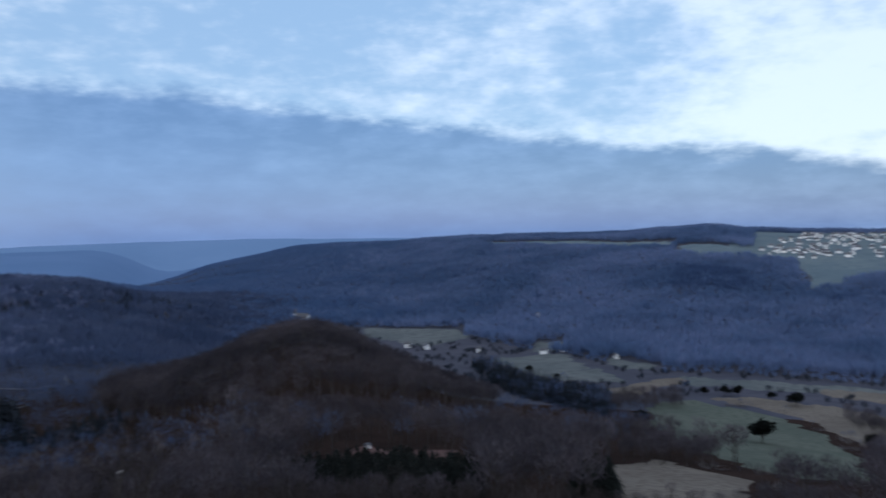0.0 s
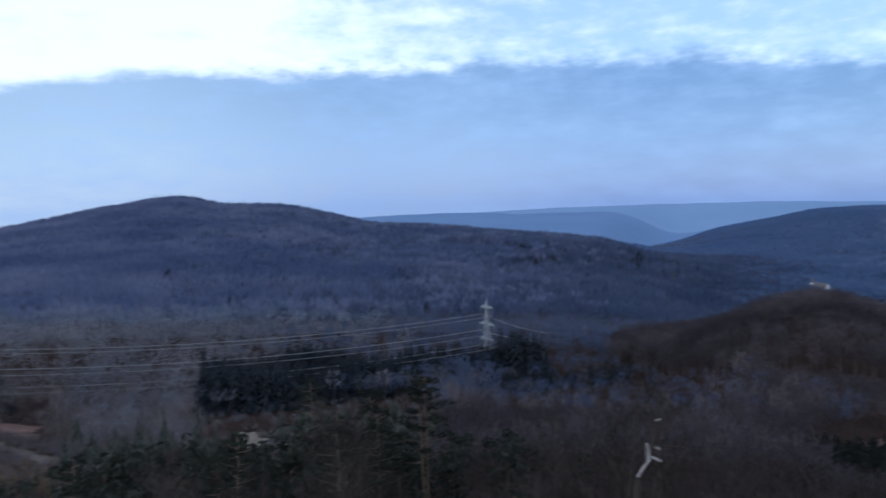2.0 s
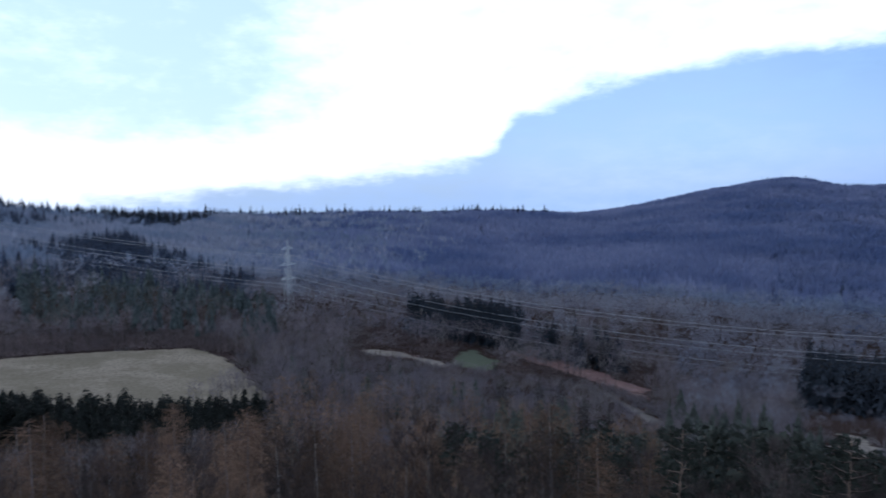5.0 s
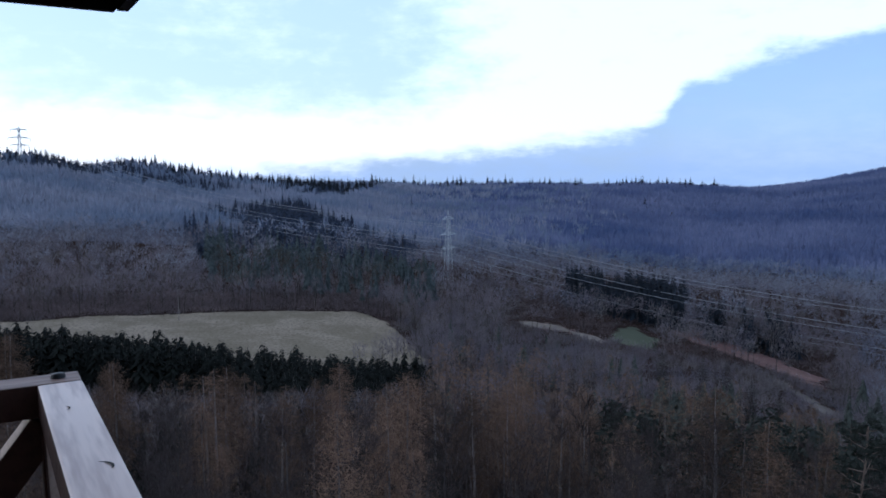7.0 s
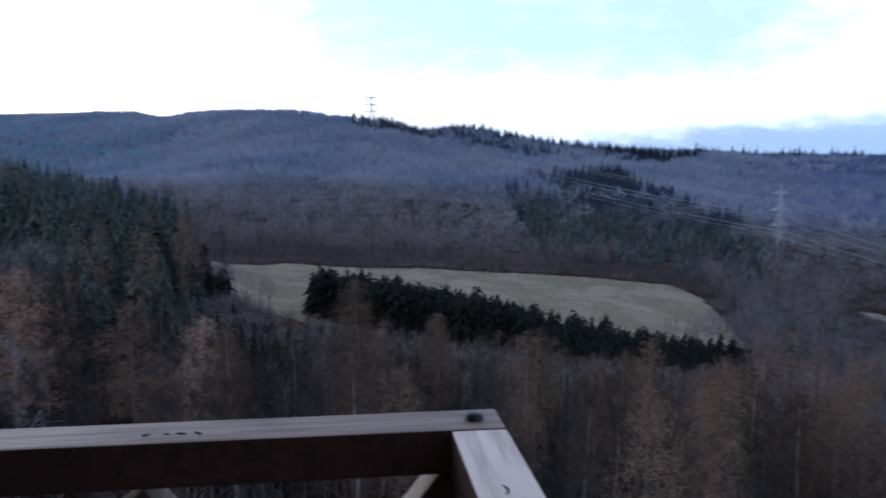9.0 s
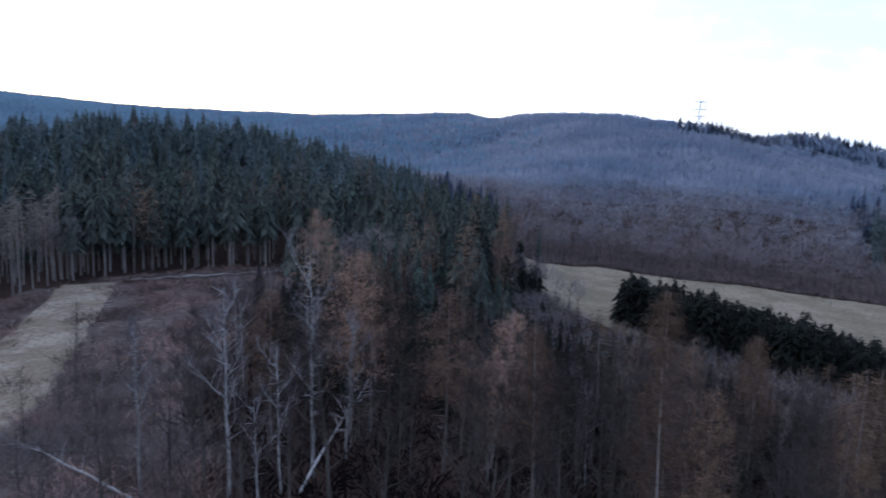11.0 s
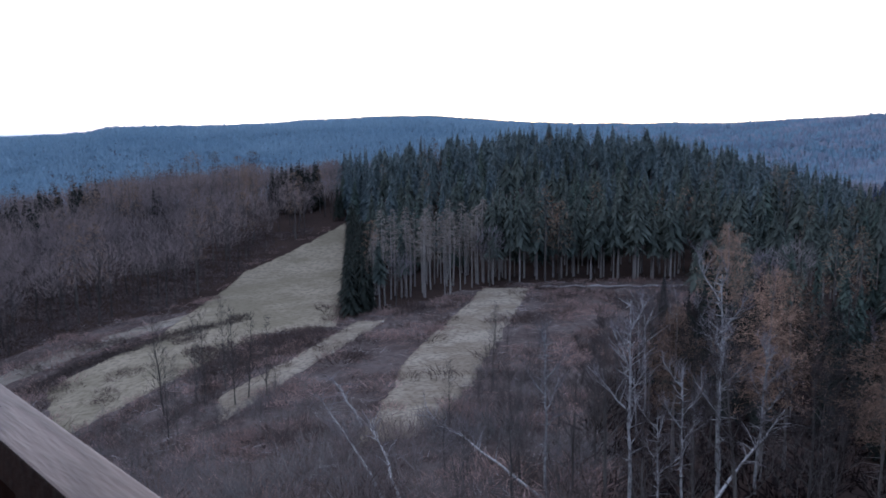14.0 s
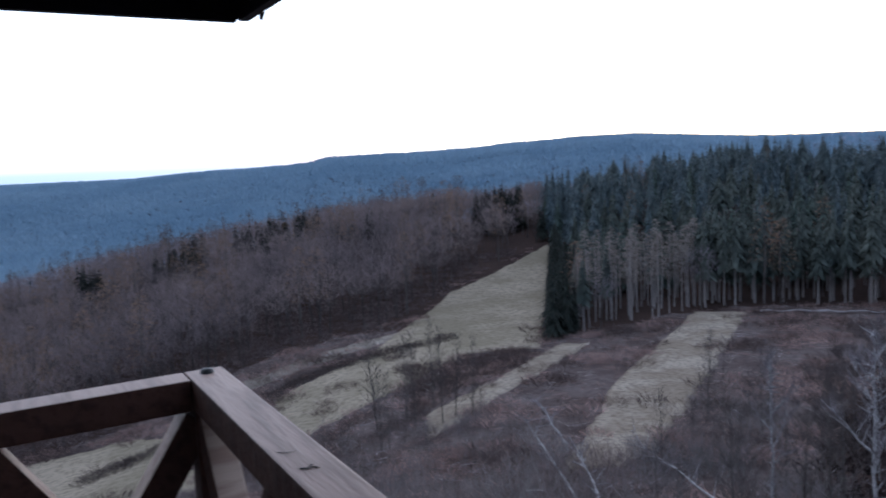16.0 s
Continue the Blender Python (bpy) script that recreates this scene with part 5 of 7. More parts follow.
knoll = [q[np.hypot(spots[0] - at(*CONE[:2])[0], spots[1] - at(*CONE[:2])[1]) < 125] for spots in [scatter(rng, 340, 610, 150, 190, 7.4)] for q in spots]
FRONT = [(324.0, 179), (318.4, 187), (312.1, 192), (305, 204), (305, 215), (312.1, 203), (318.4, 198), (324.0, 191)]
front = [q[inside(FRONT, *spots[:2])] for spots in [scatter(rng, 165, 225, 304, 325, 3.6)] for q in spots]
rim = [q[inside(LARCH_EDGE, *spots[:2])] for spots in [scatter(rng, 150, 215, 320, 334, 4.6)] for q in spots]
x, y, r, a = (np.concatenate(q) for q in zip((x, y, r, a), more, rim, front, nook, knoll, deep, clump))
keep = (r < 360) | (rng.uniform(0, 1, len(x)) < 0.75)
ok = keep & ~(any_in(OPEN, x, y) & ~any_in(SPRUCE_ROWS, x, y) & ~any_in(VALLEY_CLUMPS, x, y)) & ~inside(HEATH, x, y)
x, y, r, a = x[ok], y[ok], r[ok], a[ok]
z = land(x, y)
u = rng.uniform(0, 1, len(x)) + 0.2 * fbm(x, y, 70, 33)
row = any_in(SPRUCE_ROWS, x, y)
plan, edge, lrow, side = inside(PLANTATION, x, y), inside(LARCH_EDGE, x, y) | False, inside(LARCH_ROW, x, y), inside(PINE_SIDE, x, y)
clump = any_in(VALLEY_CLUMPS, x, y)
valley = (a < 172) & (r > 330) & ~row & ~clump
cone = (np.hypot(x - at(CONE[0], CONE[1])[0], y - at(CONE[0], CONE[1])[1]) < 118)
brown = cone | ((a < 172 + 6 * u) & (r < 420) & (u < 0.8)) | ((a < 198) & (r < 270))
kind = np.full(len(x), 2)
kind[(a > 222) & (a < 300) & (r < 230) & (u < 0.42)] = 0
kind[(a > 228) & (a < 250) & (r < 330) & (u > 0.93)] = 4
kind[(a > 196) & (a < 236) & (r < 240) & (u > 0.45)] = 3
kind[(a > 284) & (a < 308) & (r < 330) & (u > 0.24)] = 4
kind[(a > 284) & (a < 308) & (r < 330) & (u > 0.78)] = 3
kind[(a > 335) & (r > 160) & (u < 0.14)] = 0
kind[(a > 335) & (r > 250) & (u > 1.02)] = 4
kind[(a > 284) & (a < 294) & (r > 165) & (r < 265) & (kind == 3)] = 4
kind[any_in(HILL_STANDS, x, y) & (u < 0.75)] = 3
kind[any_in(HILL_STANDS, x, y) & (u < 0.2)] = 0
kind[row & ((r < 450) | (u < 0.72)) & ~((a > 224) & (a < 233) & (fbm(x, y, 22, 91) < 0.1))] = 4
front = plan & (r < column([(290, 225, 0), (305, 222, 0), (320, 203, 0), (331, 182, 0), (340, 170, 0)], 1, a))
kind[plan] = np.where(u[plan] < 0.42, 4, 3)
kind[plan & (u > 1.0)] = 0
kind[front] = np.where(u[front] < 0.80, 3, 0)
kind[edge] = np.where(u[edge] < 0.85, 0, 3)
kind[plan & (a > 331.8)] = 4
kind[lrow] = 0
for c0, half in ((360.6, 1.9), (353.8, 3.0), (337.4, 1.7), (366.5, 0.8)):
    kind[(np.abs(a - c0) < half) & (r > 290) & (r < 350) & (u < 0.85)] = 4
tall = np.choose(kind, [20, 14, 15.5, 18, 14]) * rng.uniform(0.85, 1.15, len(x))
tall = np.where(plan, np.where(kind == 0, 21, 21.0) * rng.uniform(0.70, 1.16, len(x)), tall)
tall = np.where(plan, tall * np.interp(a, [327, 334], [1.0, 0.85]), tall)
tall = np.where(edge & (kind == 0), 19.0 * rng.uniform(0.8, 1.1, len(x)), tall)
tall = np.where(row, np.interp(a, [250, 261, 268, 276, 282], [10.6, 12.4, 13.4, 14.8, 16.0]) * rng.uniform(0.8, 1.05, len(x)) * (1 + 0.08 * fbm(x, y, 16, 52)), tall)
tall = np.where(row & (r > 330), 19 * rng.uniform(0.5, 1.2, len(x)) * (1 + 0.25 * fbm(x, y, 45, 51)), tall)
tall = np.where(valley & ~cone, 8.0 * rng.uniform(0.6, 1.3, len(x)), tall)
tall = np.where((a > 340) & (r > 160), tall * 1.15, tall)
tall = np.where((a > 197) & (a < 214) & (r > 235) & (r < 352) & ~row, tall * np.where(r > 320, 0.34, 0.45), tall)
tall = np.where((a > 175) & (a < 192) & (r > 230) & (r < 440) & ~cone & ~row, tall * 0.6, tall)
# scrub and crowns that would stand before the open meadows stay low
for p in OPEN:
    hs, ds = [q[0] for q in p], [q[1] for q in p]
    front = (a > min(hs)) & (a < max(hs)) & (r < min(ds) + 12) & (r > min(ds) - 110) & ~row & ~plan & ~clump
    cap = (EYE + r * np.interp(a, [min(hs), max(hs)], [1, 1]) * (float(land(*at(sum(hs) / len(hs), min(ds)))) - EYE) / min(ds)) - z
    tall = np.where(front, np.minimum(tall, np.maximum(cap * rng.uniform(0.8, 1.02, len(x)), rng.uniform(3.5, 6.0, len(x)))), tall)
tall = np.where(clump, rng.uniform(7.0, 12.0, len(x)), np.where(row & (a < 160) & (r > 480), rng.uniform(12.0, 17.0, len(x)), np.where(row & (a > 180) & (a < 198.5) & (r < 410), rng.uniform(7.0, 12.0, len(x)), tall)))
ok = seen(x, y, r, a, z + tall, 0.008) & (~valley | cone | (rng.uniform(0, 1, len(x)) < 0.45))
x, y, r, a, kind, tall, cone = x[ok], y[ok], r[ok], a[ok], kind[ok], tall[ok], brown[ok] | clump[ok]
near = r < 330
crest = (a > 335) & (kind == 4) & (r > 250) & ~inside(PLANTATION, x, y)
woods("ridge_conifers", T_SPRUCE_F, x[crest], y[crest], tall[crest] * 1.15, ("bark", "spruce"), "dark conifers scattered along the wooded ridge", rng, 1.3)
kind = np.where(crest, 9, kind)
nook = inside(CORNER, x, y) & (kind == 4)
woods("spruce_belt", T_SPRUCE, x[nook], y[nook], tall[nook] * 0.74, ("bark", "pine"), "dense dark spruces at the meadow corner", rng, 1.0)
kind = np.where(nook, 9, kind)
haze = any_in(SPRUCE_ROWS[1:3] + SPRUCE_ROWS[6:], x, y) & (kind == 4)
woods("spruce_belt", T_SPRUCE_F, x[haze], y[haze], tall[haze], ("bark", "rimspruce"), "dark spruce belt below the wooded hill", rng, 1.45)
kind = np.where(haze, 9, kind)
black = (any_in(SPRUCE_ROWS[:5], x, y) | ((a > 285) & (a < 296) & (r > 175) & (r < 270))) & (kind == 4)
woods("spruce_belt", T_BELT, x[black], y[black], tall[black], ("bark", "spruce"), "dense belt of nearly black spruces", rng, 1.4)
kind = np.where(black, 9, kind)
stand = inside(PLANTATION, x, y)
slim = inside(LARCH_EDGE, x, y) & (kind == 0)
woods("larch_row", T_LARCH_SLIM, x[slim], y[slim], tall[slim], ("palebark", "palelarch"), "slender pale-stemmed larches along the plantation edge", rng)
kind = np.where(slim, 9, kind)
for k, (tn, tf, mats, text) in enumerate([(T_LARCH, T_LARCH, ("bark", "larchtwig"), "pale leafless larches in the middle distance"), (T_BARE, T_BARE_F, ("birchbark", "birchtwig"), "leafless birches"),
                                          (T_BARE, T_BARE_F, ("bark", "midwood"), "leafless broadleaf wood in the middle distance"), (T_STAND, T_STAND, ("palebark", "midpine"), "dark conifer wood with bare pale stems"),
                                          (T_SPRUCE, T_SPRUCE_F, ("bark", "nearspruce"), "dark green spruce stand")]):
    for t, m in ((tn, near), (T_BARE_M, ~near & (r < 560)), (tf, ~near & (r >= 560))) if k == 2 else ((tn, near), (tf, ~near)):
        m = m & (kind == k)
        if k == 2:
            woods("oak_wood", T_OAK, x[m & cone], y[m & cone], tall[m & cone], ("bark", "conewood"), "brown leafless oak wood on a cone-shaped hill", rng, 1.2)
            m = m & ~cone
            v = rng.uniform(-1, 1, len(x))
            # past these ragged distances the wood takes the haze-tinted tones
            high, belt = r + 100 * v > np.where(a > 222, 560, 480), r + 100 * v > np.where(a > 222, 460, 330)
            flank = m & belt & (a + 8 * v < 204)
            woods("hill_wood", t, x[flank], y[flank], tall[flank], ("bark", "hillwood"), "dark leafless wood at the hill's foot, tinted blue-violet for haze", rng, 1.3)
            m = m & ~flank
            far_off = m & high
            woods("hill_wood", t, x[far_off], y[far_off], tall[far_off], ("bark", "slatewood" if t is tf else "mistwood"), "leafless wood on the hillside, tinted violet-grey for haze", rng, 1.5 if t is tf else 1.3)
            woods("hill_wood", t, x[m & belt & ~high], y[m & belt & ~high], tall[m & belt & ~high], ("bark", "mistwood"), "brown leafless wood on the lower hillside, tinted violet for haze", rng, 1.2)
            m = m & ~belt
        elif k > 2:
            # deeper conifers switch to the copies coloured for haze
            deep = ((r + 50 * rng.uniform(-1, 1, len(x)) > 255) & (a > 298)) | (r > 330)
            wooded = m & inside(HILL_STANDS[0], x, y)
            woods("hill_conifers", t, x[wooded], y[wooded], tall[wooded], ("duskbark", "hazepine"), "green conifer stand above the meadow, greyed for haze", rng)
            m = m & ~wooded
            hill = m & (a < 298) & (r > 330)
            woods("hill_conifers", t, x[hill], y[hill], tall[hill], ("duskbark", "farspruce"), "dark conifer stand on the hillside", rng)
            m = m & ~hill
            woods("dusk_wood", t, x[m & deep], y[m & deep], tall[m & deep], ("duskbark", "hazepine" if k == 3 else "hazespruce"), "green conifer stand tinted blue for haze", rng)
            m = m & ~deep
        if k == 2:
            slope = m & (a > 330)
            woods("middle_wood", t, x[slope], y[slope], tall[slope], ("bark", "slopewood"), "brown leafless wood on the slope beside the meadow", rng, 1.15)
            m = m & ~slope
            grey = (fbm(x, y, 28, 61) + rng.uniform(-0.9, 0.9, len(x)) > 0.35) & (a > 212)
            woods("middle_wood", t, x[m & grey], y[m & grey], tall[m & grey], ("bark", "greywood"), "pale grey leafless trees in the middle distance", rng)
            m = m & ~grey
        woods("middle_wood", t, x[m], y[m], tall[m], mats, text, rng)

# far slopes
x, y, r, a = (np.concatenate(q) for q in zip(scatter(rng, 620, 1000, 114, 376, 8.8), scatter(rng, 1000, 2900, 114, 376, 12.6)))
ok = ~any_in(OPEN, x, y) & ~((a < 172) & (r < column(RISE, 1, a) - 20) & (rng.uniform(0, 1, len(x)) + 0.25 * fbm(x, y, 130, 77) > 0.24))
ok &= ~((a < 137.2) & (r > 1600) & (r < 2200)) & ~((a > 170) & (a < 207) & (r > 1.12 * column(CREST_FAR, 1, a)))
x, y, r, a = x[ok], y[ok], r[ok], a[ok]
tall = 17.0 * rng.uniform(0.86, 1.1, len(x)) * np.where((a < 183) & (r > 1900), np.interp(a, [170, 180], [1.0, 0.25]), 1.0)
ok = seen(x, y, r, a, land(x, y) + tall, 0.0015)
x, y, r, a, tall = x[ok], y[ok], r[ok], a[ok], tall[ok]
u = rng.uniform(0, 1, len(x)) + 0.25 * fbm(x, y, 260, 35)
dark = (any_in(DARK_PATCHES, x, y) & (u < np.where((a > 255) & (r > 1060), 0.95, 0.7))) | (inside(HILL_STANDS[1], x, y) & (u < 0.95)) | (u > 1.2)
tall = np.where((a < 172) & (r < column(RISE, 1, a)), 7.0, tall)
v = rng.uniform(-1, 1, len(x))
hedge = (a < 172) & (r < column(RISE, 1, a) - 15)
# sectors and distances whose wood tones carry painted haze
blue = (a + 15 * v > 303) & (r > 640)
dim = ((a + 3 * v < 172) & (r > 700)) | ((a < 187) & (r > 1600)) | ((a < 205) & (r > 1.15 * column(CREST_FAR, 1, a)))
rim = dark & (r > 1060) & (a > 229) & (a < 284)
woods("skyline_conifers", T_SPRUCE_F, x[rim], y[rim], tall[rim] * rng.uniform(0.75, 1.35, rim.sum()) * np.where(a[rim] < 256, 1.15, 1.0), ("bark", "rimspruce"), "dark conifers along the skyline", rng, 1.4)
dark &= ~rim
blue &= ~rim
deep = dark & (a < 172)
woods("far_wood", T_FAR, x[deep], y[deep], tall[deep] * 1.1, ("dimspruce",), "dark conifer patch on the valley side, tinted blue for haze", rng, 1.6)
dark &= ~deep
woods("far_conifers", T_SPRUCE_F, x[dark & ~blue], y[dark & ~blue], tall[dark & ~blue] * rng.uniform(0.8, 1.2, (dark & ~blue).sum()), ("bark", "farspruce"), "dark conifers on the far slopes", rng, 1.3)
for m, mat, text in ((blue, "bluewood", "wooded slope across the valley, tinted blue-grey for haze"), (dim & ~dark & ~deep & ~hedge & (a + 4 * v > 165), "hazewood", "wooded slope at the valley end, tinted blue for haze"), (dim & ~dark & ~deep & ~hedge & (a + 4 * v <= 165), "dimwood", "wooded valley side tinted violet-grey for haze"), (hedge, "hedgewood", "dark hedges and copses on the valley floor"), (~blue & ~dim & ~dark & ~deep & ~hedge & (a + 22 * v < 196), "hillwood", "dark wooded hill flank tinted violet for haze"), (~blue & ~dim & ~dark & ~hedge & (a + 14 * v >= 196) & (a + 10 * v < 247), "farwood", "leafless beech wood on the hill, tinted violet for haze"), (~blue & ~dim & ~dark & ~hedge & ~rim & (a + 10 * v >= 247), "slatewood", "leafless wood under the skyline, tinted slate-blue for haze")):
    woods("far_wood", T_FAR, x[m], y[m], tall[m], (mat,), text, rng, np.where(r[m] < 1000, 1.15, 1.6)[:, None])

# scrub, heather and frosted grass in the clearing
def template_bush(seed, n, wid, flat, size=(0.35, 0.8)):
    rnd = random.Random(seed)
    s = Shape()
    for k in range(n):
        a = rnd.uniform(0, 6.28)
        w = rnd.random() ** 0.5 * 0.5
        s.blade((math.cos(a) * w, math.sin(a) * w, rnd.uniform(0, 0.3)), (math.cos(a) * flat + rnd.uniform(-0.6, 0.6), math.sin(a) * flat + rnd.uniform(-0.6, 0.6), rnd.uniform(0.3, 1.2)), rnd.uniform(*size), wid, 0, rnd)
    return s.arrays()


T_BUSH = [template_bush(110 + k, 84, 0.024, 0.5, (0.18, 0.5)) for k in range(5)]
T_EDGE = [template_bush(190 + k, 34, 0.042, 0.5, (0.18, 0.5)) for k in range(5)]
T_SCRUB = [template_bush(180 + k, 90, 0.014, 0.35, (0.3, 0.75)) for k in range(5)]
T_TUFT = [template_bush(120 + k, 26, 0.05, 0.5, (0.2, 0.5)) for k in range(4)]
x, y, r, a = scatter(rng, 34, 200, 300, 374, 2.0)
wide = np.where((r < 98) & (a < 345), 9.0, 4.4)
jx, jy = x + rng.uniform(-1, 1, len(x)) * wide, y + rng.uniform(-1, 1, len(x)) * wide
ok = inside(HEATH, x, y) & ~any_in(GRASS, jx, jy)
x, y, r, a = x[ok], y[ok], r[ok], a[ok]
v = fbm(x, y, 26, 41) + rng.uniform(-0.5, 0.5, len(x))
pale = ((v > 0.7) & (a > 314)) | ((v > 0.3) & (a > 318) & (a < 339) & (r > 92))
tall = np.where(v < -0.2, 2.2, 1.1) * rng.uniform(0.5, 1.3, len(x)) * np.where(r < 70, 1.2, 1.0)
shrub = ~pale & (fbm(x, y, 15, 44) + rng.uniform(-0.5, 0.5, len(x)) < 0.35)
dusky = ~pale & ~shrub
woods("heather", T_BUSH, x[dusky], y[dusky], tall[dusky] * 1.35, ("darkbrush",), "dark bramble clumps among the heather", rng, 1.5)
woods("heather", T_BUSH, x[shrub], y[shrub], tall[shrub], ("brush",), "violet-brown heather and bramble scrub in the clearing", rng, 1.6)
woods("dead_grass", T_TUFT, x[pale], y[pale], np.full(pale.sum(), 0.5), ("palebrush",), "frosted pale dead grass between heather", rng, 4.0)
# understorey whose near-black colour paints the shade under the near wood
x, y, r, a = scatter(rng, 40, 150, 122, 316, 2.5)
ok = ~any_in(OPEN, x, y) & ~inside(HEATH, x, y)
woods("understorey", [template_bush(130 + k, 22, 0.07, 0.5) for k in range(4)], x[ok], y[ok], rng.uniform(1.0, 3.2, ok.sum()), ("understory",), "bramble and saplings under the near wood, near-black for its shade", rng, 1.2)

x, y, r, a = scatter(rng, 60, 290, 315, 374, 1.9)
ok = any_in(GRASS, x + rng.uniform(-1.5, 1.5, len(x)), y + rng.uniform(-1.5, 1.5, len(x))) & (rng.uniform(0, 1, len(x)) < 0.6)
woods("grass_tufts", T_TUFT, x[ok], y[ok], rng.uniform(0.25, 0.6, ok.sum()), ("strip",), "dry pale grass tufts on the open strips", rng, 2.2)

# bushes along the open ground under the power line and round the valley fields
x, y, r, a = (np.concatenate(q) for q in zip(scatter(rng, 240, 430, 203, 292, 7.5), scatter(rng, 180, 640, 128, 168, 12.0)))
jx, jy = x + rng.uniform(-9, 9, len(x)), y + rng.uniform(-9, 9, len(x))
ok = any_in(OPEN, jx, jy) & ~any_in(OPEN, x, y)
woods("field_edge_bushes", [template_bush(140 + k, 46, 0.055, 0.6) for k in range(4)], x[ok], y[ok], rng.uniform(2.2, 5.0, ok.sum()), ("greywood",), "grey leafless bushes along the field edges", rng, 1.5)

x, y, r, a = scatter(rng, 120, 300, 332, 374, 3.0)
jx, jy = x + rng.uniform(-7, 7, len(x)), y + rng.uniform(-7, 7, len(x))
ok = any_in(OPEN[1:2], jx, jy) & ~any_in(OPEN[1:2], x, y) & ~inside(CORNER, x, y) & (a > 334.5)
woods("field_edge_bushes", T_BUSH, x[ok], y[ok], rng.uniform(0.8, 2.6, ok.sum()), ("brush",), "low leafless bushes along the meadow edge", rng, 1.5)

# taller leafless scrub in the near part of the clearing
x, y, r, a = scatter(rng, 36, 112, 311, 372, 2.5)
wide = np.where(r < 98, 8.0, 1.5)
ok = inside(HEATH, x, y) & ~any_in(GRASS, x + rng.uniform(-1, 1, len(x)) * wide, y + rng.uniform(-1, 1, len(x)) * wide) & (fbm(x, y, 30, 93) + rng.uniform(-0.6, 0.6, len(x)) > np.where((a > 326) & (a < 338) & (r > 100), 0.75, -0.25))
x, y, r, a = x[ok], y[ok], r[ok], a[ok]
pale = rng.uniform(0, 1, len(x)) < 0.55
for m, mat, text in ((pale, "greywood", "pale grey leafless scrub in the clearing"), (~pale, "edgebrush", "brown leafless scrub in the clearing")):
    woods("scrub", T_SCRUB, x[m], y[m], rng.uniform(2.4, 5.2, m.sum()) * np.where(r[m] > 85, 0.7, 1.0), (mat,), text, rng, 0.9)

# dark brush between the meadow and the track
BRUSH_BANK = [(343.4, 137), (339.2, 151), (335.0, 148), (334.9, 137), (338.2, 124), (343.3, 122)]
x, y, r, a = (np.concatenate(q) for q in zip(scatter(rng, 110, 160, 333, 346, 1.5), scatter(rng, 108, 140, 343, 356, 2.2)))
ok = inside(BRUSH_BANK, x + rng.uniform(-3, 3, len(x)), y + rng.uniform(-3, 3, len(x))) | ((a > 343) & (fbm(x, y, 14, 46) > 0.35))
woods("brush_bank", T_BUSH, x[ok], y[ok], rng.uniform(1.3, 3.0, ok.sum()), ("darkbrush",), "dark bramble and thorn brush between meadow and track", rng, 1.2)

# ragged verges of the grass strips
x, y, r, a = scatter(rng, 70, 182, 318, 345, 1.1)
near_edge = any_in(OPEN[2:4], x + rng.uniform(-2.6, 2.6, len(x)), y + rng.uniform(-2.6, 2.6, len(x))) != any_in(OPEN[2:4], x, y)
ok = near_edge & (rng.uniform(0, 1, len(x)) < 0.6)
woods("verge", T_BUSH, x[ok], y[ok], rng.uniform(0.5, 1.3, ok.sum()), ("brush",), "ragged heather verge along the pale grass strips", rng, 1.5)

# tall brush along the upper edge of the large meadow
x, y, r, a = scatter(rng, 335, 400, 248, 293, 3.0)
ok = ~any_in(OPEN, x, y)
woods("edge_brush", T_EDGE, x[ok], y[ok], rng.uniform(3.0, 7.0, ok.sum()), ("slopewood",), "brown leafless brush at the upper meadow edge", rng, 0.9)

# hedge between the meadow and the strip under the wood
x, y, r, a = scatter(rng, 130, 175, 341, 368, 1.5)
ok = np.abs(r - np.interp(a, [341, 343.6, 348.8, 352, 354, 368], [168, 164, 156, 152, 147, 132])) < 3.2
woods("hedge_row", T_BUSH, x[ok], y[ok], rng.uniform(1.6, 3.0, ok.sum()), ("hedgerow",), "dark brown leafless hedge along the meadow", rng, 1.3)

# brush and saplings under the wood edges
x, y, r, a = (np.concatenate(q) for q in zip(scatter(rng, 150, 270, 333.5, 374, 2.6), scatter(rng, 320, 470, 214, 300, 3.6)))
ok = ~inside(HEATH, x, y) & ~any_in(OPEN, x, y) & ~inside(PLANTATION, x, y) & (rng.uniform(0, 1, len(x)) < np.where(a > 334, 0.75, 0.7))
woods("edge_brush", T_EDGE, x[ok], y[ok], rng.uniform(1.4, 3.6, ok.sum()) * np.where(r[ok] > 300, 1.6, 1.0), ("edgebrush",), "brown leafless saplings and brush under the wood edge", rng, 1.3)

# pale frosted brushwood lying in the heather
def template_sticks(seed):
    rnd = random.Random(seed)
    s = Shape()
    for k in range(5):
        a = rnd.uniform(0, 6.28)
        s.blade((rnd.uniform(-0.6, 0.6), rnd.uniform(-0.6, 0.6), rnd.uniform(0.2, 1.0)), (math.cos(a), math.sin(a), rnd.uniform(-0.1, 0.3)), rnd.uniform(0.5, 1.3), 0.032, 0, rnd)
    return s.arrays()


x, y, r, a = scatter(rng, 45, 190, 311, 372, 3.6)
ok = inside(HEATH, x, y) & ~any_in(GRASS, x, y) & (fbm(x, y, 22, 71) > -0.2)
woods("frosted_brushwood", [template_sticks(150 + k) for k in range(4)], x[ok], y[ok], rng.uniform(1.0, 1.7, ok.sum()), ("palebrush",), "pale frosted sticks and brushwood lying in the heather", rng, 1.3)

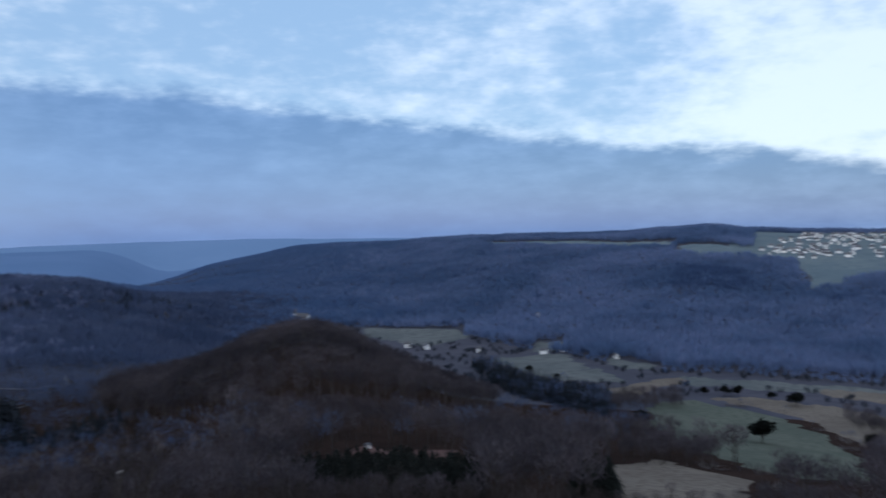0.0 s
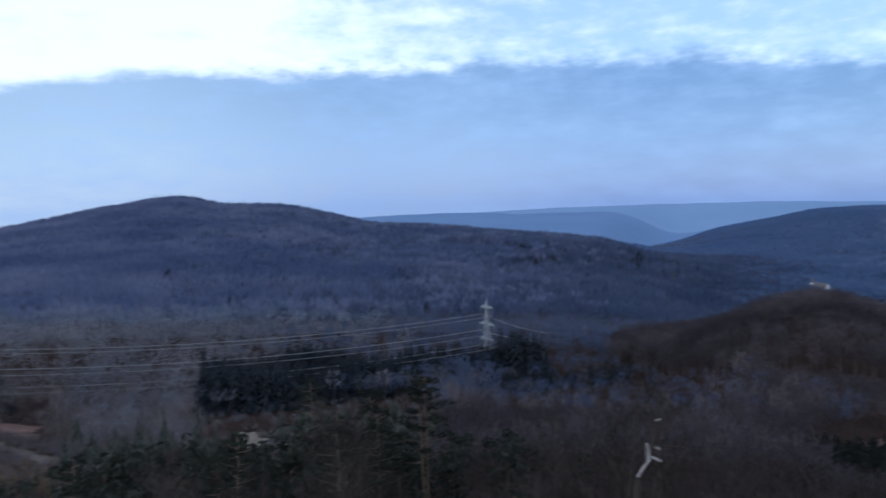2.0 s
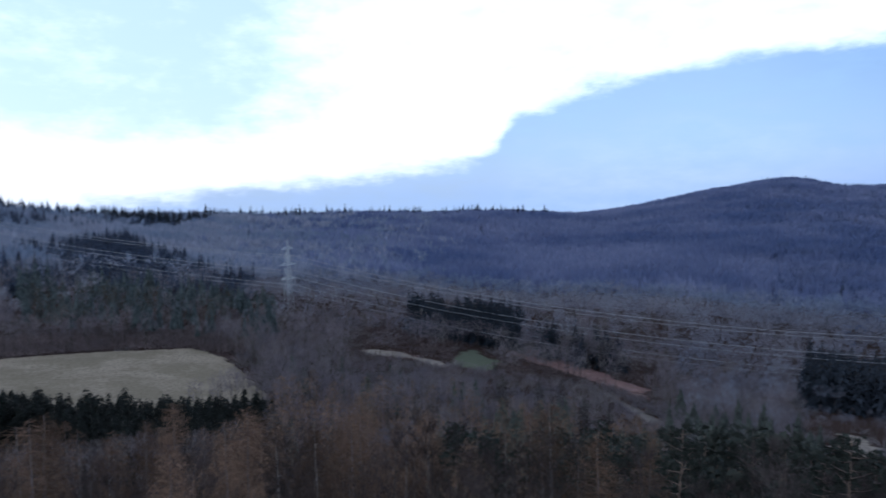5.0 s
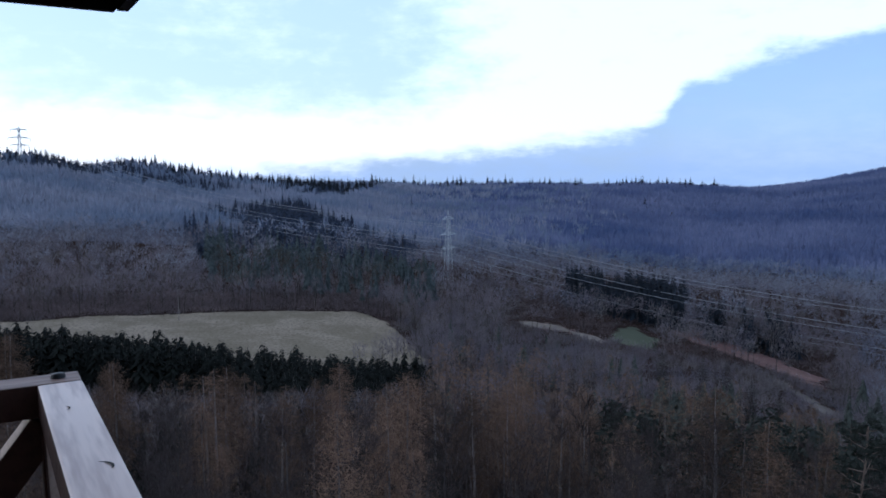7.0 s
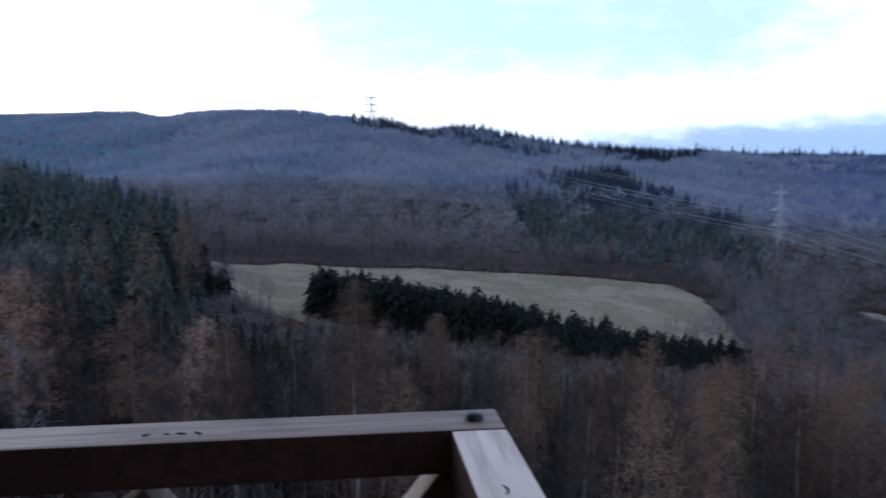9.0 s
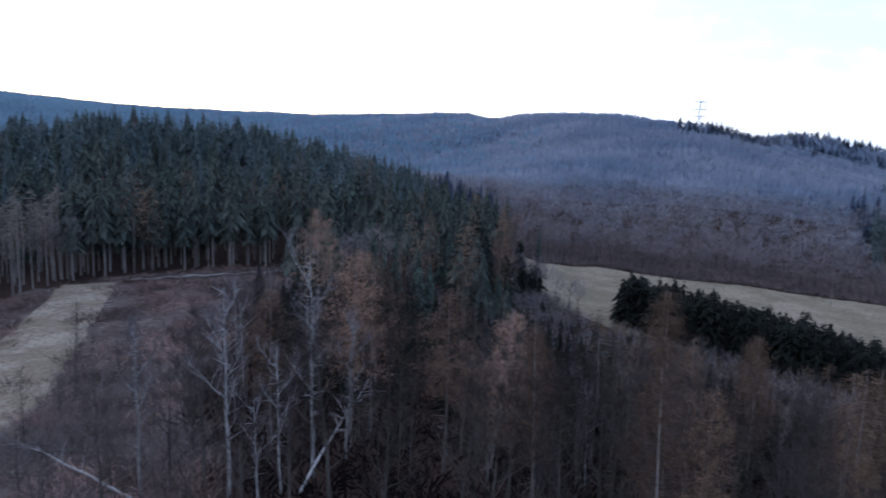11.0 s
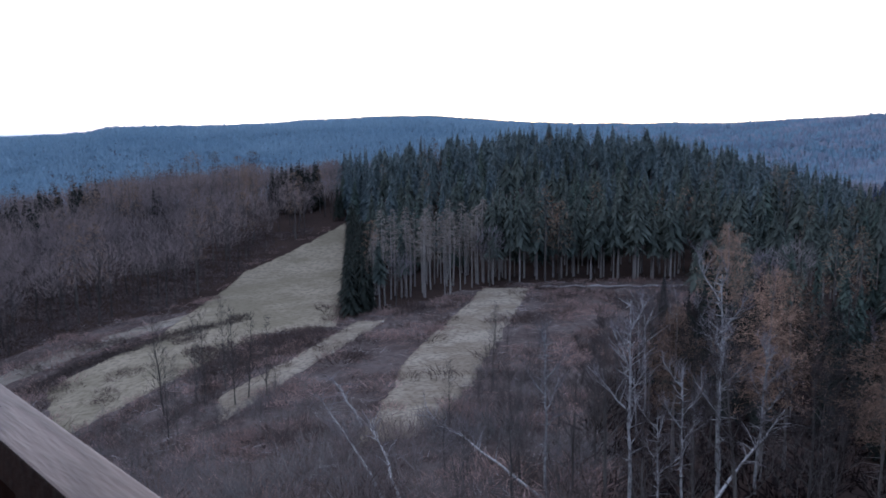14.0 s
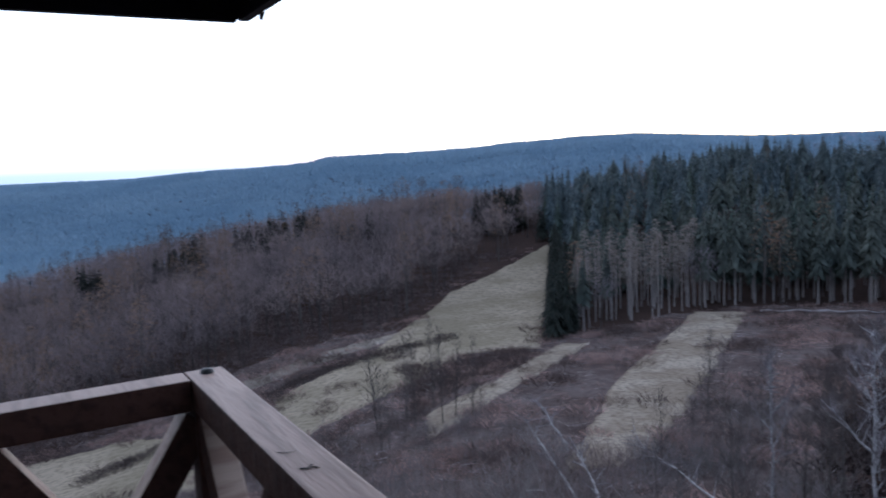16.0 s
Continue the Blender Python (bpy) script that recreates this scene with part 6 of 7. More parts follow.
# low leafless thicket between the near wood and the open land
x, y, r, a = scatter(rng, 150, 345, 214, 297, 3.9)
ok = ~any_in(OPEN, x, y) & ~any_in(SPRUCE_ROWS, x, y) & ((r < 250) | (a < 254)) & (rng.uniform(0, 1, len(x)) < 0.8) & ~inside(PLANTATION, x, y)
x, y, r, a = x[ok], y[ok], r[ok], a[ok]
pale = fbm(x, y, 30, 81) + rng.uniform(-0.6, 0.6, len(x)) > 0
T_THICKET = [template_bush(160 + k, 26, 0.05, 0.4) for k in range(5)]
woods("thicket", T_THICKET, x[pale], y[pale], rng.uniform(3.5, 6.5, pale.sum()), ("greywood",), "pale grey leafless thicket below the meadows", rng, 0.9)
woods("thicket", T_THICKET, x[~pale], y[~pale], rng.uniform(3.0, 6.0, (~pale).sum()), ("midwood",), "brown leafless thicket below the meadows", rng, 0.9)

# brushwood and bracken on the cleared strip under the power line
x, y, r, a = scatter(rng, 260, 420, 221, 248, 3.6)
ok = (any_in(OPEN[4:6], x, y) | any_in(OPEN[7:8], x, y)) & (rng.uniform(0, 1, len(x)) < 0.55)
x, y, r, a = x[ok], y[ok], r[ok], a[ok]
pale = rng.uniform(0, 1, len(x)) < 0.3
woods("brushwood", T_BUSH, x[~pale], y[~pale], rng.uniform(0.7, 1.8, (~pale).sum()), ("brush",), "brown bracken and brushwood on the cleared strip", rng, 1.6)
woods("brushwood", [template_sticks(170 + k) for k in range(3)], x[pale], y[pale], rng.uniform(1.2, 2.2, pale.sum()), ("palebrush",), "pale felled branches on the cleared strip", rng, 1.5)

# ------------------------------------------------------------------ fallen and leaning birches in the clearing
def leaning_birch(h0, r0, up0, h1, r1, up1, label, seed):
    """A birch stem from its foot (heading, distance, height over ground) to its tip."""
    rnd = random.Random(seed)
    a, b = Vector((*at(h0, r0), 0)), Vector((*at(h1, r1), 0))
    a.z, b.z = float(land(a.x, a.y)) + up0, float(land(b.x, b.y)) + up1
    ob = new("fallen_birch")
    tagged(ob, label, "fallen tree", "fallen birches")
    ob.matrix_world = Matrix.Translation(a)
    d = b - a
    stem, twigs = Shape(), Shape()
    pts = [d * (k / 8) + Vector((rnd.uniform(-0.2, 0.2), rnd.uniform(-0.2, 0.2), 0.5 * math.sin(k / 8 * 3.14))) for k in range(9)]
    stem.tube(pts, [0.17 * (1 - 0.82 * k / 8) for k in range(9)], 6)
    for k in range(16):
        p = on(pts, rnd.uniform(0.35, 1.0))
        e = (d.normalized() * 0.8 + Vector((rnd.uniform(-1, 1), rnd.uniform(-1, 1), rnd.uniform(-0.2, 0.9)))).normalized()
        q = p + e * rnd.uniform(1.2, 3.4)
        stem.tube([p, p.lerp(q, 0.5) + Vector((0, 0, 0.15)), q], [0.045, 0.03, 0.01], 3)
        for j in range(9):
            twigs.blade(p.lerp(q, rnd.uniform(0.3, 1)), e + Vector((rnd.uniform(-0.8, 0.8), rnd.uniform(-0.8, 0.8), rnd.uniform(-0.5, 0.6))), rnd.uniform(0.5, 1.3), 0.05, 0, rnd)
    part("trunk", stem.mesh("trunk", M["birchbark"]), ob)
    tagged(part("crown", twigs.mesh("crown", M["birchtwig"]), ob), kind="stuff")


leaning_birch(316.2, 57, 0.2, 327.0, 84, 1.2, "long white birch stem fallen across the heather", 1)
leaning_birch(328.7, 54, 0.2, 335.5, 96, 1.5, "leaning white birch stem beside the grass strip", 2)
leaning_birch(332.0, 84, 0.2, 334.7, 108, 1.0, "short white birch stem lying in heather", 3)
leaning_birch(328.6, 58, 0.2, 331.4, 80, 1.5, "leaning white birch stem with fine twigs", 4)
leaning_birch(306.0, 60, 0.2, 301.0, 84, 6.0, "white birch stem leaning among larches", 5)


def edge_log(h0, r0, h1, r1):
    """Long felled stems lying along the foot of the plantation."""
    a, b = Vector((*at(h0, r0), 0)), Vector((*at(h1, r1), 0))
    a.z, b.z = float(land(a.x, a.y)) + 0.55, float(land(b.x, b.y)) + 0.55
    ob = new("felled_log")
    tagged(ob, "pale barked felled log lying before the plantation", "log", "felled logs")
    ob.matrix_world = Matrix.Translation(a)
    s = Shape()
    pts = [(b - a) * (k / 6) + Vector((0, 0, 0.2 * math.sin(k * 2.1))) for k in range(7)]
    s.tube(pts, [0.26 - 0.02 * k for k in range(7)], 7)
    part("stem", s.mesh("stem", M["palebrush"]), ob)


for h0, r0, h1, r1 in ((319.0, 177, 315.2, 180), (315.6, 179, 311.2, 183), (311.6, 182.5, 307.6, 188)):
    edge_log(h0, r0, h1, r1)


def snag(x, y, top_z):
    """Tall dead birch whose broken top is bleached white in patches."""
    z = float(land(x, y)) - 0.1
    top = top_z - z
    ob = new("dead_birch")
    tagged(ob, "broken dead birch with bleached white top pieces", "dead tree")
    ob.matrix_world = pose(x, y, z)
    s, w = Shape(), Shape()
    V3 = lambda u, v, t: Vector((u, v, top + t))
    s.tube([Vector((0.9, 0, 0)), Vector((0.7, 0, top * 0.5)), V3(0.38, 0, -1.25)], [0.15, 0.11, 0.06], 7)
    s.tube([V3(0.10, 0, -0.62), V3(0.02, 0, -0.04)], [0.03, 0.012], 5)
    s.tube([V3(0.05, 0, -0.55), V3(-0.7, 0.3, -0.45)], [0.018, 0.006], 4)
    w.tube([V3(0.37, 0, -1.22), V3(0.26, 0, -1.02), V3(0.15, 0, -0.87)], [0.04, 0.035, 0.025], 7)
    w.tube([V3(0.15, 0, -0.88), V3(0.17, 0, -0.62)], [0.042, 0.045], 7)
    w.tube([V3(0.17, 0, -0.60), V3(0.20, 0.03, -0.50)], [0.045, 0.03], 7)
    w.tube([V3(0.12, 0, -0.78), V3(-0.10, 0.03, -0.85)], [0.03, 0.027], 6)
    tip = Shape()
    tip.tube([V3(0.03, 0, -0.03), V3(-0.09, 0, 0.01)], [0.03, 0.018], 6)
    spur = Shape()
    spur.tube([V3(0.02, 0, -0.57), V3(-0.07, 0.03, -0.60)], [0.035, 0.025], 6)
    part("trunk", s.mesh("trunk", M["bark"]), ob)
    for piece in (w, tip, spur):
        part("bare_wood", piece.mesh("bare_wood", M["birchbark"]), ob, "bleached white bare wood")


snag(-0.75, -18.1, 19.55)


# ------------------------------------------------------------------ power line
def lattice(h, w0, w1, arms, fat=1.0):
    """Steel lattice tower: legs, bracing, cross arms."""
    legs, brace, arm = Shape(), Shape(), []
    wid = lambda z: w0 + (w1 - w0) * min(1, z / (h * 0.88))
    corner = lambda z, k: Vector((wid(z) * (1 if k in (0, 3) else -1), wid(z) * (1 if k < 2 else -1), z))
    for k in range(4):
        legs.tube([corner(0, k), corner(h * 0.88, k), Vector((0, 0, h))], [0.12 * fat, 0.10 * fat, 0.06 * fat], 4)
    lv = [h * 0.88 * (1 - (1 - i / 11) ** 1.25) for i in range(12)]
    for z0, z1 in zip(lv, lv[1:]):
        for k in range(4):
            a, b, c, d = corner(z0, k), corner(z0, (k + 1) % 4), corner(z1, k), corner(z1, (k + 1) % 4)
            brace.tube([a, d], [0.05 * fat, 0.05 * fat], 3)
            brace.tube([b, c], [0.05 * fat, 0.05 * fat], 3)
            brace.tube([c, d], [0.05 * fat, 0.05 * fat], 3)
    for z, ln in arms:
        for sg in (-1, 1):
            s = Shape()
            tip = Vector((sg * ln, 0, z))
            for dy in (-1, 1):
                root = Vector((sg * wid(z), dy * wid(z), z))
                s.tube([root, tip], [0.20 * fat, 0.14 * fat], 4)
                s.tube([root + Vector((0, 0, h * 0.035)), tip], [0.16 * fat, 0.12 * fat], 4)
            for q in (0.35, 0.68):
                s.tube([Vector((sg * (wid(z) + (ln - wid(z)) * q), -wid(z) * (1 - q), z)), Vector((sg * (wid(z) + (ln - wid(z)) * q), wid(z) * (1 - q), z + 0.02))], [0.07 * fat, 0.07 * fat], 3)
            string = Shape()
            string.tube([tip, tip - Vector((0, 0, 0.5)), tip - Vector((0, 0, 0.8)), tip - Vector((0, 0, 3.9)), tip - Vector((0, 0, 4.3))], [0.06 * fat, 0.06 * fat, 0.13 * fat, 0.13 * fat, 0.06 * fat], 6)
            arm.append((s, string))
    return legs, brace, arm


ARMS = [(0.475, 0.145), (0.665, 0.17), (0.88, 0.13)]
DROP = 4.3


def pylon(heading, dist, h, turn, label):
    x, y = at(heading, dist)
    ob = new("pylon")
    tagged(ob, label, "pylon", "power line pylons")
    ob.matrix_world = pose(x, y, float(land(x, y)) - 0.3, 0, 0, turn)
    legs, brace, arm = lattice(h, h * 0.052, h * 0.017, [(z * h, ln * h * (1.0 if dist < 800 else 1.6)) for z, ln in ARMS], 1.0 if dist < 800 else 2.2)
    part("legs", legs.mesh("legs", M["steel"]), ob)
    part("bracing", brace.mesh("bracing", M["steel"]), ob)
    for s, string in arm:
        beam = part("cross_arm", s.mesh("cross_arm", M["steel"]), ob)
        part("insulator", string.mesh("insulator", M["cable"]), beam, "pale hanging insulator string")
    return ob.matrix_world.copy(), h


def bearing(h0, r0, h1, r1):
    (x0, y0), (x1, y1) = at(h0, r0), at(h1, r1)
    return math.degrees(math.atan2(y1 - y0, x1 - x0)) - 90


SITES = [(hd, rr, EYE + rr * math.tan(radians(up)) - float(land(*at(hd, rr))) + 0.3) for hd, rr, up in ((185.3, 560.0, -8.9), (192.5, 425.0, -6.95), (250.2, 462.0, -3.1), (279.3, 1080.0, 2.87))]
ends = []
for i, (hd, rr, tall_) in enumerate(SITES):
    p, q = SITES[max(i - 1, 0)], SITES[min(i + 1, len(SITES) - 1)]
    turn = bearing(p[0], p[1], q[0], q[1])
    ends.append(pylon(hd, rr, tall_, turn, ["grey steel pylon far down the valley", "grey steel lattice pylon above the near wood", "grey steel lattice pylon above the meadow", "grey steel pylon on the wooded skyline"][i]))


def wire(a, b, sag, thick):
    cu = bpy.data.curves.new("power_cable", "CURVE")
    cu.dimensions, cu.bevel_depth, cu.bevel_resolution = "3D", thick, 0
    sp = cu.splines.new("POLY")
    n = 40
    sp.points.add(n)
    for k in range(n + 1):
        t = k / n
        p = a.lerp(b, t) - Vector((0, 0, sag * 4 * t * (1 - t)))
        sp.points[k].co = (*p, 1)
    cu.materials.append(M["cable"])
    tagged(new("power_cable", cu), "pale sagging power cable strung between pylons", "power cable", "power cables")


for (m0, h0), (m1, h1), sag in zip(ends, ends[1:], (5.0, 15.0, 17.0)):
    for z, ln in ARMS:
        for sg in (-1, 1):
            wire(m0 @ Vector((sg * ln * h0, 0, z * h0 - DROP)), m1 @ Vector((sg * ln * h1, 0, z * h1 - DROP)), sag, 0.11 if sg > 0 else 0.08)


def pole(heading, dist, tall):
    x, y = at(heading, dist)
    ob = new("utility_pole")
    tagged(ob, "grey wooden utility pole with a crossbar by the meadow", "utility pole")
    ob.matrix_world = pose(x, y, float(land(x, y)) - 0.2, 0, 0, heading + 10)
    s, c = Shape(), Shape()
    s.tube([Vector((0, 0, 0)), Vector((0, 0, tall))], [0.17, 0.12], 8)
    c.tube([Vector((-1.6, 0, tall - 0.35)), Vector((1.6, 0, tall - 0.35))], [0.09, 0.09], 4)
    for k in (-1.4, 0, 1.4):
        c.tube([Vector((k, 0, tall - 0.35)), Vector((k, 0, tall + 0.05))], [0.06, 0.05], 5)
    part("post", s.mesh("post", M["pole"]), ob)
    part("crossbar", c.mesh("crossbar", M["pole"]), ob)


pole(269.7, 330.0, 13.5)


# ------------------------------------------------------------------ houses
def box(name, sx, sy, sz, material, z0=0.0, bevel=0.0, loc=(0, 0)):
    bm = bmesh.new()
    bmesh.ops.create_cube(bm, size=1.0)
    for v in bm.verts:
        v.co = Vector((v.co.x * sx + loc[0], v.co.y * sy + loc[1], (v.co.z + 0.5) * sz + z0))
    if bevel:
        bmesh.ops.bevel(bm, geom=bm.edges[:], offset=bevel, segments=2, affect="EDGES", profile=0.6)
    me = bpy.data.meshes.new(name)
    bm.to_mesh(me)
    bm.free()
    me.materials.append(material)
    return me


def gable(sx, sy, h, rise, over, material):
    v, t = [], 0.35
    for y in (-sy / 2 - over, sy / 2 + over):
        v += [(-sx / 2 - over, y, h - over * 0.4), (0, y, h + rise), (sx / 2 + over, y, h - over * 0.4), (sx / 2 + over, y, h - over * 0.4 + t), (0, y, h + rise + t), (-sx / 2 - over, y, h - over * 0.4 + t)]
    f = [(0, 5, 4, 1), (1, 4, 3, 2), (6, 7, 10, 11), (7, 8, 9, 10), (5, 11, 10, 4), (4, 10, 9, 3), (0, 1, 7, 6), (1, 2, 8, 7), (0, 6, 11, 5), (2, 3, 9, 8)]
    me = mesh_from("roof", v, f)
    me.materials.append(material)
    return me


def house_meshes(sx, sy, h, rise):
    v = [(-sx / 2, -sy / 2, -3), (sx / 2, -sy / 2, -3), (sx / 2, sy / 2, -3), (-sx / 2, sy / 2, -3), (-sx / 2, -sy / 2, h), (sx / 2, -sy / 2, h), (sx / 2, sy / 2, h), (-sx / 2, sy / 2, h), (0, -sy / 2, h + rise), (0, sy / 2, h + rise)]
    f = [(0, 1, 5, 8, 4), (2, 3, 7, 9, 6), (1, 2, 6, 5), (3, 0, 4, 7), (0, 3, 2, 1)]
    wall = mesh_from("wall", v, f)
    wall.materials.append(M["wall"])
    win = []
    for k in (-0.25, 0.25):
        win.append(box("window", 0.12, 1.2, 1.4, M["glass"], h * 0.45, 0, (sx / 2 + 0.02, k * sy)))
        win.append(box("window", 1.2, 0.12, 1.4, M["glass"], h * 0.45, 0, (k * sx, -sy / 2 - 0.02)))
    return wall, gable(sx, sy, h, rise, 0.5, M["roof"]), win


HOUSES = [house_meshes(6, 8.5, 3.6, 3.6), house_meshes(5.5, 7.5, 3.2, 3.4), house_meshes(6.5, 10, 4.0, 3.8)]
hrng = random.Random(5)


def house(x, y, turn, k, label, group, lift=0.0, size=1.05):
    wall, roof, win = HOUSES[k]
    ob = new("house")
    tagged(ob, label, "house", group)
    ob.matrix_world = pose(x, y, float(land(x, y)) + 0.9 + lift, 0, 0, turn) @ Matrix.Scale(size, 4)
    part("wall", wall, ob)
    part("roof", roof, ob)
    for w in win:
        part("window", w, ob)


spots = []
while len(spots) < 270:
    hd, rr = hrng.uniform(121.5, 137.2), hrng.uniform(1640, 2150)
    top = 1640 + (2150 - 1640) * max(0.12, min(1, (137.4 - hd) / 3.5))
    if rr > top or (hd > 134.5 and rr < 1655):
        continue
    x, y = at(hd, rr)
    if all((x - u) ** 2 + (y - v) ** 2 > 13 ** 2 for u, v in spots):
        spots.append((x, y))
for x, y in spots:
    hd = float(heading_of(x, y))
    house(x, y, hd + hrng.choice((0, 90)) + hrng.uniform(-14, 14), hrng.randrange(3), "white-walled gabled village house on the plateau", "plateau village houses")
for hd, rr, k, turn in ((171.6, 1290, 2, 20), (172.6, 1310, 1, 80), (173.3, 1290, 2, 30), (168.9, 1270, 0, 50), (160.5, 960, 0, 40), (156.6, 905, 1, 90), (161.9, 975, 2, 70), (151.8, 880, 2, 60), (146.6, 830, 1, 20), (150.4, 905, 0, 110), (152.2, 1180, 0, 15)):
    house(*at(hd, rr), hd + turn, k, "pale gabled house on the valley floor", "valley houses", 1.2, 0.75)


def church(heading, dist):
    x, y = at(heading, dist)
    ob = new("church")
    tagged(ob, "white church with a pointed tower in the valley", "church")
    ob.matrix_world = pose(x, y, float(land(x, y)), 0, 0, heading + 60)
    part("tower", box("tower", 5, 5, 17, M["wall"], -2), ob, "white church tower")
    s = Shape()
    s.tube([Vector((0, 0, 15)), Vector((0, 0, 25))], [3.7, 0.05], 4)
    part("spire", s.mesh("spire", M["roof"]), ob)
    wall, roof, win = house_meshes(11, 22, 9, 7)
    for name, me in (("nave", wall), ("roof", roof)):
        part(name, me, ob).location = (0, -13, 0)


church(170.1, 1290)


def hut(heading, dist):
    x, y = at(heading, dist)
    ob = new("hut")
    tagged(ob, "small white hut at the knoll clearing", "hut")
    ob.matrix_world = pose(x, y, float(land(x, y)), 0, 0, heading)
    part("wall", box("wall", 2.4, 1.8, 1.5, M["wall"], 0, 0.05), ob)
    part("roof", gable(2.4, 1.8, 1.5, 0.5, 0.2, M["roof"]), ob)
    part("door", box("door", 0.7, 0.1, 1.3, M["glass"], 0, 0, (0.4, 0.93)), ob)


hut(164.9, 288)


# ------------------------------------------------------------------ tower: platform, railing, roof
TURN = 12.0
HALF = 2.1
RAIL_TOP, DECK = EYE - 0.55, EYE - 1.65
BEAM = 0.106
base = pose(0, 0, 0, 0, 0, TURN)


def timber(name, a, b, w, h, parent, top="brownrail", label=""):
    """A bevelled square timber from a to b; its weathered upper face is coloured as sky-lit, the other faces as shaded.
    """
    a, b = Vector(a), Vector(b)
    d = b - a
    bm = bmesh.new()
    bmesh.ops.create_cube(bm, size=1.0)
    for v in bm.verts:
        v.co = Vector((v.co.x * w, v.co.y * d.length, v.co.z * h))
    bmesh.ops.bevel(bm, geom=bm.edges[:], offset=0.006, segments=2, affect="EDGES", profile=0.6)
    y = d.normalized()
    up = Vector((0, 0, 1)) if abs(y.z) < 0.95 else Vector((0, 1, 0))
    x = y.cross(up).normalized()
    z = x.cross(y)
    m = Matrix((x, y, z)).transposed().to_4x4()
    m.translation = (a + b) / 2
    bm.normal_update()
    # upward faces get the lit tone, all others the shade tone
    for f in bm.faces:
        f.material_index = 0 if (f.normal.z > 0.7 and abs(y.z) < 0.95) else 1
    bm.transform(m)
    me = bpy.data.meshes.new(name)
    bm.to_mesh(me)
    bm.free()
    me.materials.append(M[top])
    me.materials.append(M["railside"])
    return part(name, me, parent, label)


tower = new("lookout_tower")
tagged(tower, "brown timber lookout tower with railed platform and roof", "lookout tower")
tower.matrix_world = base
for k in range(4):
    c = [(-1, -1), (1, -1), (1, 1), (-1, 1)][k]
    timber("leg", (c[0] * 1.95, c[1] * 1.95, -0.3), (c[0] * 1.95, c[1] * 1.95, DECK - 0.29), 0.24, 0.24, tower)
    timber("roof_post", (c[0] * 0.95, c[1] * 0.95, DECK), (c[0] * 0.95, c[1] * 0.95, EYE + 1.05), 0.16, 0.16, tower)
for z in (5.5, 11.0, 16.5):
    for k in range(4):
        p, q = [(-1, -1), (1, -1), (1, 1), (-1, 1)][k], [(-1, -1), (1, -1), (1, 1), (-1, 1)][(k + 1) % 4]
        timber("girder", (p[0] * 1.95, p[1] * 1.95, z), (q[0] * 1.95, q[1] * 1.95, z), 0.16, 0.20, tower)
        timber("brace", (p[0] * 1.95, p[1] * 1.95, z - 5.2), (q[0] * 1.95, q[1] * 1.95, z - 0.2), 0.12, 0.14, tower)
for x in (-1.95, -0.65, 0.65, 1.95):
    timber("joist", (x, -2.08, DECK - 0.165), (x, 2.08, DECK - 0.165), 0.12, 0.24, tower)
for i in range(30):
    y = -2.03 + i * 0.14
    timber("deck_plank", (-2.08, y, DECK - 0.022), (2.08, y, DECK - 0.022), 0.13, 0.04, tower)

railing = new("railing")
tagged(railing, "brown timber railing with crossed braces round the platform", "railing")
railing.matrix_world = base
o = HALF - BEAM / 2
H_RAIL = 0.088
zc = RAIL_TOP - H_RAIL / 2
# two beams run through to the corners, the other two butt between them
through_rail = {}
for sg in (-1, 1):
    through_rail[sg] = timber("top_rail", (sg * o, -HALF, zc), (sg * o, HALF, zc), BEAM, H_RAIL, railing, "brownrail" if sg > 0 else "rail")
    timber("top_rail", (-HALF + BEAM + 0.003, sg * o, zc), (HALF - BEAM - 0.003, sg * o, zc), BEAM, H_RAIL, railing, "brownrail" if sg > 0 else "rail")
under = RAIL_TOP - H_RAIL - 0.002
for k in range(4):
    m = pose(0, 0, 0, 0, 0, 90 * k)
    P = lambda u, v, z: tuple(m @ Vector((u, v, z)))
    timber("post", P(-o, -o, DECK), P(-o, -o, under), 0.098, 0.098, railing)
    for u in (-0.877, 0.877):
        timber("post", P(u, -o, DECK), P(u, -o, under), 0.09, 0.09, railing)
    timber("bottom_rail", P(-o + 0.05, -o, DECK + 0.12), P(o - 0.05, -o, DECK + 0.12), 0.06, 0.09, railing)
    # one tall cross to each bay, its upper ends close under the beam
    bays = 6 if k % 2 else 7
    bay = 2 * o / bays
    for i in range(bays):
        u0, u1 = -o + i * bay + 0.035, -o + (i + 1) * bay - 0.035
        timber("cross_brace", P(u0, -o - 0.006, under - 0.03), P(u1, -o - 0.006, DECK + 0.2), 0.078, 0.09, railing, "brace")
        timber("cross_brace", P(u1, -o + 0.006, under - 0.03), P(u0, -o + 0.006, DECK + 0.2), 0.078, 0.09, railing, "brace")
    # bolt at the beam's end
    s = Shape()
    s.tube([Vector((0, 0, -0.004)), Vector((0, 0, 0.010))], [0.020, 0.018], 10)
    n = len(s.v)
    s.v.append(Vector((0, 0, 0.0125)))
    for j in range(10):
        s.f.append((10 + j, 10 + (j + 1) % 10, n))
        s.s.append(0)
    spot = m @ Vector((-o, -o, RAIL_TOP))
    part("bolt", s.mesh("bolt", M["bolt"]), through_rail[1 if spot.x > 0 else -1], "black bolt head").location = spot


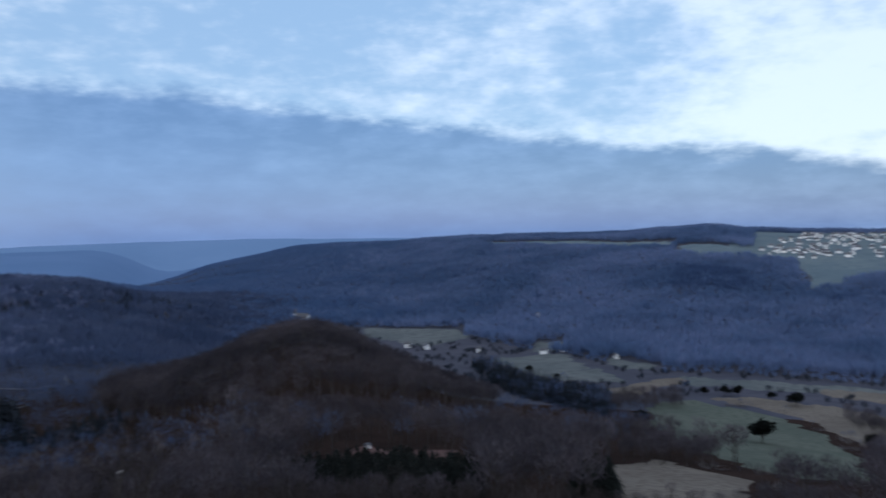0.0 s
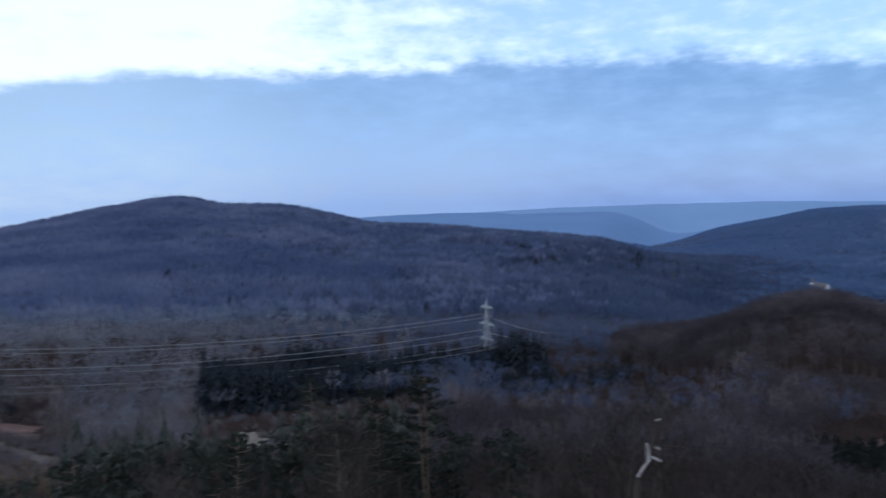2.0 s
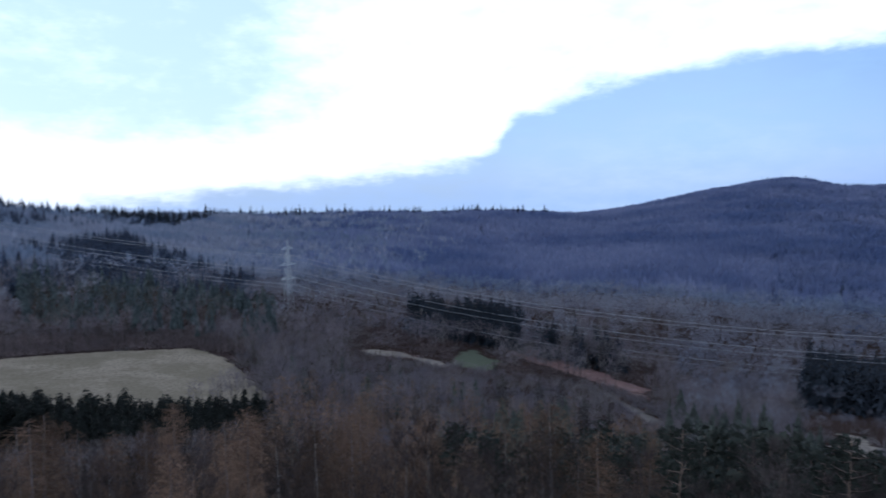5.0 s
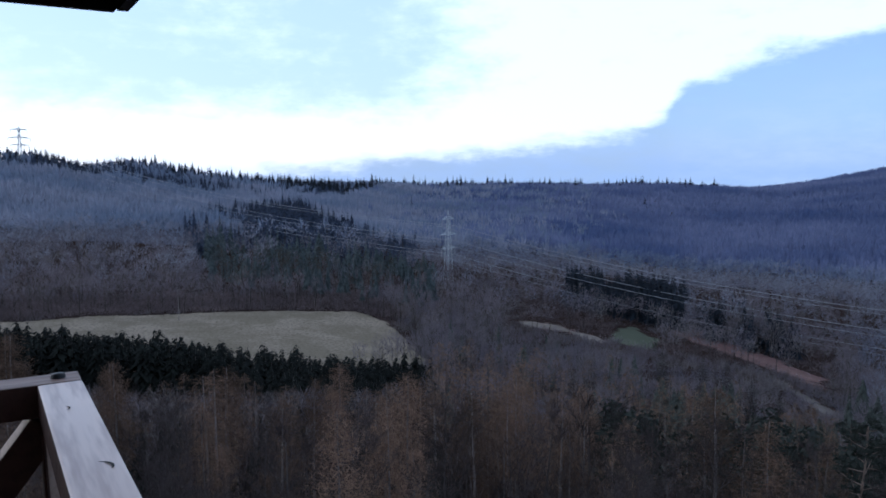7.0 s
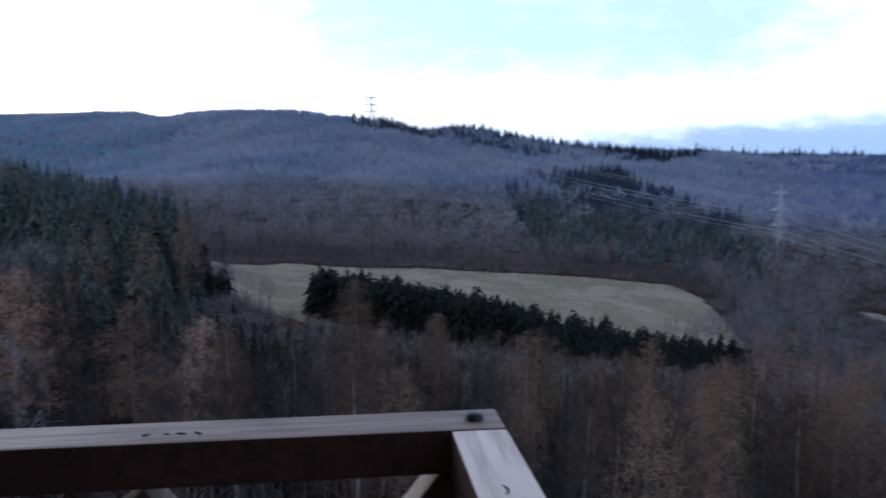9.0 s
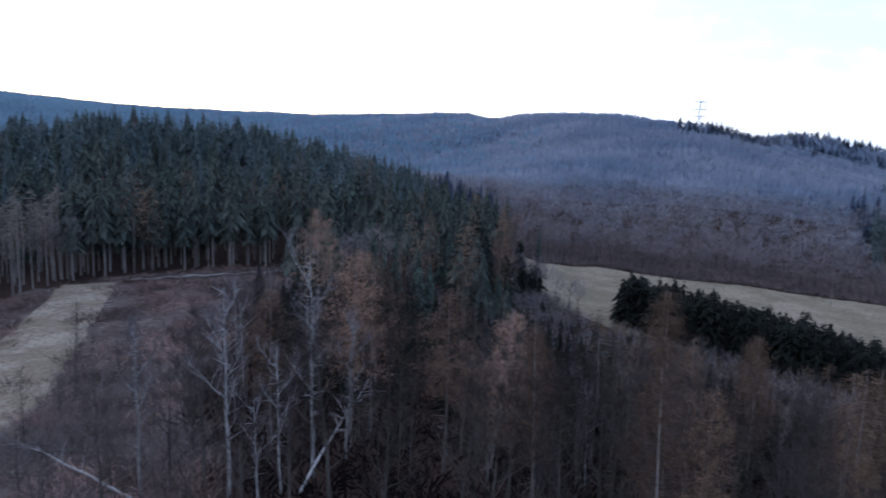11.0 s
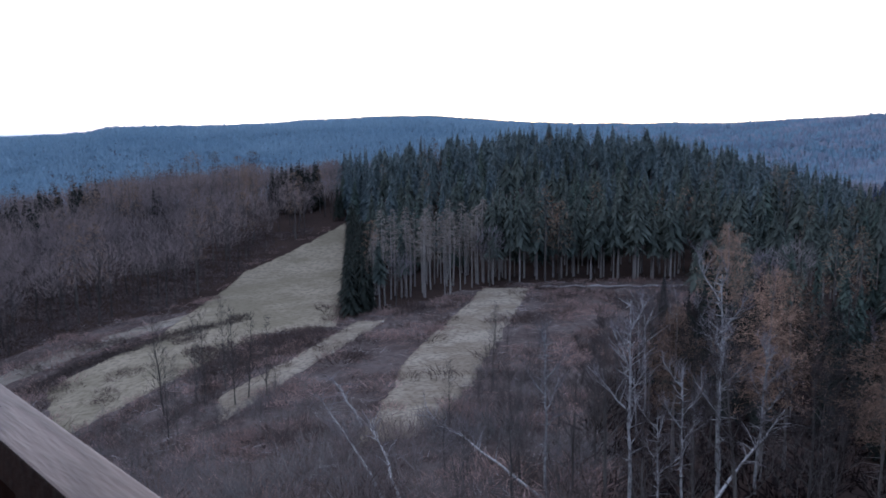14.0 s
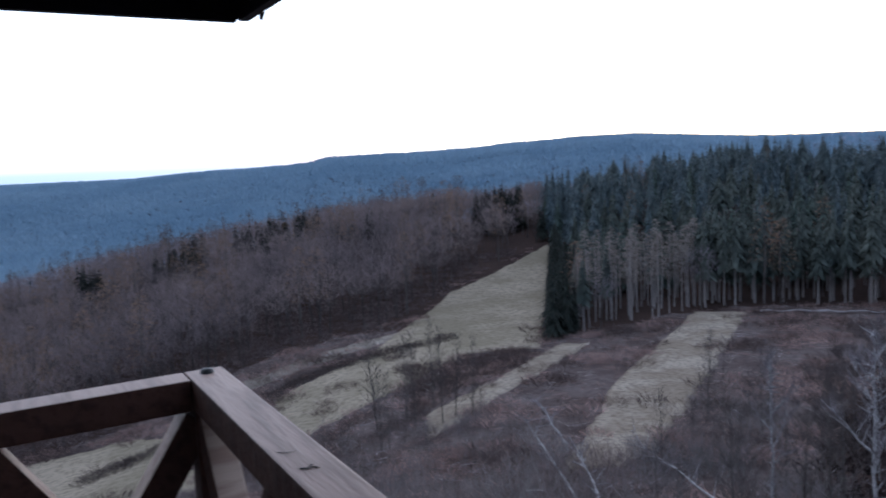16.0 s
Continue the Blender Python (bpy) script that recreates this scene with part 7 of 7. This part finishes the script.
def arc_mark(x, y, size, turn, seed):
    """A dark crescent dent in the top of a beam."""
    g = Shape()
    for k in range(9):
        a = radians(20 + 140 * k / 8)
        w = size * 0.16 * math.sin(math.pi * (k + 0.4) / 8.8)
        for rr in (size - w, size + w):
            g.v.append(Vector((math.cos(a) * rr, math.sin(a) * rr * 0.7, 0)))
    for k in range(8):
        g.f += [(2 * k, 2 * k + 1, 2 * k + 3), (2 * k, 2 * k + 3, 2 * k + 2)]
        g.s += [0, 0]
    ob = part("dent", g.mesh("dent", M["ink"]), railing, "dark crescent dent")
    ob.location, ob.rotation_euler = (x, y, RAIL_TOP + 0.0015), (0, 0, radians(turn))


def scribble(x0, y0, x1, y1, n, size, seed):
    """Unreadable scrawl on a beam: short plain bars of ink."""
    rnd = random.Random(seed)
    for k in range(n):
        t = (k + 0.5) / n
        me = box("ink_mark", 0.004, size * rnd.uniform(0.5, 1.1), 0.0012, M["ink"], 0.0)
        ob = part("ink_mark", me, railing, "black ink mark")
        ob.location = (x0 + (x1 - x0) * t, y0 + (y1 - y0) * t + rnd.uniform(-0.008, 0.008), RAIL_TOP + 0.0008)
        ob.rotation_euler = (0, 0, radians(rnd.uniform(0, 180)))


arc_mark(2.03, 1.326, 0.020, 150, 1)
arc_mark(1.316, -2.059, 0.026, 200, 2)
arc_mark(1.739, -2.033, 0.018, 180, 3)
scribble(1.983, 0.948, 2.047, 0.955, 8, 0.026, 3)
scribble(2.02, 1.226, 2.05, 1.206, 4, 0.02, 4)
scribble(2.033, -1.546, 2.033, -1.426, 4, 0.016, 5)

roof = new("tower_roof")
tagged(roof, "dark hipped roof with fascia boards and gutters over the platform", "roof")
roof.matrix_world = base
EAVE, LOW = HALF + 0.20, EYE + 0.46
apex = (0, 0, LOW + 1.55)
for k in range(4):
    m = pose(0, 0, 0, 0, 0, 90 * k)
    a, b = m @ Vector((-EAVE, -EAVE, LOW + 0.16)), m @ Vector((EAVE, -EAVE, LOW + 0.16))
    up = Vector((0, 0, 0.06))
    top = Vector(apex)
    me = mesh_from("roof_slope", [a, b, top, a + up, b + up, top + up], [(0, 2, 1), (3, 4, 5), (0, 1, 4, 3), (1, 2, 5, 4), (2, 0, 3, 5)])
    me.materials.append(M["dark"])
    part("roof_slope", me, roof)
    # fascia with slanted ends
    v = []
    for y in (-EAVE, -EAVE + 0.03):
        v += [m @ Vector(q) for q in ((-EAVE + 0.035, y, LOW), (EAVE - 0.035, y, LOW), (EAVE, y, LOW + 0.05), (EAVE, y, LOW + 0.16), (-EAVE, y, LOW + 0.16), (-EAVE, y, LOW + 0.05))]
    f = [(0, 1, 2, 3, 4, 5), (11, 10, 9, 8, 7, 6)] + [(j, j + 6, (j + 1) % 6 + 6, (j + 1) % 6) for j in range(6)]
    me = mesh_from("fascia", v, f)
    me.materials.append(M["dark"])
    part("fascia", me, roof)
    # half-round gutter
    g = Shape()
    n = 9
    for x in (-EAVE, EAVE):
        for rr in (0.062, 0.056):
            for j in range(n):
                an = math.pi * j / (n - 1)
                g.v.append(m @ Vector((x, -EAVE - 0.066 + math.cos(an) * rr, LOW + 0.12 - math.sin(an) * rr)))
    for j in range(n - 1):
        for p, q in ((0, 2 * n), (n, 3 * n)):
            g.f += [(p + j, p + j + 1, q + j + 1), (p + j, q + j + 1, q + j)]
            g.s += [0, 0]
        for e in (0, 2 * n):
            g.f += [(e + j, e + j + 1, e + n + j + 1), (e + j, e + n + j + 1, e + n + j)]
            g.s += [0, 0]
    part("gutter", g.mesh("gutter", M["dark"]), roof)

hook = Shape()
hook.tube([Vector((2.27, 2.09, 24.492)), Vector((2.281, 2.102, 24.478)), Vector((2.31, 2.157, 24.468)), Vector((2.321, 2.206, 24.458))], [0.006, 0.008, 0.009, 0.005], 7)
part("gutter_hook", hook.mesh("gutter_hook", M["dark"]), roof)
